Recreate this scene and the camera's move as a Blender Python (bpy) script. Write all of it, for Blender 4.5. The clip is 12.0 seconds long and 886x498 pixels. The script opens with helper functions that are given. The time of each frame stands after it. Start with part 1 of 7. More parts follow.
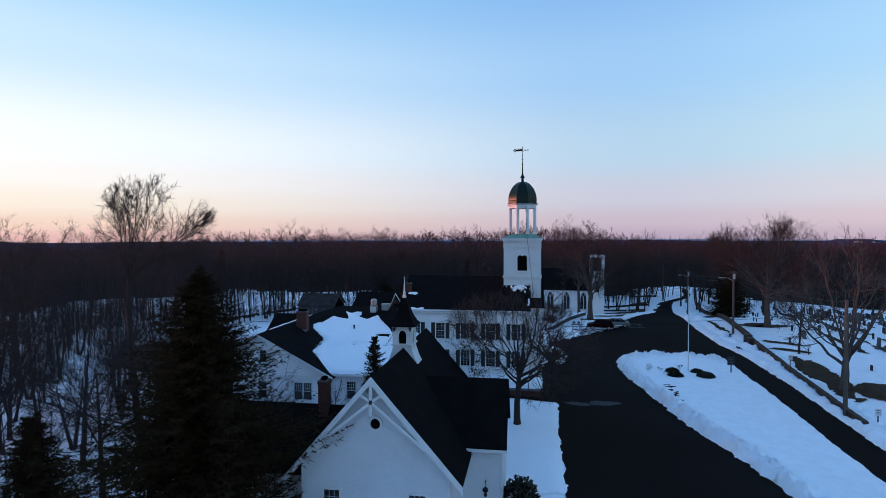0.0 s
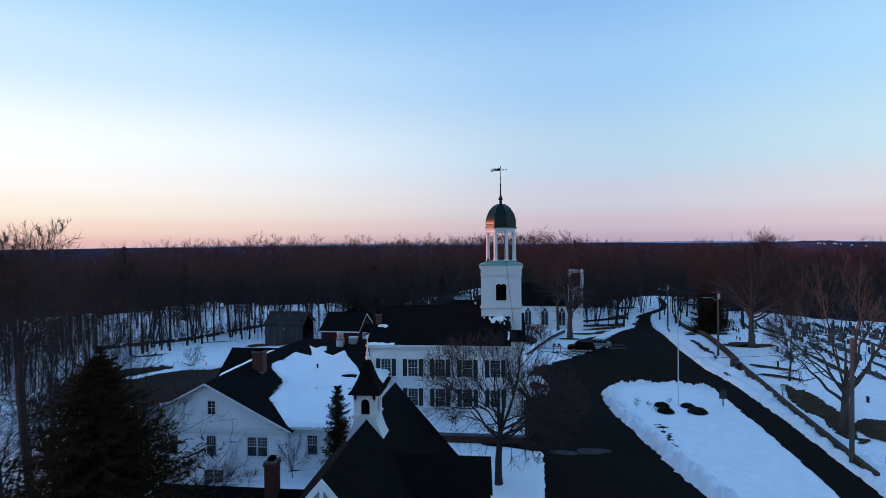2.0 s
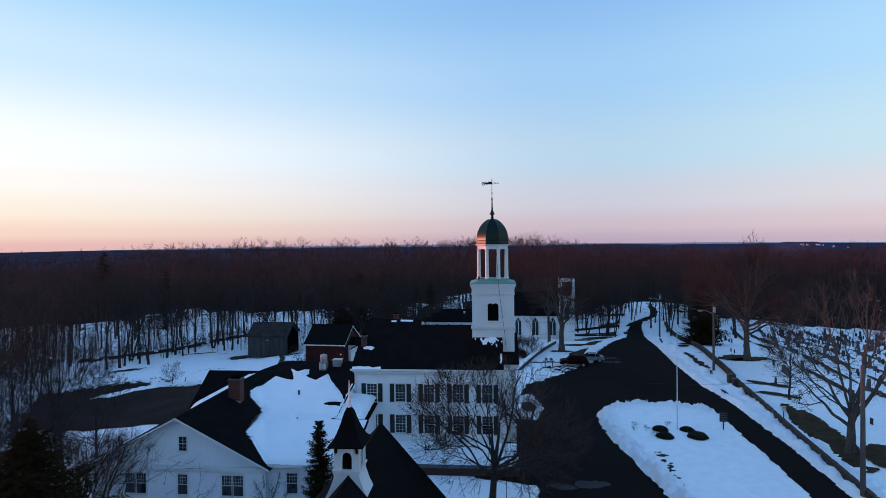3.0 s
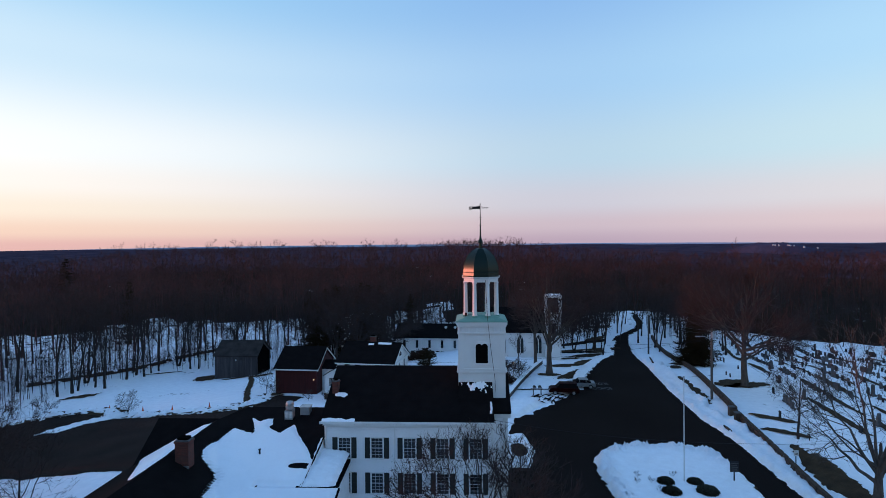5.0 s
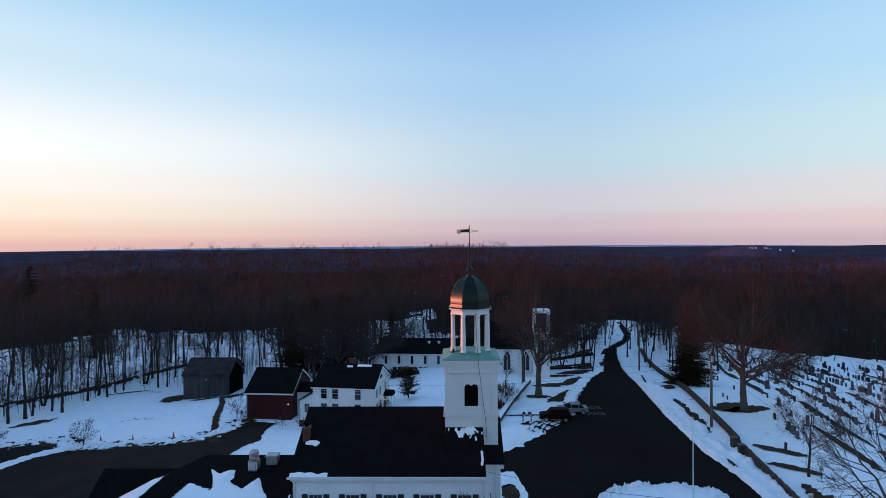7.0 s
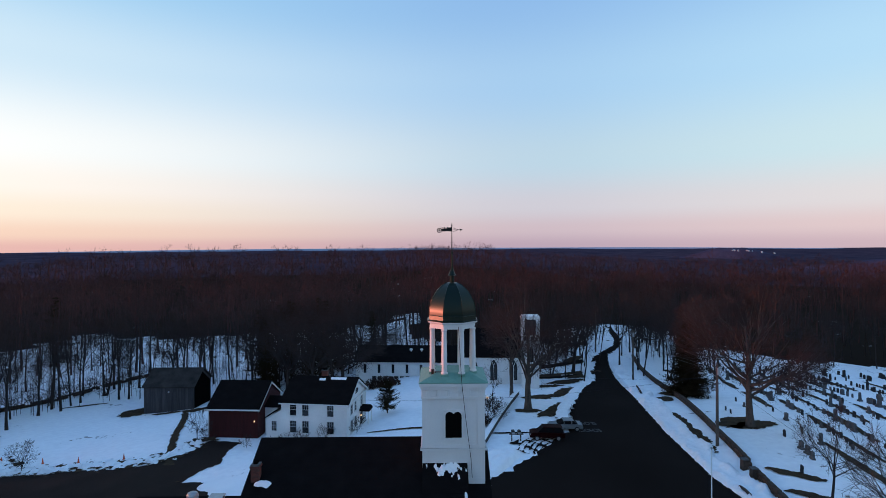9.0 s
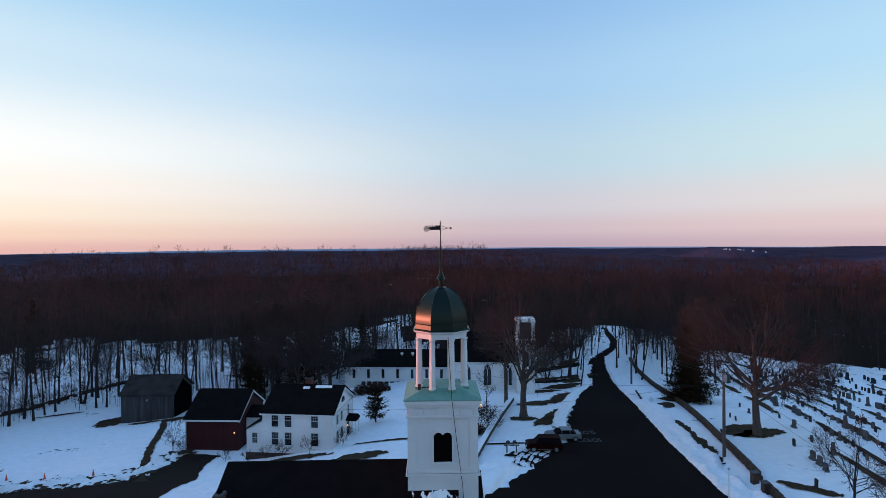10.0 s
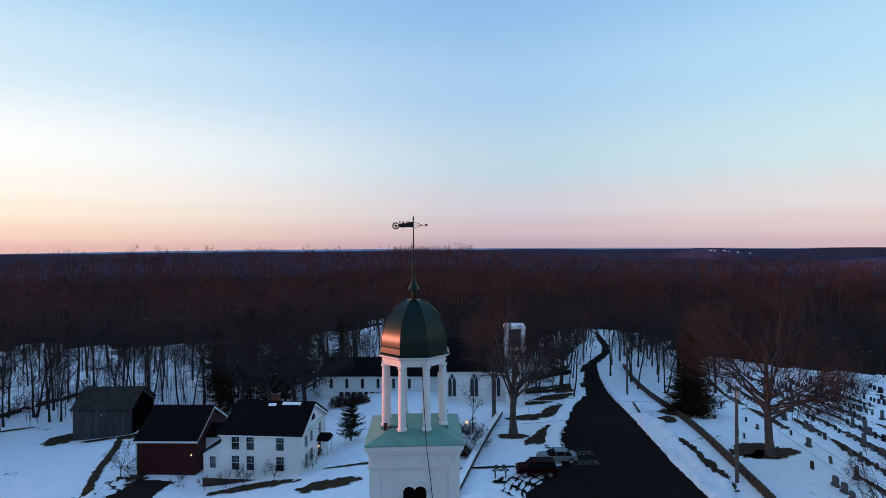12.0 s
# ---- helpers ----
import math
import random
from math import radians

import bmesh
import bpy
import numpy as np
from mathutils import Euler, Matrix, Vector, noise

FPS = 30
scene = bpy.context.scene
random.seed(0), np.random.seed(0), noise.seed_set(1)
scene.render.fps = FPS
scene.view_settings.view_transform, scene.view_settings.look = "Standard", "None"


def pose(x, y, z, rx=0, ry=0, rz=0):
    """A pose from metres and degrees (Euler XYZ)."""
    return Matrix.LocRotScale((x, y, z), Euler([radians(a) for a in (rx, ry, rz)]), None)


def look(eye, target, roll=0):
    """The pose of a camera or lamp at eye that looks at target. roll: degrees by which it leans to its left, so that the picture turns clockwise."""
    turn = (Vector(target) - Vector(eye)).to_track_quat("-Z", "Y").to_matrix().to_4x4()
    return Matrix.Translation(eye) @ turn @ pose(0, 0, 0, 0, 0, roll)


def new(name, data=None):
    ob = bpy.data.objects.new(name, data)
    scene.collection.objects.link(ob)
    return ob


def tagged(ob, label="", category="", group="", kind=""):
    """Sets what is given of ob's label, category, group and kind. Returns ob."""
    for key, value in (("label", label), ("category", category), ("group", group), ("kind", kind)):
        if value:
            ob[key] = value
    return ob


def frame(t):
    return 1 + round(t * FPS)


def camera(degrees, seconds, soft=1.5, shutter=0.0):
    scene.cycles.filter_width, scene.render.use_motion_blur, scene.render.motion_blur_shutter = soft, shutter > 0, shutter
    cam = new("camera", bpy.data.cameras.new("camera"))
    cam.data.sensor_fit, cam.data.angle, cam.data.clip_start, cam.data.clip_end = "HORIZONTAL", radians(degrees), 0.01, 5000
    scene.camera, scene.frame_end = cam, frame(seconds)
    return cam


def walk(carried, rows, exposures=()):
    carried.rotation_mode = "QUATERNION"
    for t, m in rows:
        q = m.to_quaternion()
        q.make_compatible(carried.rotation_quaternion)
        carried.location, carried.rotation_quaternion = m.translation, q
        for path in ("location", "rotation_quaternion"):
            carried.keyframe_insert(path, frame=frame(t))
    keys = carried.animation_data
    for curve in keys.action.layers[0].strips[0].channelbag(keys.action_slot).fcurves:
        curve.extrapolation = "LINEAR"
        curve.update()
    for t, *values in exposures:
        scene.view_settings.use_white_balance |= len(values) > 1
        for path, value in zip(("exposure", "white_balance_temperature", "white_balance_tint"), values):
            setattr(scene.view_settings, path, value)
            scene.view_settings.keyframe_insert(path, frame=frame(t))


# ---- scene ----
cam = camera(78.0, 12.0, soft=0.6)
PATH = [
    (0, (-0.665, -0.102, 13.778), (-0.976, 1.873, 13.739), -0.1),
    (0.5, (-0.719, 1.011, 14.108), (-1.006, 2.99, 14.074), -0.1),
    (1, (-0.809, 2.088, 14.602), (-1.073, 4.07, 14.574), -0.3),
    (1.5, (-0.939, 3.248, 15.267), (-1.182, 5.233, 15.240), -0.4),
    (2, (-1.079, 4.383, 16.010), (-1.3, 6.371, 15.984), -0.5),
    (2.5, (-1.236, 5.587, 16.743), (-1.434, 7.577, 16.718), -0.6),
    (3, (-1.429, 6.875, 17.434), (-1.606, 8.867, 17.413), -0.6),
    (5, (-2.16, 12.369, 20.082), (-2.261, 14.366, 20.058), -0.5),
    (5.5, (-2.337, 13.611, 20.690), (-2.42, 15.609, 20.668), -0.4),
    (6, (-2.436, 14.805, 21.357), (-2.505, 16.804, 21.335), -0.4),
    (6.5, (-2.516, 15.954, 21.830), (-2.568, 17.953, 21.811), -0.4),
    (7, (-2.56, 17.066, 21.955), (-2.597, 19.066, 21.937), -0.4),
    (9, (-2.165, 23.22, 21.889), (-2.15, 25.22, 21.878), -0.3),
    (9.5, (-2.028, 24.978, 21.889), (-2.0, 26.978, 21.878), -0.4),
    (10, (-1.831, 26.793, 21.899), (-1.791, 28.793, 21.888), -0.5),
    (10.5, (-1.581, 28.585, 21.903), (-1.53, 30.585, 21.893), -0.4),
    (11, (-1.38, 30.278, 21.920), (-1.317, 32.277, 21.911), -0.5),
    (11.5, (-1.183, 31.757, 21.953), (-1.11, 33.755, 21.944), -0.4),
    (12, (-1.075, 33.05, 21.937), (-0.99, 35.049, 21.928), -0.4),
]
walk(cam, [(t, look(eye, target, roll)) for t, eye, target, roll in PATH],
     exposures=[(0, -0.10, 6080, 10), (3, -0.09, 6200, 10), (6, -0.08, 6450, 10), (9.5, -0.08, 6600, 10), (12, -0.08, 6650, 10)])

# ---- world and light ----
SUN_AZ, SUN_EL = radians(-87), radians(1.6)  # from +y, clockwise; height over the horizon
sun_dir = Vector((math.sin(SUN_AZ) * math.cos(SUN_EL), math.cos(SUN_AZ) * math.cos(SUN_EL), math.sin(SUN_EL)))
world = bpy.data.worlds.new("dusk_sky")
scene.world = world
world.use_nodes = True
wn, wl = world.node_tree.nodes, world.node_tree.links
wn.clear()


def wnode(kind, **kw):
    n = wn.new(kind)
    for k, v in kw.items():
        n.inputs[int(k[1:])].default_value = v
    return n


w_out = wn.new("ShaderNodeOutputWorld")
w_bg = wn.new("ShaderNodeBackground")
w_sky = wn.new("ShaderNodeTexSky")
w_sky.sky_type, w_sky.sun_disc = "NISHITA", False
w_sky.sun_elevation, w_sky.sun_rotation = SUN_EL, SUN_AZ
w_tc = wn.new("ShaderNodeTexCoord")
w_sep = wn.new("ShaderNodeSeparateXYZ")
wl.new(w_tc.outputs["Generated"], w_sep.inputs[0])


def sky_ramp(stops):
    r = wn.new("ShaderNodeValToRGB")
    r.color_ramp.interpolation = "EASE"
    e = r.color_ramp.elements
    for k, (p, c) in enumerate(stops):
        el = e[k] if k < 2 else e.new(p)
        el.position, el.color = p, (*c, 1)
    wl.new(w_sep.outputs[2], r.inputs[0])
    return r


sky_glow = sky_ramp([(0.0, (0.88, 0.53, 0.48)), (1.0, (0.15, 0.32, 0.72)), (0.022, (1.0, 0.73, 0.58)), (0.055, (1.06, 0.92, 0.76)), (0.095, (1.10, 1.02, 0.94)),
                     (0.15, (1.08, 1.09, 1.08)), (0.28, (0.69, 0.88, 1.01)), (0.40, (0.40, 0.71, 0.97)), (0.6, (0.27, 0.53, 0.94))])
sky_away = sky_ramp([(0.0, (0.50, 0.39, 0.50)), (1.0, (0.14, 0.30, 0.68)), (0.03, (0.60, 0.50, 0.59)), (0.07, (0.60, 0.60, 0.71)),
                     (0.15, (0.48, 0.66, 0.82)), (0.28, (0.37, 0.61, 0.90)), (0.42, (0.27, 0.50, 0.86)), (0.6, (0.20, 0.44, 0.86))])
w_dot = wn.new("ShaderNodeVectorMath")
w_dot.operation = "DOT_PRODUCT"
w_dot.inputs[1].default_value = (math.sin(SUN_AZ + 0.25), math.cos(SUN_AZ + 0.25), 0)
wl.new(w_tc.outputs["Generated"], w_dot.inputs[0])
w_map = wn.new("ShaderNodeMapRange")
w_map.interpolation_type = "SMOOTHSTEP"
for k, v in ((1, 0.02), (2, 1.04), (3, 0.0), (4, 1.0)):
    w_map.inputs[k].default_value = v
wl.new(w_dot.outputs["Value"], w_map.inputs[0])
w_mix = wn.new("ShaderNodeMixRGB")
wl.new(w_map.outputs[0], w_mix.inputs[0])
wl.new(sky_away.outputs[0], w_mix.inputs[1])
wl.new(sky_glow.outputs[0], w_mix.inputs[2])
w_add = wn.new("ShaderNodeMixRGB")
w_add.blend_type, w_add.inputs[0].default_value = "ADD", 0.02
# the sky pales again towards the east
w_east = wn.new("ShaderNodeMapRange")
w_east.interpolation_type = "SMOOTHSTEP"
for k, v in ((1, 0.0), (2, 0.75), (3, 0.0), (4, 1.0)):
    w_east.inputs[k].default_value = v
wl.new(w_sep.outputs[0], w_east.inputs[0])
w_pale = wn.new("ShaderNodeMixRGB")
w_pale.blend_type, w_pale.inputs[2].default_value = "MULTIPLY", (1.30, 1.25, 1.10, 1)
wl.new(w_east.outputs[0], w_pale.inputs[0])
wl.new(w_mix.outputs[0], w_pale.inputs[1])
wl.new(w_pale.outputs[0], w_add.inputs[1])
wl.new(w_sky.outputs[0], w_add.inputs[2])
# the sun's own aureole, just outside the view
w_sdot = wn.new("ShaderNodeVectorMath")
w_sdot.operation = "DOT_PRODUCT"
w_sdot.inputs[1].default_value = sun_dir
wl.new(w_tc.outputs["Generated"], w_sdot.inputs[0])
w_pow = wn.new("ShaderNodeMath")
w_pow.operation, w_pow.inputs[1].default_value = "POWER", 60.0
w_clip = wn.new("ShaderNodeMath")
w_clip.operation, w_clip.inputs[1].default_value = "MAXIMUM", 0.0
wl.new(w_sdot.outputs["Value"], w_clip.inputs[0])
wl.new(w_clip.outputs[0], w_pow.inputs[0])
w_aur = wn.new("ShaderNodeMixRGB")
w_aur.blend_type, w_aur.inputs[2].default_value = "ADD", (7.0, 2.6, 0.9, 1)
wl.new(w_pow.outputs[0], w_aur.inputs[0])
wl.new(w_add.outputs[0], w_aur.inputs[1])
wl.new(w_aur.outputs[0], w_bg.inputs[0])
w_bg.inputs[1].default_value = 1.0
wl.new(w_bg.outputs[0], w_out.inputs[0])

sun = new("sun", bpy.data.lights.new("sun", "SUN"))
sun.data.energy, sun.data.angle, sun.data.color = 3.6, radians(1.0), (1.0, 0.28, 0.19)
sun.matrix_world = look(sun_dir * 100, (0, 0, 0))
scene.view_settings.exposure = 0.0


# ---- materials ----
def mat(name, c1, c2=None, rough=0.8, scale=3.0, fine=40.0, bump=0.0, metal=0.0, island=0.0, spec=0.3, stretch=(1, 1, 1), siding=0.0, thin=0.0):
    """Two colours mixed by noise at two scales, with fine relief. siding: pitch of lapped boards."""
    m = bpy.data.materials.new(name)
    m.use_nodes = True
    n, l = m.node_tree.nodes, m.node_tree.links
    p = n["Principled BSDF"]
    c2 = c2 or tuple(v * 0.75 for v in c1)
    tc = n.new("ShaderNodeTexCoord")
    mp = n.new("ShaderNodeMapping")
    mp.inputs["Scale"].default_value = stretch
    l.new(tc.outputs["Object"], mp.inputs[0])
    a, b = n.new("ShaderNodeTexNoise"), n.new("ShaderNodeTexNoise")
    a.inputs["Scale"].default_value, a.inputs["Detail"].default_value = scale, 4
    b.inputs["Scale"].default_value, b.inputs["Detail"].default_value = fine, 3
    l.new(mp.outputs[0], a.inputs[0])
    l.new(mp.outputs[0], b.inputs[0])
    mx = n.new("ShaderNodeMath")
    mx.operation = "MULTIPLY_ADD"
    mx.inputs[1].default_value = 0.35
    l.new(b.outputs[0], mx.inputs[0])
    sc = n.new("ShaderNodeMath")
    sc.operation, sc.inputs[1].default_value = "MULTIPLY", 0.65
    l.new(a.outputs[0], sc.inputs[0])
    l.new(sc.outputs[0], mx.inputs[2])
    src = mx.outputs[0]
    if island:
        g = n.new("ShaderNodeNewGeometry")
        ad = n.new("ShaderNodeMath")
        ad.operation, ad.inputs[1].default_value = "MULTIPLY_ADD", island
        l.new(g.outputs["Random Per Island"], ad.inputs[0])
        l.new(src, ad.inputs[2])
        src = ad.outputs[0]
    r = n.new("ShaderNodeValToRGB")
    r.color_ramp.elements[0].position, r.color_ramp.elements[1].position = 0.32, 0.68
    r.color_ramp.elements[0].color, r.color_ramp.elements[1].color = (*c1, 1), (*c2, 1)
    l.new(src, r.inputs[0])
    l.new(r.outputs[0], p.inputs["Base Color"])
    p.inputs["Roughness"].default_value, p.inputs["Metallic"].default_value = rough, metal
    p.inputs["Specular IOR Level"].default_value = spec
    hgt = b.outputs[0]
    if siding:
        sep = n.new("ShaderNodeSeparateXYZ")
        l.new(tc.outputs["Object"], sep.inputs[0])
        fr = n.new("ShaderNodeMath")
        fr.operation, fr.inputs[1].default_value = "MULTIPLY", 1 / siding
        l.new(sep.outputs[2], fr.inputs[0])
        f2 = n.new("ShaderNodeMath")
        f2.operation = "FRACT"
        l.new(fr.outputs[0], f2.inputs[0])
        inv = n.new("ShaderNodeMath")
        inv.operation, inv.inputs[0].default_value = "SUBTRACT", 1.0
        l.new(f2.outputs[0], inv.inputs[1])
        hgt = inv.outputs[0]
    if bump:
        bp = n.new("ShaderNodeBump")
        bp.inputs["Strength"].default_value, bp.inputs["Distance"].default_value = bump, 0.02 if siding else 0.05
        l.new(hgt, bp.inputs["Height"])
        l.new(bp.outputs[0], p.inputs["Normal"])
    return m


WHITE = mat("white_clapboard", (0.68, 0.68, 0.69), (0.59, 0.59, 0.60), 0.55, 0.6, 8, 0.5, siding=0.12)
# copy of WHITE with raised albedo so hall and low house render brighter
HALLW = mat("brighter_white_clapboard", (0.80, 0.80, 0.81), (0.71, 0.71, 0.72), 0.55, 0.6, 8, 0.5, siding=0.12)
TRIM = mat("white_trim", (0.70, 0.70, 0.69), (0.62, 0.62, 0.61), 0.5, 2, 30)
# white paint with shade put into its colour: glazing bars, village walls
BARS = mat("dimmed_white_paint", (0.46, 0.47, 0.48), (0.38, 0.39, 0.40), 0.6, 3, 30)
TOWERW = mat("white_tower_paint", (0.70, 0.70, 0.69), (0.62, 0.62, 0.61), 0.5, 0.8, 12, 0.1)
OLDW = mat("weathered_white_clapboard", (0.78, 0.78, 0.77), (0.64, 0.63, 0.62), 0.65, 0.5, 5, 0.35, siding=0.13)
ROOF = mat("dark_shingle", (0.0052, 0.0044, 0.0046), (0.0098, 0.0082, 0.0082), 0.95, 1.2, 14, 0.4, siding=0.15, spec=0.04)
ROOFB = mat("brown_shingle", (0.020, 0.017, 0.016), (0.056, 0.045, 0.040), 0.9, 0.8, 12, 0.4, siding=0.15, spec=0.12)
BRICK = bpy.data.materials.new("red_brick")
SHUT = mat("black_shutter", (0.010, 0.014, 0.013), (0.018, 0.022, 0.020), 0.5, 5, 30, 0.4, siding=0.06)
REDB = mat("red_barn_boards", (0.060, 0.008, 0.008), (0.036, 0.005, 0.005), 0.8, 1.0, 12, 0.3, stretch=(4, 4, 0.4))
GREYB = mat("grey_weathered_boards", (0.084, 0.072, 0.074), (0.030, 0.026, 0.027), 0.9, 0.6, 9, 0.4, stretch=(5, 5, 0.3))
COPPER = mat("dark_green_copper", (0.003, 0.014, 0.010), (0.007, 0.016, 0.009), 0.30, 1.3, 9, 0.03, spec=0.2)
PATINA = mat("green_copper_patina", (0.16, 0.34, 0.27), (0.11, 0.25, 0.20), 0.6, 1.5, 12, 0.15)
IRON = mat("black_iron", (0.012, 0.012, 0.013), (0.022, 0.02, 0.02), 0.45, 5, 40, metal=0.6)
BARK = mat("grey_brown_bark", (0.044, 0.032, 0.028), (0.019, 0.014, 0.013), 0.95, 2, 18, 0.6, stretch=(3, 3, 0.7))
PALEB = mat("pale_mottled_bark", (0.10, 0.080, 0.068), (0.035, 0.028, 0.025), 0.9, 1.2, 8, 0.5, stretch=(2, 2, 0.7))
TWIG = mat("reddish_brown_twigs", (0.054, 0.033, 0.030), (0.027, 0.017, 0.015), 0.9, 0.25, 3, island=0.15)
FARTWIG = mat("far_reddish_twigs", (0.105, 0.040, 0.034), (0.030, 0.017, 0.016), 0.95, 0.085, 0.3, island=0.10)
NEEDLE = mat("dark_spruce_needles", (0.012, 0.009, 0.004), (0.026, 0.016, 0.006), 0.95, 0.8, 6, island=0.3, spec=0.1)
DRYLEAF = mat("dry_brown_leaves", (0.085, 0.036, 0.022), (0.040, 0.019, 0.013), 0.9, 2, 9, island=0.3)
SHRUB = mat("dark_shrub_leaves", (0.014, 0.022, 0.012), (0.028, 0.026, 0.014), 0.8, 2, 9, island=0.3)
SNOW = mat("clean_snow", (0.92, 0.93, 0.94), (0.86, 0.87, 0.89), 0.65, 0.35, 5, 0.25)
BANK = mat("plowed_snow", (0.93, 0.94, 0.95), (0.84, 0.84, 0.85), 0.75, 1.6, 7, 0.55)
ASPH = mat("worn_asphalt", (0.0105, 0.0072, 0.0062), (0.0185, 0.0135, 0.0118), 0.95, 0.10, 22, 0.3, spec=0.03)
LOTB = mat("brown_gravel_lot", (0.029, 0.018, 0.014), (0.014, 0.009, 0.0075), 0.95, 0.25, 18, 0.4, spec=0.1)
EARTH = mat("bare_winter_grass", (0.072, 0.046, 0.025), (0.028, 0.019, 0.012), 0.95, 1.2, 16, 0.8, spec=0.1)
STONE = mat("grey_granite", (0.11, 0.11, 0.11), (0.05, 0.05, 0.055), 0.8, 3, 22, 0.4)
SLATE = mat("dark_slate", (0.040, 0.036, 0.038), (0.018, 0.017, 0.019), 0.8, 2, 20, 0.3, island=0.4)
WALLST = mat("brown_field_stone", (0.085, 0.052, 0.036), (0.034, 0.023, 0.017), 0.9, 1.5, 12, 0.8)
WOODP = mat("grey_pole_wood", (0.12, 0.10, 0.085), (0.06, 0.05, 0.043), 0.9, 2, 20, 0.3, stretch=(3, 3, 0.4))
RUBBER = mat("black_rubber", (0.012, 0.012, 0.012), None, 0.8)
REDCAR = mat("dark_red_car_paint", (0.018, 0.002, 0.002), (0.013, 0.0015, 0.0015), 0.5, 2, 30, spec=0.05)
SILVER = mat("silver_car_paint", (0.20, 0.22, 0.23), (0.16, 0.18, 0.19), 0.4, 2, 30, metal=0.2)
PAINTW = mat("worn_road_paint", (0.16, 0.16, 0.16), (0.03, 0.03, 0.03), 0.9, 6, 40)
METAL = mat("galvanised_steel", (0.42, 0.43, 0.44), (0.30, 0.31, 0.32), 0.45, 3, 30, metal=0.8)
WET = mat("wet_asphalt", (0.010, 0.010, 0.012), (0.016, 0.016, 0.018), 0.6, 0.8, 9, 0.05, spec=0.18)
ORANGE = mat("orange_plastic", (0.65, 0.10, 0.03), None, 0.6)
REDW = mat("red_brown_wall", (0.075, 0.030, 0.022), (0.045, 0.020, 0.016), 0.9, 2, 14, 0.5)
# hill colour carries the blue of distance haze, painted in
FARHILL = mat("hazed_wooded_hill", (0.075, 0.068, 0.105), (0.036, 0.034, 0.056), 1.0, 0.008, 0.06, spec=0.0)
# distant water, paled by haze that is part of its colour
HAZE = mat("pale_hazy_water", (0.33, 0.38, 0.46), (0.28, 0.33, 0.42), 1.0, 0.002, 0.01, spec=0.0)


def brick_mat(m):
    m.use_nodes = True
    n, l = m.node_tree.nodes, m.node_tree.links
    p = n["Principled BSDF"]
    tc = n.new("ShaderNodeTexCoord")
    cb = n.new("ShaderNodeCombineXYZ")
    sp = n.new("ShaderNodeSeparateXYZ")
    ad = n.new("ShaderNodeMath")
    l.new(tc.outputs["Object"], sp.inputs[0])
    l.new(sp.outputs[0], ad.inputs[0])
    l.new(sp.outputs[1], ad.inputs[1])
    l.new(ad.outputs[0], cb.inputs[0])
    l.new(sp.outputs[2], cb.inputs[1])
    b = n.new("ShaderNodeTexBrick")
    b.inputs["Color1"].default_value, b.inputs["Color2"].default_value = (0.13, 0.030, 0.020, 1), (0.075, 0.019, 0.013, 1)
    b.inputs["Mortar"].default_value = (0.045, 0.034, 0.030, 1)
    b.inputs["Scale"].default_value, b.inputs["Mortar Size"].default_value = 1.0, 0.008
    b.inputs["Brick Width"].default_value, b.inputs["Row Height"].default_value = 0.21, 0.07
    l.new(cb.outputs[0], b.inputs[0])
    l.new(b.outputs[0], p.inputs["Base Color"])
    p.inputs["Roughness"].default_value = 0.9


brick_mat(BRICK)


def glass_mat(name, tint, glow=None):
    m = bpy.data.materials.new(name)
    m.use_nodes = True
    p = m.node_tree.nodes["Principled BSDF"]
    p.inputs["Base Color"].default_value, p.inputs["Roughness"].default_value = (*tint, 1), 0.06
    p.inputs["Specular IOR Level"].default_value = 0.5
    if glow:
        p.inputs["Emission Color"].default_value, p.inputs["Emission Strength"].default_value = (*glow[:3], 1), glow[3]
    return m


GLASS = glass_mat("dark_window_glass", (0.012, 0.013, 0.016))
DARK = glass_mat("dark_opening", (0.004, 0.004, 0.004))
DARK.node_tree.nodes["Principled BSDF"].inputs["Roughness"].default_value = 0.95
DARK.node_tree.nodes["Principled BSDF"].inputs["Specular IOR Level"].default_value = 0.0
CARGLASS = mat("tinted_car_glass", (0.005, 0.005, 0.006), (0.008, 0.008, 0.009), 0.6, 2, 20, spec=0.03)
BULB = glass_mat("lit_bulb", (0.8, 0.6, 0.4), (1.0, 0.55, 0.25, 2.2))


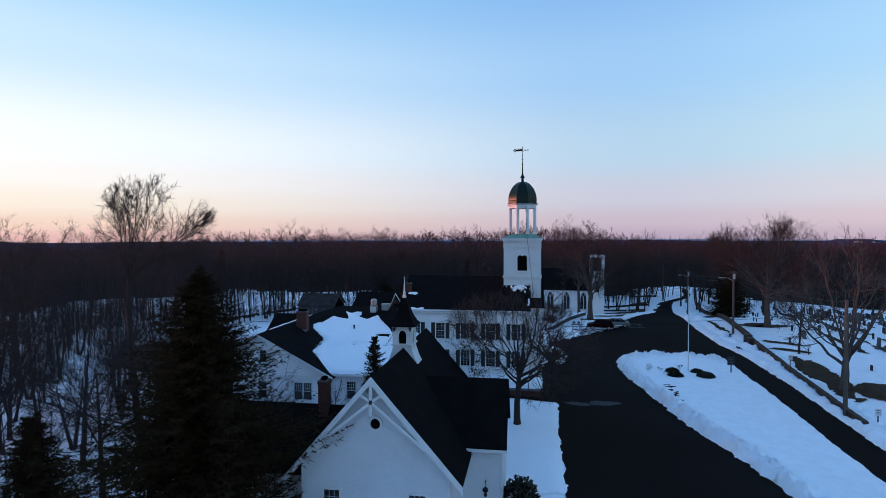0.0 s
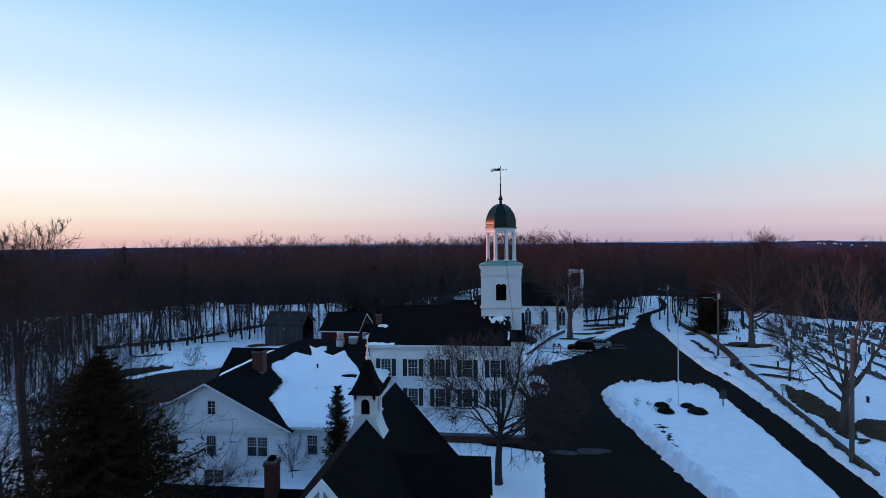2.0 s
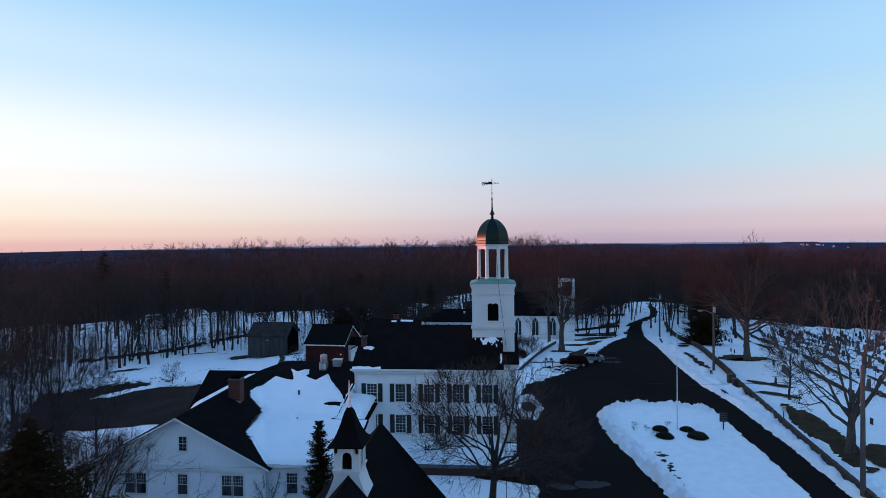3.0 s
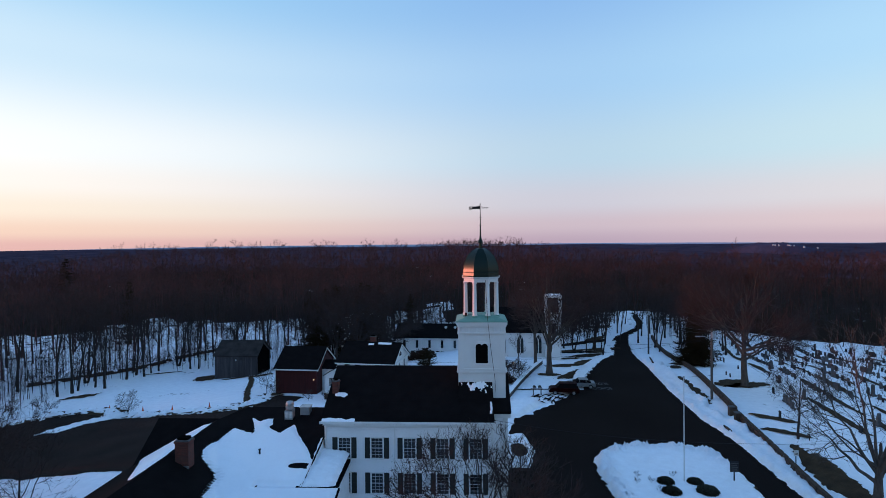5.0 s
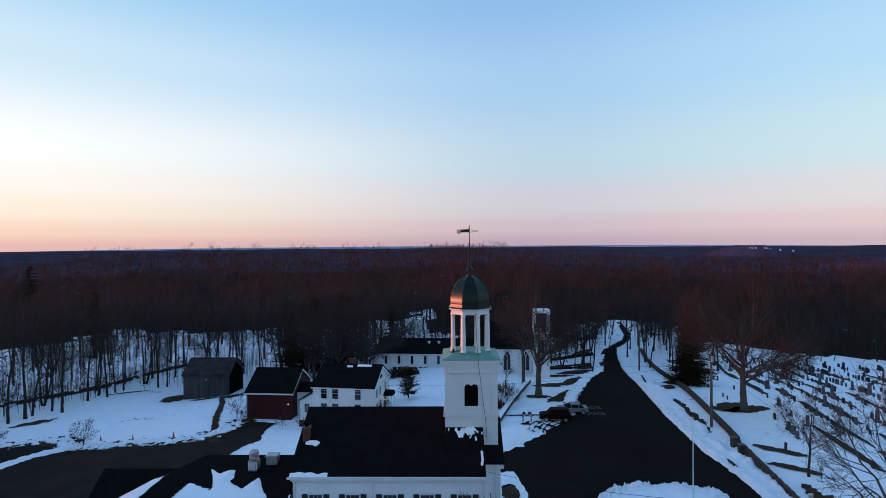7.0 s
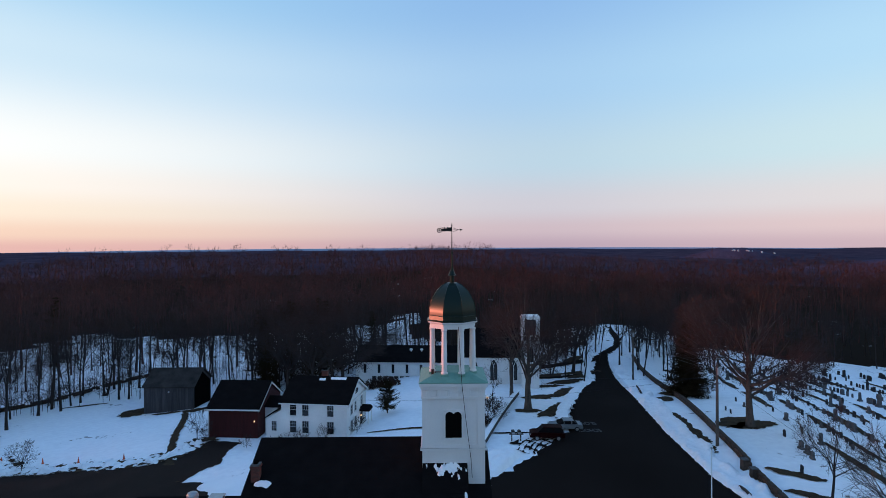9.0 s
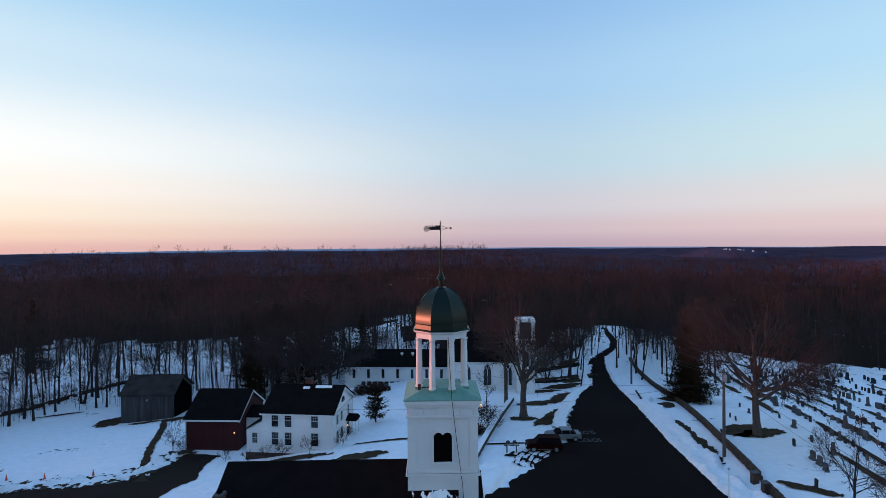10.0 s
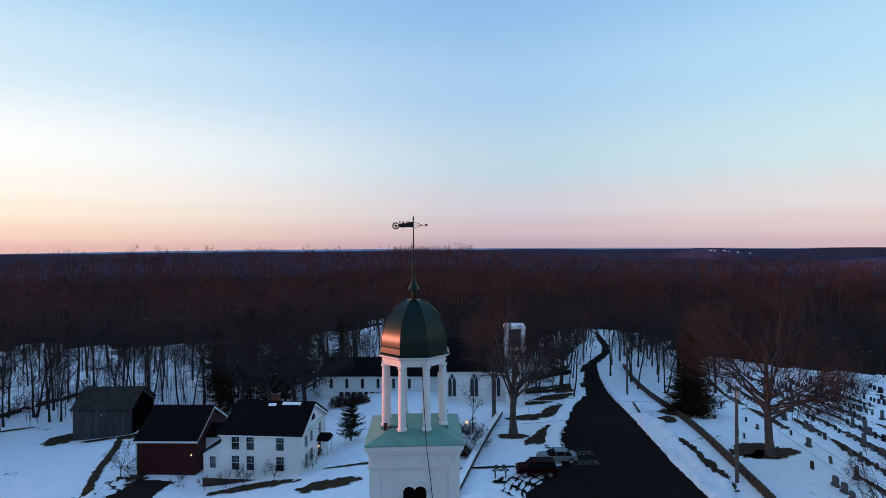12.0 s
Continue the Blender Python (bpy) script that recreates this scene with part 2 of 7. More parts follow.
def ground_mat():
    """Snow that thins out to leaf litter under the woods and to dark treetops far away."""
    m = bpy.data.materials.new("snowy_ground")
    m.use_nodes = True
    n, l = m.node_tree.nodes, m.node_tree.links
    p = n["Principled BSDF"]
    tc = n.new("ShaderNodeTexCoord")
    vm = n.new("ShaderNodeVectorMath")
    vm.operation = "DISTANCE"
    vm.inputs[1].default_value = (0, 70, 0)
    l.new(tc.outputs["Object"], vm.inputs[0])
    a, b, c = (n.new("ShaderNodeTexNoise") for _ in range(3))
    for q, s in ((a, 0.16), (b, 1.3), (c, 9.0)):
        q.inputs["Scale"].default_value, q.inputs["Detail"].default_value = s, 5
        l.new(tc.outputs["Object"], q.inputs[0])

    def maths(op, x, y):
        k = n.new("ShaderNodeMath")
        k.operation = op
        for i, v in enumerate((x, y)):
            if isinstance(v, (int, float)):
                k.inputs[i].default_value = v
            else:
                l.new(v, k.inputs[i])
        return k.outputs[0]

    def rng(src, f0, f1, t0, t1):
        k = n.new("ShaderNodeMapRange")
        for i, v in enumerate((f0, f1, t0, t1)):
            k.inputs[i + 1].default_value = v
        l.new(src, k.inputs[0])
        return k.outputs[0]

    nz = maths("ADD", maths("MULTIPLY", a.outputs[0], 0.6), maths("MULTIPLY", b.outputs[0], 0.4))
    thr = rng(vm.outputs["Value"], 70, 190, 0.66, 0.50)
    litter = rng(maths("SUBTRACT", nz, thr), -0.01, 0.03, 0.0, 1.0)

    def mix(f, c1, c2):
        k = n.new("ShaderNodeMixRGB")
        for i, v in enumerate((f, c1, c2)):
            if isinstance(v, tuple):
                k.inputs[i].default_value = v
            else:
                l.new(v, k.inputs[i])
        return k.outputs[0]

    sn = mix(rng(b.outputs[0], 0.3, 0.7, 0, 1), (0.92, 0.93, 0.94, 1), (0.84, 0.85, 0.87, 1))
    li = mix(rng(c.outputs[0], 0.3, 0.7, 0, 1), (0.055, 0.040, 0.028, 1), (0.028, 0.022, 0.017, 1))
    l.new(mix(litter, sn, li), p.inputs["Base Color"])
    p.inputs["Roughness"].default_value = 0.75
    p.inputs["Specular IOR Level"].default_value = 0.15
    bp = n.new("ShaderNodeBump")
    bp.inputs["Strength"].default_value, bp.inputs["Distance"].default_value = 0.5, 0.12
    l.new(b.outputs[0], bp.inputs["Height"])
    l.new(bp.outputs[0], p.inputs["Normal"])
    return m


GROUND = ground_mat()
FLOORW = mat("leaf_litter", (0.030, 0.021, 0.016), (0.50, 0.50, 0.52), 0.95, 0.09, 0.8, 0.5, spec=0.0)
FLOORW.node_tree.nodes["Color Ramp"].color_ramp.elements[0].position = 0.65
# treetop colour for the far land, lifted towards purple-blue as painted haze
FARW = mat("hazed_far_treetops", (0.085, 0.060, 0.078), (0.030, 0.025, 0.042), 1.0, 0.012, 0.12, 0.0, spec=0.0)


# ---- mesh helpers ----
def sstep(a, b, v):
    t = min(1.0, max(0.0, (v - a) / (b - a)))
    return t * t * (3 - 2 * t)


def thing(name, label, category, at=(0, 0, 0), group="", kind=""):
    ob = new(name)
    ob.location = at
    ob.empty_display_size = 0.2
    return tagged(ob, label, category, group, kind)


def mesh_from(name, bm, material, smooth=False):
    me = bpy.data.meshes.new(name)
    bmesh.ops.recalc_face_normals(bm, faces=bm.faces)
    bm.to_mesh(me)
    bm.free()
    me.materials.append(material)
    if smooth:
        me.shade_smooth()
    return me


def part(name, bm, material, parent=None, label="", smooth=False):
    ob = new(name, mesh_from(name, bm, material, smooth))
    if parent:
        ob.parent = parent
        ob.location = -parent.location if parent.type == "EMPTY" else (0, 0, 0)
    if label:
        ob["label"] = label
    return ob


def from_arrays(name, verts, faces, material, parent=None, smooth=False):
    me = bpy.data.meshes.new(name)
    me.from_pydata(verts, [], faces)
    me.materials.append(material)
    me.update()
    if smooth:
        me.shade_smooth()
    ob = new(name, me)
    if parent:
        ob.parent = parent
        ob.location = -parent.location if parent.type == "EMPTY" else (0, 0, 0)
    return ob


def box(bm, x0, x1, y0, y1, z0, z1):
    v = [bm.verts.new((x, y, z)) for z in (z0, z1) for y in (y0, y1) for x in (x0, x1)]
    for f in ((0, 1, 3, 2), (4, 6, 7, 5), (0, 4, 5, 1), (2, 3, 7, 6), (0, 2, 6, 4), (1, 5, 7, 3)):
        bm.faces.new([v[i] for i in f])
    return bm


def prism(bm, poly, axis, a, b):
    """Extrude a polygon of two coordinates along an axis from a to b."""
    def P(u, w, k):
        return {"x": (k, u, w), "y": (u, k, w), "z": (u, w, k)}[axis]
    lo = [bm.verts.new(P(u, w, a)) for u, w in poly]
    hi = [bm.verts.new(P(u, w, b)) for u, w in poly]
    bm.faces.new(lo)
    bm.faces.new(hi[::-1])
    for i in range(len(poly)):
        j = (i + 1) % len(poly)
        bm.faces.new((lo[i], lo[j], hi[j], hi[i]))
    return bm


def lathe(bm, prof, cx, cy, n=12, turn=0.0, caps=True):
    rings = []
    for r, z in prof:
        rings.append([bm.verts.new((cx + r * math.cos(turn + 2 * math.pi * k / n), cy + r * math.sin(turn + 2 * math.pi * k / n), z)) for k in range(n)])
    for a, b in zip(rings, rings[1:]):
        for k in range(n):
            bm.faces.new((a[k], a[(k + 1) % n], b[(k + 1) % n], b[k]))
    if caps:
        bm.faces.new(rings[0][::-1])
        bm.faces.new(rings[-1])
    return bm


def tube(bm, pts, r, n=5):
    rings = []
    pts = [Vector(p) for p in pts]
    for i, p in enumerate(pts):
        d = (pts[min(i + 1, len(pts) - 1)] - pts[max(i - 1, 0)]).normalized()
        u = d.cross(Vector((0, 0, 1)) if abs(d.z) < 0.9 else Vector((1, 0, 0))).normalized()
        w = d.cross(u)
        rr = r[i] if isinstance(r, (list, tuple)) else r
        rings.append([bm.verts.new(p + (u * math.cos(2 * math.pi * k / n) + w * math.sin(2 * math.pi * k / n)) * rr) for k in range(n)])
    for a, b in zip(rings, rings[1:]):
        for k in range(n):
            bm.faces.new((a[k], a[(k + 1) % n], b[(k + 1) % n], b[k]))
    bm.faces.new(rings[0][::-1])
    bm.faces.new(rings[-1])
    return bm


def B():
    return bmesh.new()


def lerp_line(pts, v):
    """x on a line of (y, x) pairs."""
    if v <= pts[0][0]:
        return pts[0][1]
    for (a, xa), (b, xb) in zip(pts, pts[1:]):
        if v <= b:
            return xa + (xb - xa) * (v - a) / (b - a)
    return pts[-1][1]


def nz(x, y, s=1.0, z=0.0):
    return noise.noise(Vector((x * s, y * s, z)))


# ---- the lie of the land ----
def height(x, y):
    h = 0.0
    h -= 2.3 * sstep(-11, -30, x) * sstep(20, 40, y)
    h -= 2.0 * sstep(-11, -24, x) * (1 - sstep(20, 40, y))
    h -= 1.6 * sstep(-34, -52, x)
    h -= 0.9 * sstep(80, 92, y) * sstep(-4, -14, x) * sstep(-30, -20, x)
    h -= 2.2 * sstep(88, 130, y)
    h += 0.7 * sstep(25, 29, x) * (1 - sstep(90, 120, y))
    d = math.hypot(x, y - 70)
    side = 1 - 0.8 * sstep(0.02, 0.42, x / max(d, 1.0))
    side *= 1 - 0.75 * sstep(-0.56, -0.72, x / max(d, 1.0))
    h += (14.0 * side - 2.5) * sstep(170, 400, d)
    h -= (42.5 + 11 * side) * sstep(430, 1500, d)
    h += 36.0 * sstep(2200, 4300, d)
    if d > 300:
        h += sstep(300, 1500, d) * 22 * nz(x, y, 0.0011, 3.0)
    h += 0.10 * nz(x, y, 0.25) * sstep(26, 34, abs(x - 10))
    return h


def make_ground():
    rad = [0.0] + [1.0 + 1.7 * k for k in range(88)]
    while rad[-1] < 4750:
        rad.append(rad[-1] * 1.055)
    n = 200
    vs, fs = [(0, 70, height(0, 70))], []
    for r in rad[1:]:
        for k in range(n):
            a = 2 * math.pi * k / n
            x, y = r * math.cos(a), 70 + r * math.sin(a)
            vs.append((x, y, height(x, y)))
    for k in range(n):
        fs.append((0, 1 + k, 1 + (k + 1) % n))
    for i in range(len(rad) - 2):
        a, b = 1 + i * n, 1 + (i + 1) * n
        for k in range(n):
            j = (k + 1) % n
            fs.append((a + k, b + k, b + j, a + j))
    ob = from_arrays("ground", vs, fs, GROUND, smooth=True)
    ob.data.materials.append(FLOORW)
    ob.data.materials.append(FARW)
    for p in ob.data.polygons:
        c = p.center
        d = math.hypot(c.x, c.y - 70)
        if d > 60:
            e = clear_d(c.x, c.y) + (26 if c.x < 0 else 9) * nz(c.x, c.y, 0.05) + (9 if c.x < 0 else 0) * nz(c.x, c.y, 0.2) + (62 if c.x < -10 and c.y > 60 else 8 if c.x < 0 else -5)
            # past 330 m the ground wears the haze-tinted treetop colour
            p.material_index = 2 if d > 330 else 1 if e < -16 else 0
    tagged(ob, "snow covered ground, leaf litter under the woods, haze-tinted treetop colour far off", "ground", kind="structure")


def sheet(name, inside, x0, x1, y0, y1, step, material, lift=0.03, thick=None, label="", category="", kind="structure", base=None, parent=None):
    """A patch laid on the land: inside(x, y) > 0 is kept; thick(x, y, m) is its height over the land."""
    base = base or height
    idx, vs, fs = {}, [], []
    nx, ny = int((x1 - x0) / step) + 1, int((y1 - y0) / step) + 1
    val = {}
    for i in range(nx):
        for j in range(ny):
            val[i, j] = inside(x0 + i * step, y0 + j * step)

    def vert(i, j):
        if (i, j) not in idx:
            x, y = x0 + i * step, y0 + j * step
            m = val[i, j]
            if m < 0:
                gx = (val.get((i + 1, j), m) - val.get((i - 1, j), m)) / (2 * step)
                gy = (val.get((i, j + 1), m) - val.get((i, j - 1), m)) / (2 * step)
                g = gx * gx + gy * gy
                if g > 1e-6:
                    k = min(step * 1.2, -m / math.sqrt(g)) / math.sqrt(g)
                    x, y = x + gx * k, y + gy * k
            t = max(0.0, thick(x, y, max(m, 0.0))) if thick else 0.0
            idx[i, j] = len(vs)
            vs.append((x, y, base(x, y) + (lift if m >= 0 else lift * 0.2 if thick else lift) + t))
        return idx[i, j]
    for i in range(nx - 1):
        for j in range(ny - 1):
            c = ((i, j), (i + 1, j), (i + 1, j + 1), (i, j + 1))
            if sum(val[k] > 0 for k in c) >= (1 if thick else 2):
                fs.append([vert(*k) for k in c])
    ob = from_arrays(name, vs, fs, material, smooth=True)
    if parent:
        ob.parent = parent
    return tagged(ob, label, category, kind=kind) if label else ob


def poly_in(poly):
    """Signed distance to a polygon's edge, positive inside."""
    P = [(Vector(a), Vector(b)) for a, b in zip(poly, poly[1:] + poly[:1])]

    def f(x, y):
        p, best, odd = Vector((x, y)), 1e9, False
        for a, b in P:
            e, w = b - a, p - a
            t = min(1.0, max(0.0, w.dot(e) / e.length_squared))
            best = min(best, (w - e * t).length)
            if (a.y > y) != (b.y > y) and x < (b.x - a.x) * (y - a.y) / (b.y - a.y) + a.x:
                odd = not odd
        return best if odd else -best
    return f


# the open ground among the woods
CLEAR = [(-21, -30), (-24, 5), (-27, 22), (-33, 40), (-47, 57), (-62, 70), (-67, 84), (-69, 97), (-68.5, 105), (-66.5, 115), (-61, 123), (-50, 124), (-38, 127), (-24, 131), (-14, 138), (8, 136), (15, 129), (23, 130), (28.5, 139), (34, 151), (41.5, 168), (45, 176), (48, 176), (45.5, 166), (40.5, 150), (41, 135), (55, 136), (66, 129.5), (79, 121), (112, 100), (140, 60), (120, -30)]
clear_d = poly_in(CLEAR)
make_ground()


# ---- roads, lots and snow ----
ROAD_L = [(-25, 1.0), (46, 1.4), (47.5, -4.0), (52, -1.5), (60, 1.0), (69, 1.5), (74.5, 2.6), (80, 7.5), (84, 10.4), (90, 14.6), (95, 15.0), (101, 17.0), (112, 21.3), (120, 25.5), (128, 27.4), (136.5, 30.3), (140, 30.4), (149, 36.0), (154, 39.3), (161.5, 42.1), (180, 46.0), (188, 47.4)]
ROAD_R = [(-25, 21.3), (0, 21.6), (40, 22.2), (55, 23.5), (68, 24.1), (75, 23.6), (88, 24.4), (97, 25.6), (113, 28.1), (120, 29.3), (137, 33.0), (142.5, 34.8), (153, 41.0), (161.5, 43.9), (169, 45.6), (188, 49.0)]


def road_in(x, y):
    return min(x - lerp_line(ROAD_L, y), lerp_line(ROAD_R, y) - x, y + 24, 184 - y) + 0.35 * nz(x, y, 0.9) + 0.15 * nz(x, y, 2.6)


sheet("road", road_in, -6, 55, -24, 185, 1.0, ASPH, 0.035, label="worn black asphalt road and forecourt", category="road")

for k, (line, w) in enumerate((([(14, 129.5), (18.7, 131.2), (24, 134.6), (30.5, 138)], 1.5), ([(12, 121.5), (18, 121.6), (22, 123.2), (28, 126)], 1.0))):
    sheet("side_drive", lambda x, y: min(w + 0.3 * nz(x, y, 0.6) - abs(y - lerp_line(line, x)), x - line[0][0], line[-1][0] - x) + 0.3 * nz(x, y, 0.9) + 0.15 * nz(x, y, 2.6),
          line[0][0] - 1, line[-1][0] + 1, line[0][1] - 4, line[-1][1] + 4, 0.4, ASPH, 0.045, label="dark bare side drive through the snow", category="road")

LOT = [(-66, 80), (-60.8, 85.8), (-55.2, 88.2), (-53.4, 85.8), (-49.6, 85.4), (-46.2, 84.8), (-43.6, 85.0), (-38.4, 83.9), (-35, 84.0), (-32.8, 85.8), (-31.7, 87.5), (-30.9, 91.6), (-26.6, 91.2), (-27.4, 88.4), (-26.6, 84), (-28.1, 82.3), (-28.6, 79.5), (-21, 77), (-14, 71), (-14, 64.5), (-28, 61), (-36.2, 64.4), (-38.7, 65.2), (-44, 65.3), (-50, 65.6), (-58, 66.5)]
lot_d = poly_in(LOT)
sheet("gravel_lot", lambda x, y: lot_d(x, y) + 0.5 * nz(x, y, 0.35) + 0.35 * nz(x, y, 1.1) + 0.2 * nz(x, y, 2.6), -68, -12, 58, 93, 0.5, LOTB, 0.04, label="dark brown gravel parking lot", category="lot")

ISLE = [(9.0, 63.2), (11.0, 65.6), (14.4, 66.4), (17.6, 66.0), (19.8, 65.4), (20.8, 64.0), (20.9, 61.2), (20.7, 57.0), (20.3, 50), (19.9, 45), (19.4, 40), (19.1, 34), (18.8, 26), (17, 22), (14.5, 24), (13.1, 31), (12.2, 37), (11.2, 40), (10.6, 43.5), (10.1, 47), (9.5, 52), (8.8, 56), (8.7, 60)]
isle_d = poly_in(ISLE)


def rough(x, y):
    return 0.5 * nz(x, y, 0.8, 1) + 0.35 * nz(x, y, 1.9, 2) + 0.25 * nz(x, y, 4.3, 5)


def isle_thick(x, y, m):
    west = 1 - sstep(13, 19, x) * (1 - sstep(58, 64, y))
    rim = math.exp(-((m - 0.8) / 0.8) ** 2)
    return sstep(0, 0.5, m) * (0.28 + 0.02 * nz(x, y, 0.4)) + sstep(0, 0.3, m) * rim * west * max(0.0, 0.26 + 0.85 * rough(x, y) + 0.45 * nz(x, y, 6.0, 3))


sheet("snow_island", lambda x, y: isle_d(x, y) + 0.25 * nz(x, y, 1.2) + 0.15 * nz(x, y, 3.1), 7.5, 22.5, 20, 70, 0.17, BANK, 0.04, isle_thick,
      "snow covered traffic island with plowed lumpy rim", "snow island")


def bank(name, line, width, tall, y0, y1, side, label):
    """A plowed snow bank that follows a road edge; side +1 lies to the right of the line."""
    def ins(x, y):
        u = (x - lerp_line(line, y)) * side
        return min(u + 0.15, width * (1 + 0.35 * nz(y, 0, 0.3)) - u, y - y0, y1 - y) + 0.22 * nz(x, y, 1.3) + 0.14 * nz(x, y, 3.3)
    xs = [lerp_line(line, y0 + k * (y1 - y0) / 40) for k in range(41)]
    sheet(name, ins, min(xs) - width - 1.5, max(xs) + width + 1.5, y0 - 0.5, y1 + 0.5, 0.22, BANK, 0.05,
          lambda x, y, m: sstep(0, 0.4, m) * (0.12 + tall * max(0.0, 0.45 + 1.1 * rough(x, y) + 0.4 * nz(x, y, 6.0, 3)) * math.exp(-((m - 0.6) / 0.9) ** 2)),
          label, "snow bank")


bank("snow_bank_east", ROAD_R, 2.6, 0.5, 28, 134, 1, "long lumpy plowed snow bank along the road")
bank("snow_bank_west", [(83, 9.6), (90, 13.8), (95, 14.6), (101, 16.8), (112, 21.0), (120, 25.2), (130, 27.0), (140, 30.6)], 1.6, 0.3, 92, 140, -1, "low ragged plowed snow along the road edge")

sheet("snow_lawn", lambda x, y: min(x + 5.5, 1.45 + 0.3 * sstep(38, 46, y) - x, 46.3 - y, y - 29.6) + 0.15 * nz(x, y, 1.2) + 0.1 * nz(x, y, 3), -6.5, 3, 28, 47.5, 0.25, SNOW, 0.05,
      lambda x, y, m: sstep(0, 0.6, m) * (0.16 + 0.04 * nz(x, y, 1.5)), "snow covered lawn beside the forecourt", "snow")
sheet("snow_front", lambda x, y: min(x + 13.2, 0.6 - x, 53.0 - y, y - 49.2) + 0.12 * nz(x, y, 1.5), -14, 2, 48.5, 53.3, 0.3, SNOW, 0.05,
      lambda x, y, m: sstep(0, 0.5, m) * (0.15 + 0.05 * nz(x, y, 1.2)) + 0.5 * sstep(50, 52.8, y), "snow banked against the hall front", "snow")
bed_d = poly_in([(1.2, 69.2), (3.2, 69.4), (3.9, 65), (3.0, 60.8), (1.0, 61)])
sheet("snow_bed", lambda x, y: min(bed_d(x, y), 0.8 * math.hypot((x - 2.35) / 0.75, (y - 65.2) / 1.7) - 0.8) + 0.2 * nz(x, y, 1.4), 0, 5, 59, 71, 0.2, BANK, 0.05,
      lambda x, y, m: sstep(0, 0.4, m) * (0.15 + 0.25 * max(0, rough(x, y) + 0.3)), "snow covered planting bed by the portico", "snow bed")
drive_d = poly_in([(2.2, 77.2), (9.6, 85.5), (13.8, 88.5), (12.2, 93.5), (15.5, 98.5), (14.0, 100), (7.5, 92), (3.5, 86.5), (1.2, 79.5)])
heap_d = poly_in([(1.0, 74.5), (3.3, 74.8), (6.6, 80.2), (4.5, 81.5), (1.0, 79.5)])
sheet("snow_heap", lambda x, y: heap_d(x, y) + 0.25 * nz(x, y, 1.2), -0.5, 8, 73, 83, 0.22, BANK, 0.05,
      lambda x, y, m: sstep(0, 0.6, m) * (0.35 + 0.5 * max(0, rough(x, y) + 0.35)), "lumpy heap of plowed snow", "snow heap")


def patch(cx, cy, rx, ry, turn=0, material=None, name="bare_ground", label="bare brown winter grass melted out of the snow"):
    c, s = math.cos(radians(turn)), math.sin(radians(turn))

    def ins(x, y):
        u, v = (x - cx) * c + (y - cy) * s, -(x - cx) * s + (y - cy) * c
        return (1 - math.hypot(u / rx, v / ry)) * min(rx, ry) + 0.34 * min(rx, ry, 2.0) * nz(x, y, 1.1, cx) + 0.2 * min(1.0, rx, ry) * nz(x, y, 2.6) + 0.12 * min(1.0, rx, ry) * nz(x, y, 6.0)
    R = max(rx, ry) + 0.8
    sheet(name, ins, cx - R, cx + R, cy - R, cy + R, max(0.12, R / 44), material or EARTH, 0.055, label=label, category="bare ground")


for a in ((-1.4, 39.8, 1.3, 0.9), (9.7, 96.2, 2.0, 1.1), (13.3, 96.6, 4.6, 1.0, 62), (-9.8, 84.3, 2.8, 1.2, 25), (-17.5, 86.4, 4.5, 1.0, -4), (-52.0, 114.0, 2.4, 3.6, -10), (-45.6, 111.2, 3.2, 0.8, 0), (-41.0, 110.6, 2.2, 1.6, 0), (-64.8, 96.5, 1.1, 2.6, -30), (-63.8, 119.3, 0.5, 3.4, -58), (-54.3, 88.0, 2.6, 0.8, 25),
          (29.8, 100.4, 1.9, 1.2, 70), (34.6, 87.0, 3.2, 1.2, 20), (30.4, 73.2, 2.6, 0.75, -42), (29.3, 68.7, 2.2, 0.6, -42),
          (27.2, 57.5, 1.3, 7.6, -8), (29.6, 50.5, 2.4, 3.6, 14), (19.3, 58.0, 1.5, 0.6, -15), (2.4, 64.6, 1.1, 2.0), (33.8, 104.5, 3.4, 2.2),
          (17.6, 108.6, 4.2, 1.5, 65), (19.9, 117.6, 3.4, 1.7, 35), (17.2, 123.4, 4.2, 1.3, 20), (26.0, 138.5, 4.2, 1.3, 50), (23.0, 122.5, 3.0, 1.2, 40), (12.4, 95.4, 1.0, 2.8, -40), (26.9, 87.0, 0.8, 7.0, -3), (33.0, 88.0, 2.6, 1.7, 30), (31, 156, 4, 2, 40), (13.5, 105, 3.5, 1.4, 20), (20.5, 118, 5.2, 1.1, 30), (15, 113.5, 3.4, 1.1, 15), (24, 126, 5, 1.1, 20), (19.0, 24.5, 2.2, 1.1, 70)):
    patch(*a)
# thawed streak on the traffic island
sheet("thawed_streak", lambda x, y: min(0.42 - abs(x - 11.75 - 0.02 * (y - 49) + 0.25 * nz(y, 0, 0.9)), y - 46.0, 52.6 - y) + 0.5 * nz(x, y, 1.5, 3) + 0.25 * nz(x, y, 4.0) - 0.14, 10, 14, 45.3, 53.3, 0.1, EARTH, 0.0,
      lambda x, y, m: 0.33 + 0.1 * nz(x, y, 1.5), "dark bare soil breaking through the island snow", "bare ground")
# wheel ruts by the parked cars
rut_d = poly_in([(6.1, 84.9), (11.2, 84.9), (10.3, 82.2), (9.3, 80.3), (6.3, 80.4), (5.7, 83.3)])
rut2_d = poly_in([(12.6, 90.2), (15.2, 91.6), (17.0, 99.0), (15.3, 99.6), (12.2, 93.5)])


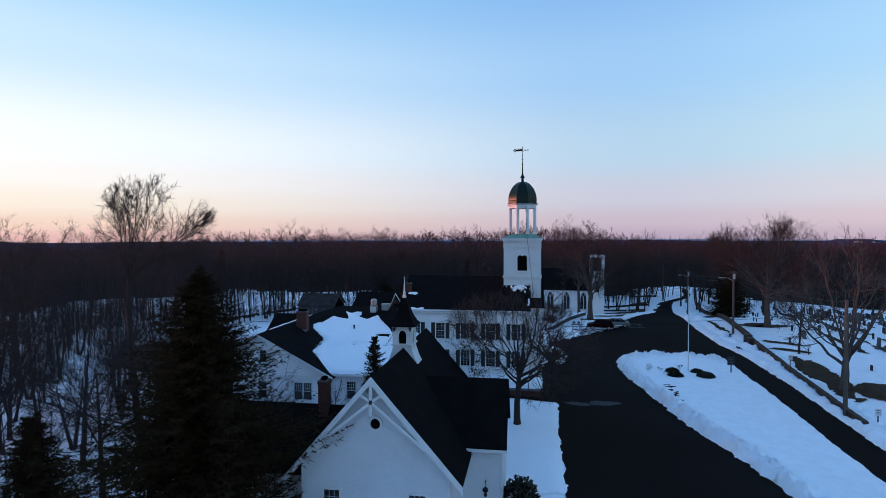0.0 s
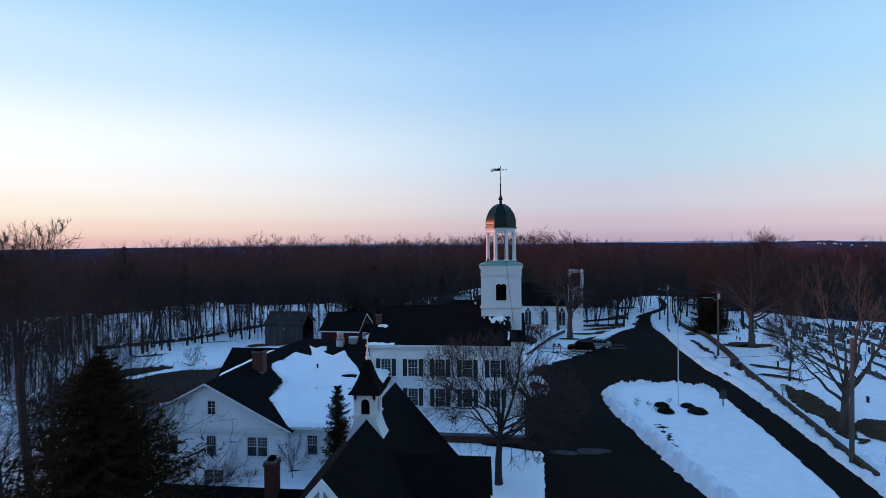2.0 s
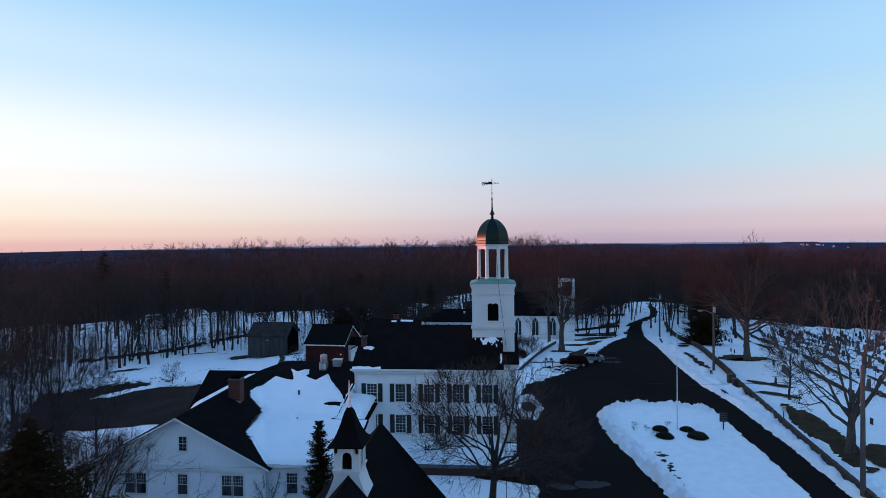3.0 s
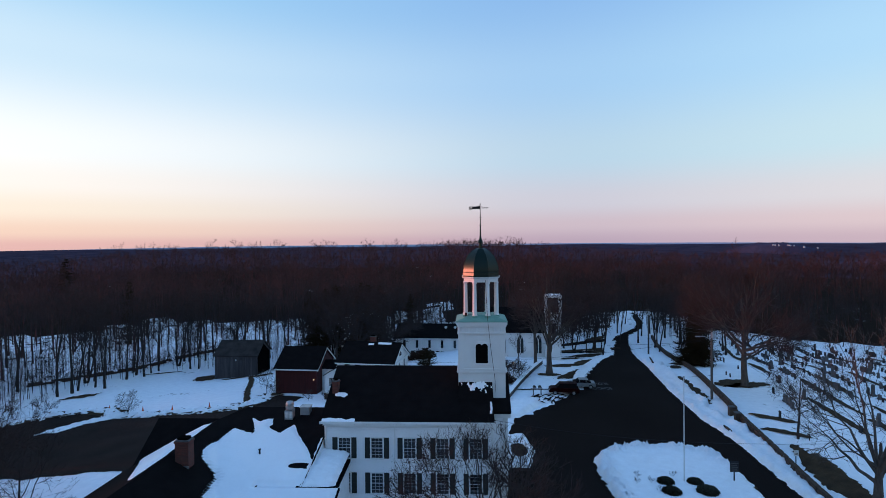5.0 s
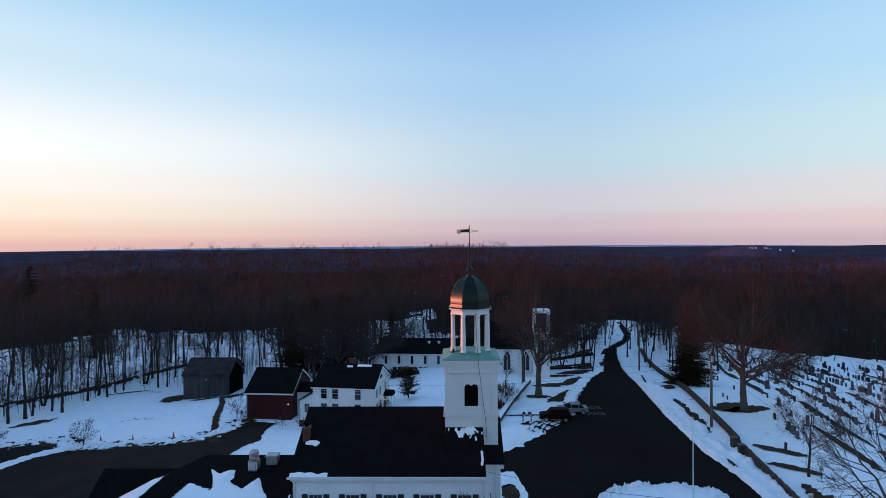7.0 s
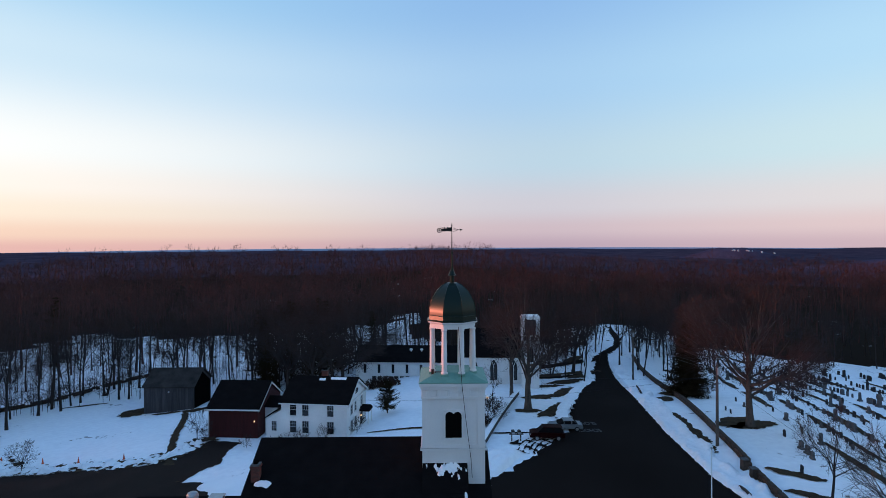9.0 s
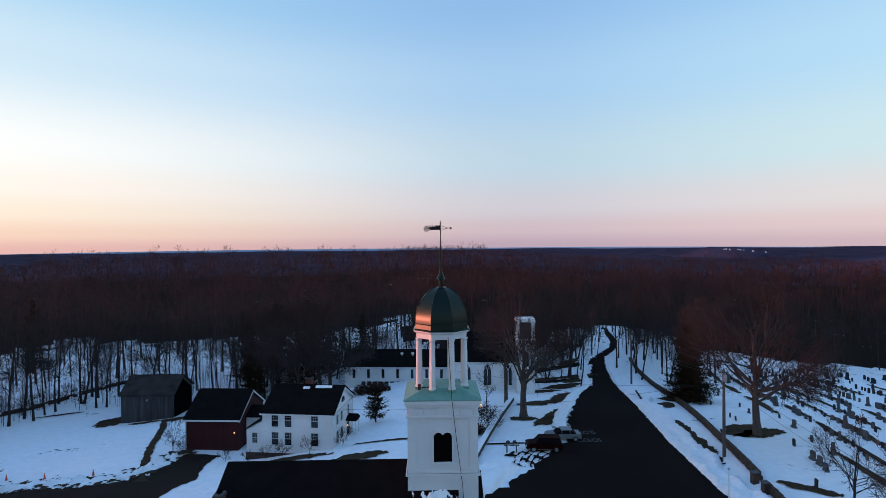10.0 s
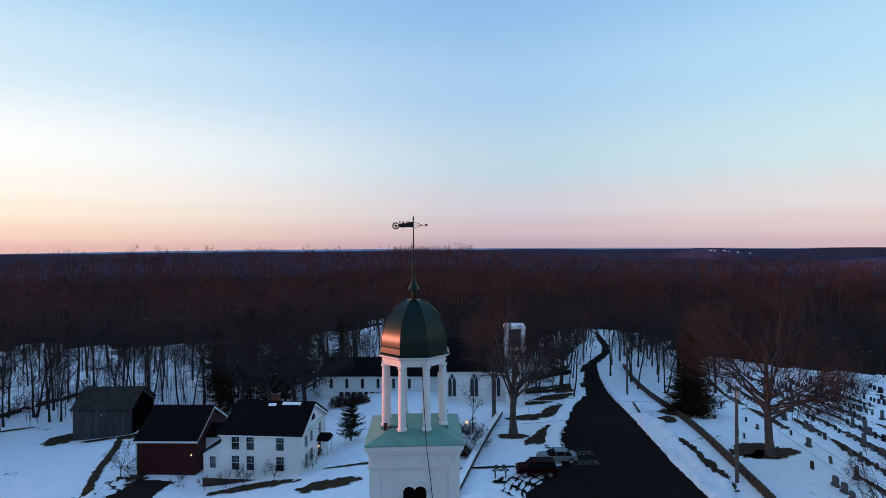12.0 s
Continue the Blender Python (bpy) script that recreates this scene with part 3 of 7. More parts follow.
def rut_in(x, y):
    u = math.hypot(x - 13.0, y - 80.2) + 0.45 * nz(x, y, 0.3) + 0.12 * nz(x, y, 1.2)
    v = math.hypot(x - 4.0, y - 79.0) + 0.3 * nz(x, y, 0.4, 8)
    lines = max(0.11 * math.sin(2 * math.pi * u / 0.62) - 0.055, 0.10 * math.sin(2 * math.pi * v / 1.5) - 0.085)
    return min(max(rut_d(x, y), rut2_d(x, y)) + 0.5 * nz(x, y, 1.3), lines + 0.13 * nz(x, y, 0.9, 5) + 0.06 * nz(x, y, 3.5, 5))


sheet("wheel_ruts", rut_in, 5, 18, 79.5, 100.5, 0.09, ASPH, 0.07, label="dark wheel ruts curving through the slushy snow", category="ruts")
patch(5.5, 86.9, 4.2, 0.22, 2, material=ASPH, name="wet_path", label="dark wet path across the snow")
for a in ((5.4, 46.6, 1.5, 0.7, 5), (3.4, 46.2, 1.1, 0.5, -8)):
    patch(*a, material=WET, name="puddle", label="shallow wet patch shining on the asphalt")
# dirt thrown up with the snow along the far edge of the lot
sheet("lot_dirt", lambda x, y: min(lot_d(x, y) + 2.6, 0.6 - lot_d(x, y), y - 78, -29.5 - x) * 0.5 + 0.75 * nz(x, y, 1.3, 4) + 0.6 * nz(x * 0.6, y, 3.0, 7) - 0.28, -67, -28, 77, 93, 0.2, EARTH, 0.10, label="broken clods of dirt along the plowed edge", category="dirt")
# plowed ridge along the far edge of the lot
sheet("snow_ridge", lambda x, y: min(0.9 - abs(lot_d(x, y) + 0.9), y - 79, -31.5 - x) * 0.6 + 0.6 * nz(x, y, 1.2) + 0.6 * nz(x * 0.7, y, 2.6) - 0.05, -67, -30, 78, 91, 0.22, BANK, 0.05,
      lambda x, y, m: sstep(0, 0.4, m) * (0.08 + 0.9 * max(0, rough(x, y) + 0.2)), "broken plowed snow ridge along the lot", "snow ridge")
drift_d = poly_in([(-27, 79), (-14.5, 80), (-14.5, 73), (-19, 70.5), (-24, 75)])
sheet("snow_drift", lambda x, y: drift_d(x, y) + 0.5 * nz(x, y, 0.6) + 0.25 * nz(x, y, 1.6), -29, -13, 68, 82, 0.35, SNOW, 0.06,
      lambda x, y, m: 0.25 * sstep(0, 0.8, m), "smooth snow drift behind the low house", "snow")
tongue_d = poly_in([(-57.5, 78.6), (-55.2, 79.6), (-54.2, 83), (-50.5, 85.6), (-50, 87), (-53, 86.6), (-55.6, 83.6)])
sheet("snow_tongue", lambda x, y: tongue_d(x, y) + 0.4 * nz(x, y, 1.0) + 0.25 * nz(x, y, 2.6), -59, -48, 77, 89, 0.25, BANK, 0.06,
      lambda x, y, m: sstep(0, 0.5, m) * (0.1 + 0.4 * max(0, rough(x, y) + 0.3)), "tongue of plowed snow reaching into the lot", "snow")
# the muddy track from the lot to the grey barn
TRACK = [(84.5, -32.4), (87, -33.6), (91, -35.2), (95, -36.8), (99, -38.0), (105, -40.2), (109, -42.0)]
sheet("mud_track", lambda x, y: min(0.5 + 0.2 * nz(y, 0, 0.6) - abs(x - lerp_line(TRACK, y)), y - 84, 109 - y) + 0.22 * nz(x, y, 1.6), -46, -29, 83, 110, 0.25, EARTH, 0.06, label="narrow muddy track through the snow", category="track")
# a trodden path from the farmhouse
patch(-5.0, 89.0, 6.5, 0.28, -1, name="foot_path", label="narrow trodden path through the snow")


# ---- building parts ----
def window(parent, cx, cz, w, h, wall, facing="-y", grid=(3, 2), shutters=False, trim=None, sashes=2, plain_foot=False):
    """A sash window on a wall plane: casing, sill and bars in one frame, with a pane for each sash."""
    trim = trim or TRIM
    s = -1 if facing[0] == "-" else 1

    def bx(bm, u0, u1, d0, d1, z0, z1):
        a, b = sorted((wall + s * d0, wall + s * d1))
        if facing[1] == "y":
            box(bm, u0, u1, a, b, z0, z1)
        else:
            box(bm, a, b, u0, u1, z0, z1)
    bm = B()
    c = 0.09
    bx(bm, cx - w / 2 - c, cx - w / 2, 0.0, 0.06, cz - h / 2 - c, cz + h / 2 + c)
    bx(bm, cx + w / 2, cx + w / 2 + c, 0.0, 0.06, cz - h / 2 - c, cz + h / 2 + c)
    bx(bm, cx - w / 2, cx + w / 2, 0.0, 0.06, cz + h / 2, cz + h / 2 + c)
    bx(bm, cx - w / 2, cx + w / 2, 0.0, 0.06, cz - h / 2 - c, cz - h / 2)
    fr = part("window", bm, trim, parent)
    bm = B()
    bx(bm, cx - w / 2 - c - 0.03, cx + w / 2 + c + 0.03, 0.061, 0.12, cz - h / 2 - c, cz - h / 2 - 0.02)
    part("sill", bm, trim, fr)
    bm = B()
    if sashes == 2:
        bx(bm, cx - w / 2, cx + w / 2, 0.0, 0.045, cz - 0.025, cz + 0.025)
    for i in range(1, grid[0]):
        x = cx - w / 2 + w * i / grid[0]
        bx(bm, x - 0.010, x + 0.010, 0.0, 0.03, cz if plain_foot else cz - h / 2, cz + h / 2)
    rows = grid[1] * sashes
    for j in range(1, rows):
        z = cz - h / 2 + h * j / rows
        if sashes == 2 and j == grid[1] or plain_foot and j < grid[1]:
            continue
        bx(bm, cx - w / 2, cx + w / 2, 0.0, 0.028, z - 0.008, z + 0.008)
    part("glazing_bars", bm, BARS, fr)
    for k in range(sashes):
        bm = B()
        z0 = cz - h / 2 + h * k / sashes
        bx(bm, cx - w / 2, cx + w / 2, -0.02, 0.012, z0, z0 + h / sashes)
        part("pane", bm, GLASS, fr)
    if shutters:
        for q in (-1, 1):
            bm = B()
            u = cx + q * (w / 2 + c + 0.21)
            bx(bm, u - 0.19, u + 0.19, 0.005, 0.05, cz - h / 2 - 0.04, cz + h / 2 + 0.04)
            bx(bm, u - 0.19, u - 0.14, 0.05, 0.065, cz - h / 2 - 0.04, cz + h / 2 + 0.04)
            bx(bm, u + 0.14, u + 0.19, 0.05, 0.065, cz - h / 2 - 0.04, cz + h / 2 + 0.04)
            bx(bm, u - 0.14, u + 0.14, 0.05, 0.065, cz - 0.03, cz + 0.03)
            part("shutter", bm, SHUT, parent, "black louvred shutter")
    return fr


def roof_x(parent, x0, x1, yr, zr, y0, z0, y1, z1, material=None, th=0.16, name="roof"):
    """A gable roof with its ridge along x."""
    bm = B()
    prism(bm, [(y0, z0), (yr, zr), (y1, z1), (y1, z1 - th), (yr, zr - th), (y0, z0 - th)], "x", x0, x1)
    return part(name, bm, material or ROOF, parent)


def roof_y(parent, y0, y1, xr, zr, x0, z0, x1, z1, material=None, th=0.16, name="roof"):
    bm = B()
    prism(bm, [(x0, z0), (xr, zr), (x1, z1), (x1, z1 - th), (xr, zr - th), (x0, z0 - th)], "y", y0, y1)
    return part(name, bm, material or ROOF, parent)


def chimney(parent, cx, cy, w, d, z0, z1, snow=True):
    bm = B()
    box(bm, cx - w / 2, cx + w / 2, cy - d / 2, cy + d / 2, z0, z1 - 0.2)
    box(bm, cx - w / 2 - 0.05, cx + w / 2 + 0.05, cy - d / 2 - 0.05, cy + d / 2 + 0.05, z1 - 0.2, z1 - 0.08)
    ch = part("chimney", bm, BRICK, parent, "red brick chimney")
    bm = B()
    box(bm, cx - w / 2 - 0.02, cx + w / 2 + 0.02, cy - d / 2 - 0.02, cy + d / 2 + 0.02, z1 - 0.08, z1)
    part("cap", bm, STONE, ch)
    bm = B()
    box(bm, cx - w / 2 + 0.12, cx + w / 2 - 0.12, cy - d / 2 + 0.12, cy + d / 2 - 0.12, z1, z1 + 0.16)
    part("flue", bm, DARK, ch)


def gable_wall(bm, u0, u1, ur, ze, zr, z0, axis, a, b):
    """A wall with a gable: polygon in (u, z) pushed through from a to b."""
    return prism(bm, [(u0, z0), (u1, z0), (u1, ze), (ur, zr), (u0, ze)], axis, a, b)


def beam(bm, p, q, w, d):
    """A board from p to q, w high and d thick."""
    p, q = Vector(p), Vector(q)
    e = (q - p).normalized()
    side = Vector((0, 1, 0)) if abs(e.y) < 0.9 else Vector((1, 0, 0))
    up = side.cross(e).normalized() * w / 2
    side = side * d / 2
    v = [bm.verts.new(c + a * up + b * side) for c in (p, q) for a, b in ((-1, -1), (1, -1), (1, 1), (-1, 1))]
    for f in ((0, 1, 2, 3), (7, 6, 5, 4), (0, 4, 5, 1), (1, 5, 6, 2), (2, 6, 7, 3), (3, 7, 4, 0)):
        bm.faces.new([v[i] for i in f])
    return bm


# ---- the cottage with the cupola ----
def cottage():
    t = thing("cottage", "white clapboard cottage with steep dark roof and small cupola", "house", (-7.6, 29.5, 0))
    cx, k = -7.5, 1.137
    zr = 7.76
    bm = B()
    gable_wall(bm, cx - 3.45, cx + 3.45, cx, zr - 0.2 - 3.45 * k, zr - 0.2, -1.2, "y", 23.43, 35.6)
    part("wall", bm, WHITE, t)
    roof_y(t, 22.92, 36.05, cx, zr, cx - 4.02, zr - 4.02 * k, cx + 4.02, zr - 4.02 * k, th=0.2)
    for s in (-1, 1):
        bm = B()
        prism(bm, [(cx, zr - 0.03), (cx + s * 4.05, zr - 0.03 - 4.05 * k), (cx + s * 4.05, zr - 0.36 - 4.05 * k), (cx, zr - 0.36)], "y", 22.84, 22.917)
        part("barge_board", bm, TRIM, t)
        bm = B()
        beam(bm, (cx, 22.9, 6.62), (cx + s * 2.45, 22.9, 4.62), 0.13, 0.10)
        beam(bm, (cx, 22.9, 6.62), (cx + s * 0.55, 22.9, 6.98), 0.12, 0.10)
        part("gable_brace", bm, TRIM, t)
        bm = B()
        prism(bm, [(cx + s * 2.55, 4.62), (cx + s * 2.72, 4.5), (cx + s * 2.62, 4.18), (cx + s * 2.5, 4.1), (cx + s * 2.5, 4.4)], "y", 22.95, 23.42)
        part("bracket", bm, TRIM, t)
    bm = B()
    box(bm, cx - 0.07, cx + 0.07, 22.85, 22.97, 6.05, 7.5)
    lathe(bm, [(0.02, 5.9), (0.06, 5.97), (0.06, 6.05)], cx, 22.91, 8)
    part("king_post", bm, TRIM, t)
    # round louvred opening in the gable
    bm = B()
    for r0, r1 in ((0.24, 0.36),):
        a = [[bm.verts.new((-7.45 + r * math.cos(q * math.pi / 12), y, 5.5 + r * math.sin(q * math.pi / 12))) for q in range(24)] for r, y in ((r0, 23.43), (r0, 23.36), (r1, 23.36), (r1, 23.43))]
        for u, v in zip(a, a[1:]):
            for q in range(24):
                bm.faces.new((u[q], u[(q + 1) % 24], v[(q + 1) % 24], v[q]))
    rw = part("round_window", bm, TRIM, t)
    bm = B()
    bm.faces.new([bm.verts.new((-7.42 + 0.24 * math.cos(q * math.pi / 12), 23.415, 5.5 + 0.24 * math.sin(q * math.pi / 12))) for q in range(24)])
    part("pane", bm, DARK, rw)
    for x in (-9.5, -5.55):
        window(t, x, 1.75, 0.72, 1.3, 23.43, grid=(3, 2))
    # east wing
    bm = B()
    gable_wall(bm, 26.75, 31.25, 29.0, 3.4, 5.95, -0.3, "x", cx + 3.4, -1.95)
    part("wall", bm, WHITE, t)
    roof_x(t, cx + 1.3, -1.72, 29.0, 6.32, 26.45, 3.52, 31.55, 3.52, name="wing_roof")
    bm = B()
    box(bm, -4.0, -1.72, 26.39, 26.445, 3.32, 3.45)
    tube(bm, [(-2.0, 26.6, 3.0), (-2.0, 26.68, 2.8), (-2.0, 26.68, 0)], 0.04)
    part("gutter", bm, TRIM, t)
    bm = B()
    tube(bm, [(-2.75, 26.74, 1.75), (-2.75, 26.45, 1.95), (-2.75, 26.25, 1.85), (-2.75, 26.25, 1.7)], 0.02, 5)
    lathe(bm, [(0.03, 1.7), (0.14, 1.6), (0.15, 1.5), (0.05, 1.42), (0.10, 1.3), (0.04, 1.2)], -2.75, 26.25, 8)
    part("hanging_lantern", bm, IRON, t, "dark iron lantern on a bracket")
    # west wing
    bm = B()
    gable_wall(bm, 26.2, 31.2, 28.7, 2.0, 4.25, -2.3, "x", -17.2, cx - 3.4)
    part("wall", bm, WHITE, t)
    roof_x(t, -17.5, cx - 2.6, 28.7, 4.6, 25.8, 2.0, 31.6, 2.0, name="wing_roof")
    chimney(t, -11.75, 28.4, 0.5, 0.6, 3.5, 6.05)
    # cupola
    ux, uy = -7.42, 29.85
    bm = B()
    prism(bm, [(ux - 0.95, 6.85), (ux + 0.95, 6.85), (ux + 0.72, 7.3), (ux + 0.56, 7.75), (ux + 0.52, 8.02), (ux - 0.52, 8.02), (ux - 0.56, 7.75), (ux - 0.72, 7.3)], "y", uy - 0.6, uy + 0.6)
    box(bm, ux - 0.6, ux + 0.6, uy - 0.66, uy + 0.66, 8.0, 8.08)
    cup = part("cupola", bm, WHITE, t, "small white cupola with a flared dark cap")
    bm = B()
    for a in (-1, 1):
        for b in (-1, 1):
            box(bm, ux + a * 0.46 - 0.09, ux + a * 0.46 + 0.09, uy + b * 0.46 - 0.09, uy + b * 0.46 + 0.09, 8.08, 9.05)
    for f in range(4):
        poly = [(-0.37, 8.08), (-0.37, 9.05), (0.37, 9.05), (0.37, 8.08), (0.21, 8.08), (0.21, 8.62), (0.15, 8.76), (0, 8.82), (-0.15, 8.76), (-0.21, 8.62), (-0.21, 8.08)]
        if f < 2:
            prism(bm, [(ux + u, z) for u, z in poly], "y", uy - 0.52 + f * 0.94, uy - 0.42 + f * 0.94)
        else:
            prism(bm, [(uy + u, z) for u, z in poly], "x", ux - 0.52 + (f - 2) * 0.94, ux - 0.42 + (f - 2) * 0.94)
    box(bm, ux - 0.6, ux + 0.6, uy - 0.6, uy + 0.6, 8.98, 9.08)
    for a in (-1, 1):
        for q in (-0.45, 0.45):
            box(bm, ux + q - 0.04, ux + q + 0.04, uy - 0.68, uy - 0.53, 8.82, 9.06)
    part("lantern", bm, TRIM, cup)
    bm = B()
    box(bm, ux - 0.41, ux + 0.41, uy - 0.41, uy + 0.41, 8.06, 8.97)
    part("louvre", bm, DARK, cup)
    bm = B()
    lathe(bm, [(1.05, 9.05), (1.1, 9.10), (0.86, 9.28), (0.62, 9.6), (0.42, 10.0), (0.26, 10.4), (0.10, 10.62)], ux, uy, 4, math.pi / 4)
    part("cap", bm, ROOF, cup)
    bm = B()
    lathe(bm, [(0.10, 10.55), (0.11, 10.7), (0.06, 10.78), (0.09, 10.86), (0.05, 10.95), (0.035, 11.2), (0.06, 11.25), (0.03, 11.3), (0.012, 11.75)], ux, uy, 8)
    part("finial", bm, TRIM, cup)
    cup.location += Vector((-0.16, 0, -0.14))


cottage()


# ---- the long low house with the snowy roof ----
GX, GZ = -22.55, 6.0


def low_roof(x, y):
    g = GZ - 0.516 * abs(x - GX)
    m = 2.9 + (y - 41.9) * 0.2315 if y <= 57.2 else 6.442 - (y - 57.2) * 0.5
    w = 5.5 - 0.7 * abs(y - 57)
    if x < GX:
        return max(g if y < 55.4 else -9, w)
    return max(g if y < 55.4 else -9, m if x > -20.9 + 0.868 * min(0.0, y - 57.2) or y < 55.3 else w)


def saw(v, s):
    return abs((v / s) % 1.0 - 0.5) * 2


def low_house():
    t = thing("low_house", "long white clapboard house with a snowy dark roof", "house", (-20, 50, -1))
    bm = B()
    gable_wall(bm, GX - 6.0, GX + 6.0, GX, GZ - 0.18 - 6.0 * 0.516, GZ - 0.18, -2.6, "y", 41.95, 52)
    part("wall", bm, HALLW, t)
    bm = B()
    box(bm, -16.6, -13.3, 42.25, 61, -1.4, 2.75)
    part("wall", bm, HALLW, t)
    bm = B()
    gable_wall(bm, 52.4, 61.6, 57, 2.0, 5.2, -3.2, "x", -28.2, -16.7)
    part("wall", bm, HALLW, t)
    roof_y(t, 41.45, 55.35, GX, GZ, GX - 6.4, GZ - 6.4 * 0.516, GX + 6.4, GZ - 6.4 * 0.516, th=0.18, name="roof")
    # the broad low slope, its rear fall and the west wing
    bm = B()
    top = [(-16.4, 41.9, 2.9), (-13.35, 41.9, 2.9), (-13.35, 57.2, 6.442), (-20.9, 57.2, 6.442), (GX, 55.3, 6.0)]
    v = [bm.verts.new(p) for p in top]
    bm.faces.new(v)
    b = [bm.verts.new((p.co.x, p.co.y, p.co.z - 0.18)) for p in v]
    bm.faces.new(b[::-1])
    for i in range(5):
        bm.faces.new((v[i], b[i], b[(i + 1) % 5], v[(i + 1) % 5]))
    part("roof", bm, ROOF, t)
    bm = B()
    prism(bm, [(57.203, 6.442), (62, 4.05), (62, 3.87), (57.203, 6.262)], "x", -20.9, -13.35)
    part("roof", bm, ROOF, t)
    roof_x(t, -28.5, -20.95, 57, 5.5, 51.8, 1.86, 62.2, 1.86, name="wing_roof")
    bm = B()
    for s in (-1, 1):
        prism(bm, [(GX, GZ - 0.02), (GX + s * 6.42, GZ - 0.02 - 6.42 * 0.516), (GX + s * 6.42, GZ - 0.15 - 6.42 * 0.516), (GX, GZ - 0.15)], "y", 41.39, 41.447)
        part("barge_board", bm, TRIM, t)
        bm = B()
    box(bm, GX - 6.05, GX + 6.05, 41.75, 41.945, 2.42, 2.62)
    part("gable_ledge", bm, TRIM, t)
    bm = B()
    box(bm, GX - 6.05, GX + 6.05, 41.88, 41.945, 2.2, 2.415)
    part("frieze", bm, TRIM, t)
    bm = B()
    box(bm, -16.4, -13.35, 41.8, 41.897, 2.7, 2.87)
    part("fascia", bm, TRIM, t)
    bm = B()
    tube(bm, [(-16.5, 42.1, 2.7), (-16.5, 42.1, -0.6)], 0.05)
    part("downpipe", bm, TRIM, t)
    window(t, -22.3, 4.1, 0.55, 0.95, 41.95, grid=(2, 2))
    for x in (-22.35, -19.25, -18.45, -25.3, -26.1):
        window(t, x, 1.35, 0.68, 1.36, 41.95, grid=(4, 3), plain_foot=True)
    window(t, -14.85, 1.5, 0.72, 1.36, 42.25, grid=(4, 3), plain_foot=True)
    for x in (-22.6, -21.8):
        window(t, x, -1.0, 0.66, 1.1, 41.95, grid=(3, 3))
    chimney(t, -21.45, 48.0, 0.92, 0.75, 4.6, 7.05)
    bm = B()
    box(bm, -21.95, -20.95, 47.585, 47.62, 5.15, 5.38)
    box(bm, -20.99, -20.95, 47.6, 48.4, 4.85, 5.1)
    part("flashing", bm, METAL, t, "dull lead flashing at the chimney foot")
    bm = B()
    lathe(bm, [(0.07, 4.4), (0.07, 5.35), (0.1, 5.37), (0.1, 5.43)], -17.35, 50.6, 8)
    part("vent_pipe", bm, IRON, t)
    # kitchen exhaust near the ridge
    bm = B()
    box(bm, -17.15, -16.5, 55.3, 55.95, 5.8, 6.72)
    ex = part("exhaust_fan", bm, METAL, t, "galvanised roof exhaust fan")
    for k in range(6):
        bm = B()
        box(bm, -17.12 + 0.11 * k, -17.06 + 0.11 * k, 55.26, 55.298, 6.12, 6.6)
        part("louvre", bm, TRIM, ex)
    bm = B()
    lathe(bm, [(0.2, 6.72), (0.3, 6.76), (0.33, 6.82), (0.33, 7.0), (0.27, 7.02), (0.27, 7.08), (0.33, 7.1), (0.33, 7.26), (0.28, 7.36), (0.12, 7.42)], -16.82, 55.62, 14)
    part("fan_hood", bm, METAL, ex)
    bm = B()
    box(bm, -16.1, -15.35, 56.0, 56.7, 6.1, 6.75)
    box(bm, -16.16, -15.29, 55.94, 56.76, 6.75, 6.82)
    part("vent_box", bm, METAL, t, "low grey metal vent box")
    bm = B()
    box(bm, -16.6, -13.3, 42.18, 42.245, -0.9, -0.35)
    part("foundation", bm, REDW, t)
    # front room, one step lower
    bm = B()
    box(bm, -13.298, -11.15, 42.25, 47.2, -1.2, 2.75)
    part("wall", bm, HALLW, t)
    bm = B()
    prism(bm, [(41.9, 2.9), (47.4, 4.173), (47.4, 4.0), (41.9, 2.72)], "x", -13.348, -10.8)
    part("roof", bm, ROOF, t)
    bm = B()
    prism(bm, [(47.403, 4.173), (49.2, 3.6), (52.85, 3.9), (52.85, 3.7), (49.2, 3.4), (47.403, 3.97)], "x", -13.348, -11.3)
    part("roof", bm, ROOF, t, "dark valley roof against the hall")
    bm = B()
    box(bm, -13.298, -11.4, 47.2, 52.8, -0.6, 3.3)
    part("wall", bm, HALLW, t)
    bm = B()
    box(bm, -13.35, -10.75, 41.8, 41.897, 2.7, 2.87)
    tube(bm, [(-10.85, 41.9, 2.75), (-11.05, 42.15, 2.5), (-11.05, 42.15, -0.2)], 0.045)
    part("gutter", bm, TRIM, t)

    field = poly_in([(-10.9, 41.85), (-16.5, 41.85), (-18.9, 44.3), (-19.35, 48.0), (-19.75, 48.6), (-20.3, 49.0), (-21.0, 49.5), (-21.4, 50.4), (-21.4, 51.6), (-21.1, 53.0), (-20.7, 54.1), (-19.75, 53.65), (-18.8, 53.3), (-19.25, 54.4),
                     (-19.9, 55.6), (-19.0, 55.0), (-18.6, 55.4), (-18.1, 55.4), (-17.85, 54.6), (-18.1, 54.25), (-16.9, 53.45), (-16.45, 54.2), (-16.15, 54.7), (-15.4, 53.3), (-14.4, 51.9), (-13.8, 50.9), (-13.45, 50.2), (-13.45, 47.4), (-10.9, 47.4)])

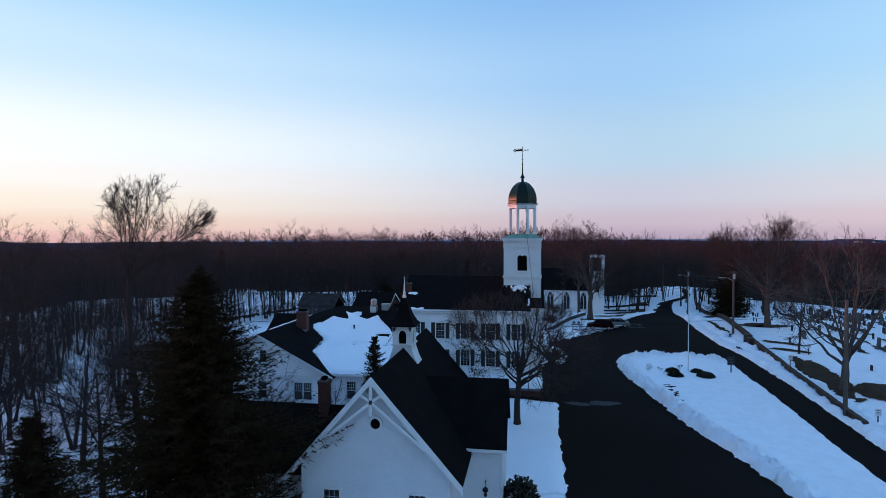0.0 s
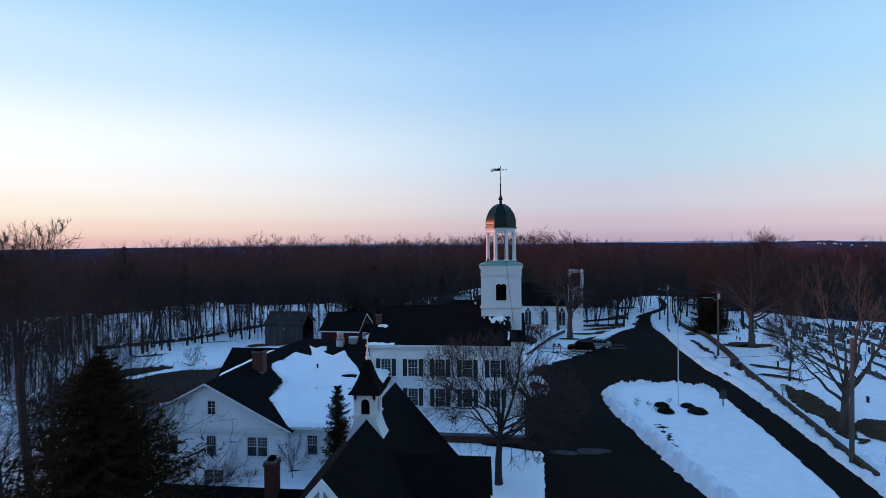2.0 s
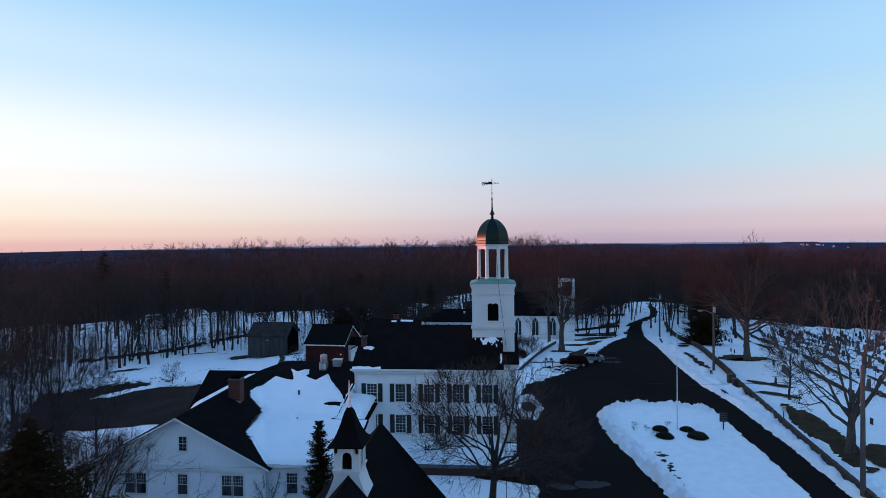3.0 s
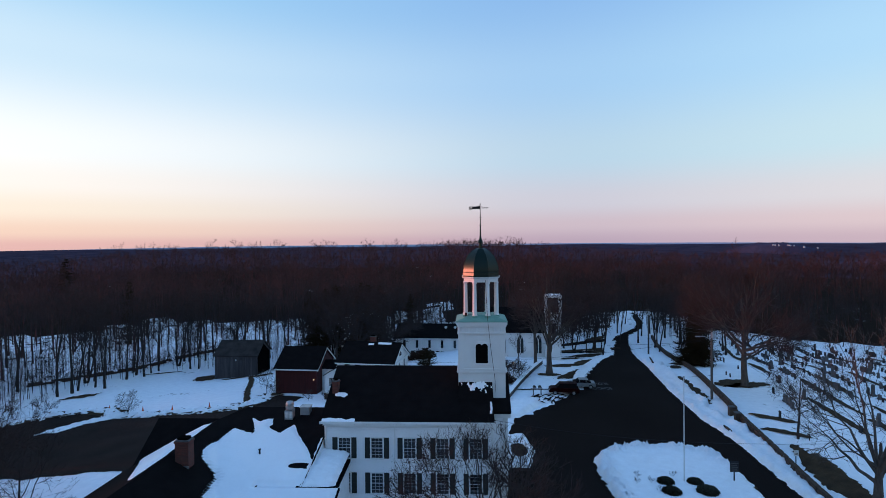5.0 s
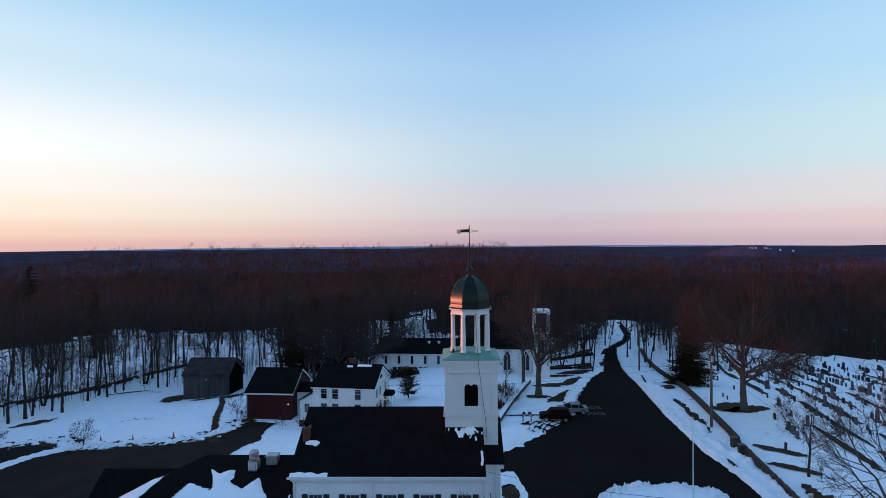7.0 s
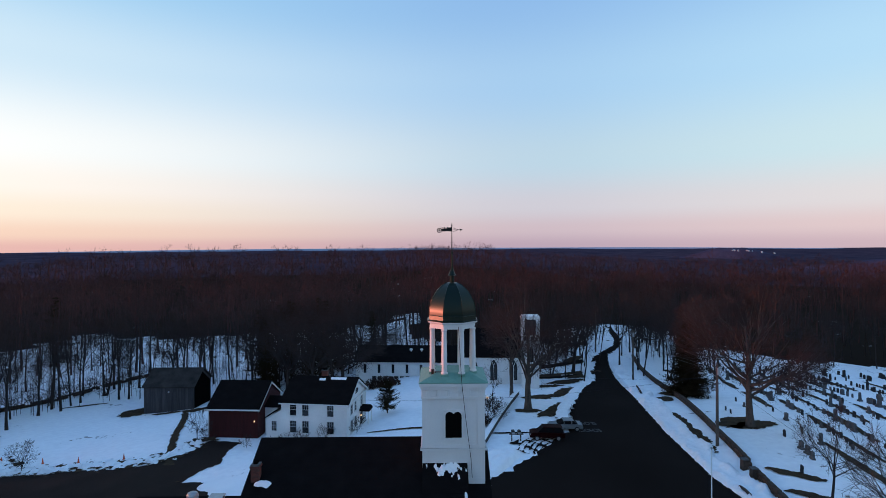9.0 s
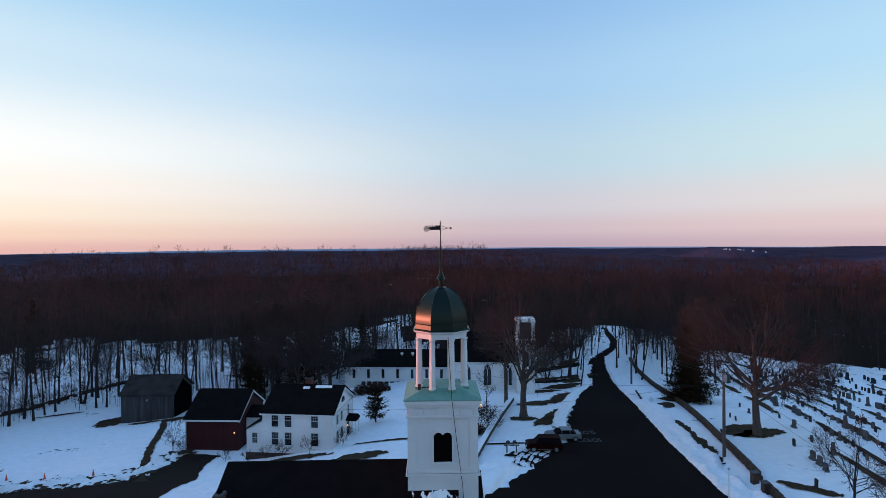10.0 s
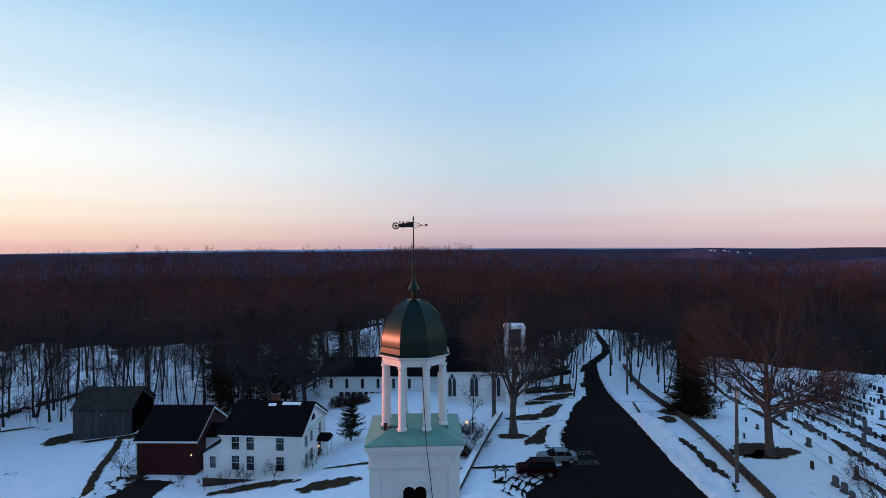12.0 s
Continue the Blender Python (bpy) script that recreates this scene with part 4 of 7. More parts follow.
    def snow_in(x, y):
        d = field(x, y)
        if x < -18.2 and y < 54.2:
            k = 0.14 + 0.3 * (1 - sstep(48, 50, y))
            d += k * saw(y - 0.15 * x, 0.3) - 0.5 * k
        gap = math.hypot((x + 14.1) / 0.85, (y - 49.55) / 0.36) - 1
        line = abs(y - 47.42) - 0.06 if x > -16.6 else 1
        return min(d, gap, line) + 0.05 * nz(x, y, 2.3)
    s = sheet("roof_snow", snow_in, -22.0, -10.7, 41.5, 56, 0.1, SNOW, 0.02, lambda x, y, m: 0.15 * sstep(0, 0.4, m) + 0.02 * nz(x, y, 1.5) * sstep(0, 0.5, m), base=low_roof)
    tagged(s, "ragged sheet of snow lying on the low roof", "roof snow")

    def west_in(x, y):
        curve = lerp_line([(-29.0, 55.2), (-27.0, 51.6), (-25.0, 47.8), (-23.6, 45.2), (-22.7, 44.2)], x)
        return min(y - curve, GX - 0.35 - x - 0.25 * nz(y, 0, 0.7), x + 28.8, 55.2 - y, (GZ + 0.516 * (x - GX)) - (5.5 - 0.7 * (57 - y)) + 0.1) + 0.08 * nz(x, y, 1.5)
    s = sheet("roof_snow", west_in, -29.2, -22.3, 43, 55.6, 0.16, SNOW, 0.02, lambda x, y, m: 0.2 * sstep(0, 0.6, m), base=low_roof)
    tagged(s, "smooth strip of snow on the shaded roof slope", "roof snow")
    s = sheet("roof_snow", lambda x, y: min(x + 13.5 - 0.2 * nz(y, 0, 1.1), -11.35 - x, y - 47.46, 52.86 - y) + 0.06 * nz(x, y, 2.2), -14.2, -11.2, 47.3, 53.0, 0.1, BANK, 0.02,
              lambda x, y, m: sstep(0, 0.35, m) * (0.25 + 0.18 * rough(x, y)), base=lambda x, y: max(3.6 + 0.082 * (y - 49.2), low_roof(x, y) if x < -13.35 else 4.02 + 0.10 * (y - 47.4) - 0.12 * (x + 13.35)))
    tagged(s, "lumpy drift of snow in the roof valley by the hall", "roof snow")


low_house()


# ---- the hall with the bell tower ----
def hall():
    t = thing("hall", "two storey white clapboard hall with black shutters and dark roof", "hall", (-7, 58, 0))
    x0, x1, yf, yb, yr, ze, zr = -13.2, -0.62, 52.9, 63.1, 58.0, 7.02, 9.78
    bm = B()
    gable_wall(bm, yf, yb, yr, ze - 0.05, zr - 0.25, -0.5, "x", x0, x1)
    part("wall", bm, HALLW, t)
    k = (zr - ze) / (yr - yf)
    roof_x(t, x0 - 0.3, x1 + 0.12, yr, zr, yf - 0.42, zr - (yr - yf + 0.42) * k, yb + 0.42, zr - (yb - yr + 0.42) * k, th=0.16)
    for nm, c in (("gutter", (x0 - 0.32, x1 + 0.14, yf - 0.50, yf - 0.425, 6.66, 6.82)), ("cornice", (x0 - 0.1, x1, yf - 0.40, yf - 0.004, 6.52, 6.64)), ("frieze", (x0 - 0.06, x1, yf - 0.09, yf - 0.004, 6.28, 6.517)),
                  ("corner_board", (x0 - 0.05, x0 + 0.14, yf - 0.04, yf - 0.003, -0.3, 6.277)), ("corner_board", (x1 - 0.14, x1 + 0.03, yf - 0.04, yf - 0.003, -0.3, 6.277))):
        bm = B()
        box(bm, *c)
        part(nm, bm, TRIM, t)
    bm = B()
    tube(bm, [(-7.95, yf - 0.46, 6.72), (-7.95, yf - 0.08, 6.47), (-7.95, yf - 0.08, 0.2)], 0.045)
    part("downpipe", bm, TRIM, t)
    bm = B()
    tube(bm, [(x0 + 0.05, yf - 0.46, 6.72), (x0 + 0.05, yf - 0.1, 6.47), (x0 + 0.05, yf - 0.1, 3.2), (x0 - 0.6, yf - 0.3, 2.6)], 0.045)
    part("downpipe", bm, TRIM, t)
    for i in range(5):
        x = -11.75 + 2.46 * i
        for z in (4.72, 2.08):
            window(t, x, z, 0.84, 1.48, yf, grid=(3, 3), shutters=True)
    chimney(t, -12.95, 55.3, 0.46, 0.5, 7.0, 9.2)
    s = sheet("roof_snow", lambda x, y: (1 - math.hypot((x + 12.45) / 0.5, (y - 54.95) / 0.22)) * 0.3 + 0.12 * nz(x, y, 3), -13.4, -11.4, 54.4, 55.8, 0.08, SNOW, 0.02, lambda x, y, m: 0.5 * m, base=lambda x, y: zr - abs(y - yr) * k)
    tagged(s, "small drift of snow by the hall chimney", "roof snow")
    s = sheet("roof_snow", lambda x, y: min(x + 13.4, -10.9 - x, y - 52.5, 52.78 - y - 0.16 * nz(x, 0, 1.6)), -13.6, -10.6, 52.4, 53.3, 0.06, SNOW, 0.01, lambda x, y, m: 0.12 * m, base=lambda x, y: zr - abs(y - yr) * k)
    tagged(s, "thin line of snow along the hall eave", "roof snow")
    bm = B()
    prism(bm, [(55.585, 9.02), (55.585, 8.2), (54.3, 7.6), (54.3, 7.79)], "x", -3.2, -0.54)
    part("tower_apron", bm, ROOF, t, "dark shingled apron at the tower foot")
    s = sheet("roof_snow", lambda x, y: min(0.62 - math.hypot((x + 1.65) / 1.7, (y - 55.3) / 0.5), 3.2 + x + 0.2) * 0.35 + 0.30 * nz(x, y, 3.2) + 0.22 * nz(x, y, 7.0) - 0.08, -3.6, -0.5, 53.8, 55.6, 0.06, BANK, 0.02, lambda x, y, m: 0.6 * m, base=lambda x, y: max(zr - abs(y - yr) * k, 9.02 - (55.585 - y) * 0.957))
    tagged(s, "broken lumps of snow below the tower", "roof snow")
    s = sheet("roof_snow", lambda x, y: min(0.08 - abs(x + 0.72), y - 53.3, 55.0 - y) + 0.14 * nz(x, y, 3), -1.0, -0.5, 53.0, 55.3, 0.06, BANK, 0.02, lambda x, y, m: 0.5 * m, base=lambda x, y: zr - abs(y - yr) * k)
    tagged(s, "strip of snow along the roof verge", "roof snow")
    # portico end
    pr, pk = 9.05, 0.53
    bm = B()
    gable_wall(bm, 54.75, 61.25, yr, pr - 0.2 - 3.25 * pk, pr - 0.2, -0.4, "x", x1 + 0.002, 0.52)
    part("wall", bm, HALLW, t)
    roof_x(t, x1 + 0.125, 0.85, yr, pr, 54.3, pr - 3.7 * pk, 61.7, pr - 3.7 * pk, th=0.2, name="portico_roof")
    bm = B()
    box(bm, x1, 0.8, 54.45, 54.745, 6.55, 6.85)
    box(bm, 0.2, 0.6, 54.66, 54.745, -0.3, 6.55)
    part("pilaster", bm, TRIM, t)

    # bell tower, a part of the hall with its own pieces
    cx, cy, h = -1.35, 57.45, 1.86
    bm = B()
    box(bm, cx - h, cx + h, cy - h, cy + h, 6.5, 9.76)
    tw = part("bell_tower", bm, TOWERW, t, "square white bell tower with pilasters and cornice")
    bm = B()
    for q in (0.05, 0.11):
        box(bm, cx - h - q, cx + h + q, cy - h - q, cy + h + q, 9.90 - q, 9.90)
    part("string_course", bm, TOWERW, tw)
    bm = B()
    box(bm, cx - h + 0.03, cx + h - 0.03, cy - h + 0.06, cy + h - 0.06, 9.9, 13.42)
    part("belfry_wall", bm, TOWERW, tw)
    for a in (-1, 1):
        for b in (-1, 1):
            bm = B()
            box(bm, cx + a * (h - 0.22) - 0.22, cx + a * (h - 0.22) + 0.22, cy + b * (h - 0.22) - 0.22, cy + b * (h - 0.22) + 0.22, 9.9, 12.84)
            part("corner_pilaster", bm, TOWERW, tw)
    bm = B()
    box(bm, cx - h + 0.4, cx + h - 0.4, cy - h - 0.004, cy + h + 0.004, 9.9, 10.08)
    part("plinth", bm, TOWERW, tw)
    for nm, z0, z1, q in (("architrave", 12.84, 12.95, 0.06), ("frieze", 12.95, 13.36, 0.0), ("moulding", 13.36, 13.46, 0.05), ("moulding", 13.46, 13.58, 0.10), ("cornice", 13.58, 13.77, 0.16)):
        bm = B()
        box(bm, cx - h - q, cx + h + q, cy - h - q, cy + h + q, z0, z1)
        part(nm, bm, TOWERW, tw)
    for i in range(6):
        u = -1.62 + i * 0.648
        ribs = [(-0.1, 0), (-0.1, 0.035), (-0.06, 0.035), (-0.045, 0.012), (-0.03, 0.035), (0.03, 0.035), (0.045, 0.012), (0.06, 0.035), (0.1, 0.035), (0.1, 0)]
        for face in ("south", "west", "east"):
            bm = B()
            prism(bm, [(cx + u + a, cy - h - 0.002 - d) if face == "south" else (cx - h - 0.002 - d, cy + u + a) if face == "west" else (cx + h + 0.002 + d, cy + u + a) for a, d in ribs], "z", 13.0, 13.34)
            part("triglyph", bm, TOWERW, tw)
    for f in (-1, 1):  # belfry openings with a double-scalloped head
        y = cy + f * (h - 0.06)
        a, b = sorted((y + f * 0.01, y + f * 0.02))
        prof = [(-0.48, 10.5), (0.48, 10.5), (0.48, 11.85), (0.40, 12.0), (0.24, 12.06), (0.10, 12.02), (0, 11.92), (-0.10, 12.02), (-0.24, 12.06), (-0.40, 12.0), (-0.48, 11.85)]
        bm = B()
        prism(bm, [(cx + u, z) for u, z in prof], "y", a, b)
        op = part("belfry_opening", bm, DARK, tw, "dark belfry opening")
        bm = B()
        a, b = sorted((y + f * 0.003, y + f * 0.075))
        for s in (-1, 1):
            box(bm, cx + s * 0.545 - 0.06, cx + s * 0.545 + 0.06, a, b, 10.42, 11.9)
            prism(bm, [(cx + s * u, z) for u, z in ((0.485, 11.85), (0.605, 11.88), (0.56, 12.1), (0.3, 12.2), (0, 12.2), (0, 11.93), (0.10, 12.025), (0.24, 12.065), (0.40, 12.005))], "y", a, b)
        box(bm, cx - 0.66, cx + 0.66, a - 0.03, b + 0.03, 10.36, 10.45)
        part("surround", bm, TOWERW, op)
    bm = B()
    v = [bm.verts.new((cx + a * r, cy + b * r, z)) for r, z in ((h + 0.19, 13.77), (h + 0.19, 13.82), (1.0, 14.2)) for a, b in ((-1, -1), (1, -1), (1, 1), (-1, 1))]
    for q in (0, 4):
        for i in range(4):
            j = (i + 1) % 4
            bm.faces.new((v[q + i], v[q + j], v[q + 4 + j], v[q + 4 + i]))
    bm.faces.new(v[8:12])
    bm.faces.new(v[3::-1])
    part("copper_deck", bm, PATINA, tw, "pale green copper deck under the columns")
    oc = math.pi / 8
    for i in range(8):
        a = oc + i * math.pi / 4
        px, py = cx + 1.36 * math.cos(a), cy + 1.36 * math.sin(a)
        bm = B()
        lathe(bm, [(0.21, 14.18), (0.21, 14.26), (0.17, 14.30), (0.165, 14.9), (0.145, 16.6), (0.135, 16.72), (0.18, 16.78), (0.18, 16.86)], px, py, 14)
        col = part("column", bm, TOWERW, tw, smooth=False)
        bm = B()
        box(bm, px - 0.2, px + 0.2, py - 0.2, py + 0.2, 13.75, 14.18)
        part("column_base", bm, PATINA, col, "green copper sleeve")
    bm = B()
    lathe(bm, [(1.46, 16.86), (1.46, 17.02), (1.50, 17.03), (1.50, 17.14), (1.58, 17.18), (1.66, 17.24), (1.66, 17.29)], cx, cy, 8, oc)
    part("entablature", bm, TOWERW, tw)
    bm = B()
    lathe(bm, [(1.68, 17.29), (1.68, 17.32), (1.56, 17.38), (1.54, 17.62), (1.57, 17.64)] + [(0.2 + 1.35 * math.cos(q * math.pi / 44) ** 1.25, 17.67 + 1.94 * math.sin(q * math.pi / 44)) for q in range(22)] + [(0.2, 19.6)], cx, cy, 8, oc)
    dome = part("dome", bm, COPPER, tw, "eight sided dark green copper dome")
    for p in dome.data.polygons:
        p.use_smooth = p.center.z > 17.68
    for e in dome.data.edges:
        a, b = (dome.data.vertices[i].co for i in e.vertices)
        e.use_edge_sharp = abs(a.z - b.z) > 0.001 or a.z < 17.68
    bm = B()
    for i in range(8):
        a = oc + i * math.pi / 4
        prof = [(0.205 + 1.35 * math.cos(q * math.pi / 22) ** 1.25, 17.67 + 1.945 * math.sin(q * math.pi / 22)) for q in range(11)]
        tube(bm, [(cx + r * math.cos(a), cy + r * math.sin(a), z) for r, z in prof], 0.018, 4)
    part("rib", bm, COPPER, dome)
    bm = B()
    lathe(bm, [(0.14, 19.55), (0.13, 20.0), (0.26, 20.06), (0.22, 20.12), (0.10, 20.36), (0.07, 20.6), (0.05, 21.4), (0.08, 21.44), (0.08, 21.5), (0.035, 21.55), (0.028, 22.4), (0.02, 23.1), (0.045, 23.14), (0.03, 23.2), (0.008, 23.32)], cx, cy, 10)
    part("spire", bm, COPPER, tw, "slender copper spire")
    # weather vane
    bm = B()
    vy0, vy1, z = cy - 0.012, cy + 0.012, 22.9
    box(bm, cx - 0.10, cx + 0.62, vy0, vy1, z - 0.014, z + 0.014)
    prism(bm, [(cx + 0.50, z - 0.07), (cx + 0.68, z), (cx + 0.50, z + 0.07), (cx + 0.54, z)], "y", vy0, vy1)
    beam(bm, (cx + 0.05, cy, z + 0.13), (cx + 0.42, cy, z), 0.02, 0.02)
    beam(bm, (cx + 0.05, cy, z - 0.13), (cx + 0.42, cy, z), 0.02, 0.02)
    prism(bm, [(cx - 0.02, z - 0.10), (cx - 0.02, z + 0.17), (cx - 0.12, z + 0.14), (cx - 0.30, z + 0.09), (cx - 0.52, z + 0.08), (cx - 0.64, z + 0.05), (cx - 0.66, z - 0.04), (cx - 0.54, z - 0.11), (cx - 0.3, z - 0.09), (cx - 0.14, z - 0.10)], "y", vy0, vy1)
    part("weather_vane", bm, IRON, tw, "dark iron weather vane with wheel and arrow")
    bm = B()
    n = 20
    for r0, r1 in ((0.11, 0.16),):
        a = [[bm.verts.new((cx - 0.78 + r * math.cos(2 * math.pi * q / n), y, z - 0.03 + r * math.sin(2 * math.pi * q / n))) for q in range(n)] for r, y in ((r0, vy0), (r1, vy0), (r1, vy1), (r0, vy1))]
        for u, w in zip(a, a[1:] + a[:1]):
            for q in range(n):
                bm.faces.new((u[q], u[(q + 1) % n], w[(q + 1) % n], w[q]))
    star = [(cx - 0.78 + (0.11 if q % 2 == 0 else 0.045) * math.sin(math.pi * q / 5), z - 0.03 + (0.11 if q % 2 == 0 else 0.045) * math.cos(math.pi * q / 5)) for q in range(10)]
    prism(bm, star, "y", vy0 - 0.002, vy1 + 0.002)
    part("vane_wheel", bm, IRON, tw, "iron wheel with a star")
    bm = B()
    for u in (-0.6, -0.45, -0.28, -0.18):
        prism(bm, [(cx + u - 0.03, z + 0.08), (cx + u + 0.03, z + 0.08), (cx + u + 0.035, z + 0.15), (cx + u, z + 0.19), (cx + u - 0.035, z + 0.15)], "y", vy0, vy1)
        part("vane_figure", bm, IRON, tw)
        bm = B()
    for zz in (21.95, 22.1):
        for k in range(4):
            beam(bm, (cx, cy, zz), (cx + 0.14 * math.cos(k * math.pi / 2 + 0.3), cy + 0.14 * math.sin(k * math.pi / 2 + 0.3), zz), 0.015, 0.015)
        part("direction_arms", bm, IRON, tw)
        bm = B()
    tube(bm, [(-1.02, 55.9, 17.05), (-0.95, 55.55, 15.5), (-0.86, 55.42, 13.8), (-0.62, 55.5, 11.6), (-0.33, 55.52, 9.3), (-0.28, 55.2, 8.3)], 0.016, 5)
    part("lightning_cable", bm, IRON, tw, "thin black lightning cable")
    bm = B()
    box(bm, cx - 1.32, cx - 1.16, cy - 1.05, cy - 0.9, 14.0, 14.4)
    box(bm, cx - 1.1, cx - 0.3, cy - 0.95, cy - 0.85, 14.15, 14.23)
    part("loudspeaker", bm, REDW, tw, "small brown horn on the deck")


hall()


# ---- farm buildings ----
def farmhouse():
    t = thing("farmhouse", "old white clapboard farmhouse with dark gable roof", "house", (-17.2, 88.6, -1.4))
    t.rotation_euler = (0, 0, radians(-8))
    x0, x1, yf, yb, yr = -21.3, -13.1, 88.6, 96.6, 92.6
    bm = B()
    gable_wall(bm, yf, yb, yr, 3.15, 5.25, -2.6, "x", x0, x1)
    part("wall", bm, OLDW, t)
    roof_x(t, x0 - 0.2, x1 + 0.3, yr, 5.5, yf - 0.3, 3.2, yb + 0.3, 3.2, th=0.15)
    bm = B()
    box(bm, x0 - 0.2, x1 + 0.3, yf - 0.36, yf - 0.305, 3.02, 3.16)
    for a, b in ((yf - 0.3, 3.0), (yb + 0.3, 3.0)):
        prism(bm, [(a, b), (yr, 5.28), (yr, 5.05), (a, b - 0.2)], "x", x1 + 0.2, x1 + 0.29)
    box(bm, x1 + 0.003, x1 + 0.2, yf - 0.3, yb + 0.3, 2.78, 2.98)
    for y in (yf, yb):
        box(bm, x1 - 0.13, x1 + 0.03, y - 0.03, y + 0.1, -1.6, 2.78)
    tube(bm, [(x1 - 0.1, yf - 0.1, 3.0), (x1 - 0.1, yf - 0.1, -1.4)], 0.045)
    part("trim", bm, TRIM, t)
    for x in (-19.8, -18.25, -15.15):
        for z in (2.35, 0.3):
            window(t, x, z, 0.78, 1.42, yf, grid=(3, 2), plain_foot=True)
    for y in (90.3, 91.9, 94.6):
        for z in (2.2, 0.1):
            if not (z < 1 and y > 94):
                window(t, y, z, 0.74, 1.38, x1, "+x", grid=(3, 2))
    bm = B()
    prism(bm, [(92.0, 3.55), (93.2, 3.55), (93.1, 3.95), (92.6, 4.2), (92.1, 3.95)], "x", x1 + 0.003, x1 + 0.03)
    part("fan_light", bm, GLASS, t, "half round attic window")
    for x0_, x1_, y_, z_ in ((-17.75, -16.95, 92.05, 5.17), (-16.3, -14.3, 92.25, 5.29)):
        bm = B()
        prism(bm, [(y_ - 0.22, z_ - 0.12), (y_ - 0.12, z_ + 0.03), (y_ + 0.12, z_ + 0.16), (y_ + 0.2, z_ + 0.11)], "x", x0_, x1_)
        part("roof_snow", bm, SNOW, t, "scrap of old snow on the roof")
    # porch hood over the side door
    bm = B()
    prism(bm, [(93.6, 1.0), (94.5, 1.55), (95.4, 1.0), (95.4, 0.85), (93.6, 0.85)], "x", x1 + 0.003, x1 + 1.3)
    porch = part("porch_hood", bm, ROOF, t)
    for y in (93.75, 95.25):
        bm = B()
        box(bm, x1 + 1.08, x1 + 1.2, y - 0.06, y + 0.06, -1.8, 0.85)
        part("porch_post", bm, TRIM, porch)
    bm = B()
    box(bm, x1 + 0.003, x1 + 0.05, 94.05, 94.95, -1.5, 0.55)
    part("door", bm, SHUT, t, "dark panelled side door")
    bm = B()
    lathe(bm, [(0.03, 0.25), (0.07, 0.3), (0.07, 0.42), (0.03, 0.47)], x1 + 0.25, 93.6, 8)
    part("porch_lamp", bm, BULB, t, "small lit porch lamp")
    chimney(t, -17.3, 92.9, 0.75, 0.65, 4.6, 6.25)
    # lean-to
    bm = B()
    prism(bm, [(-23.2, -2.6), (x0, -2.6), (x0, 2.3), (-23.2, 1.15)], "y", yf, 93.2)
    part("lean_to", bm, OLDW, t, "lower lean-to wing")
    bm = B()
    prism(bm, [(-23.4, 1.15), (x0, 2.42), (x0, 2.55), (-23.4, 1.28)], "y", yf - 0.2, 93.4)
    part("lean_to_roof", bm, ROOF, t)
    window(t, -22.2, 0.3, 0.62, 1.15, yf, grid=(3, 3))
    bm = B()
    box(bm, x0 - 2.0, x1 + 0.02, yf - 0.05, yf - 0.003, -2.4, -1.35)
    part("foundation", bm, WALLST, t)


farmhouse()


def barn(name, label, x0, x1, yf, yb, z0, ze, zr, wall, roof, cat="barn", turn=-4):
    t = thing(name, label, cat, ((x0 + x1) / 2, yf, z0))
    t.rotation_euler = (0, 0, radians(turn))
    yr = (yf + yb) / 2
    bm = B()
    gable_wall(bm, yf, yb, yr, ze - 0.1, zr - 0.2, z0 - 1.2, "x", x0, x1)
    part("wall", bm, wall, t)
    roof_x(t, x0 - 0.25, x1 + 0.35, yr, zr, yf - 0.3, ze, yb + 0.3, ze, roof, th=0.14)
    return t


rb = barn("red_barn", "dark red wooden barn with white trim and black roof", -31.7, -25.3, 93.0, 101.0, -2.1, 1.35, 4.0, REDB, ROOF)
bm = B()
for a, b in ((92.7, 1.2), (101.3, 1.2)):
    prism(bm, [(a, b), (97, 3.84), (97, 3.64), (a, b - 0.2)], "x", -25.05, -24.955)
box(bm, -32.0, -24.95, 92.62, 92.695, 1.12, 1.3)
box(bm, -31.78, -31.64, 92.93, 92.997, -2.2, 1.1)
part("trim", bm, TRIM, rb)
bm = B()
box(bm, -29.6, -27.2, 92.95, 92.997, -2.1, 0.4)
box(bm, -28.44, -28.36, 92.93, 92.95, -2.1, 0.4)
part("barn_door", bm, REDB, rb, "closed red board doors")
bm = B()
box(bm, -25.297, -25.25, 95.6, 97.6, -2.1, 0.5)
part("side_door", bm, SHUT, rb)
bm = B()
lathe(bm, [(0.04, -0.35), (0.07, -0.3), (0.07, -0.2), (0.03, -0.16)], -25.7, 92.9, 8)
part("barn_lamp", bm, BULB, rb, "tiny lit lamp on the barn wall")
# small link shed between barn and house
lk = barn("link_shed", "small white shed joining barn and farmhouse", -25.2, -23.3, 95.2, 98.6, -2.0, 1.0, 1.9, OLDW, ROOF, "shed")

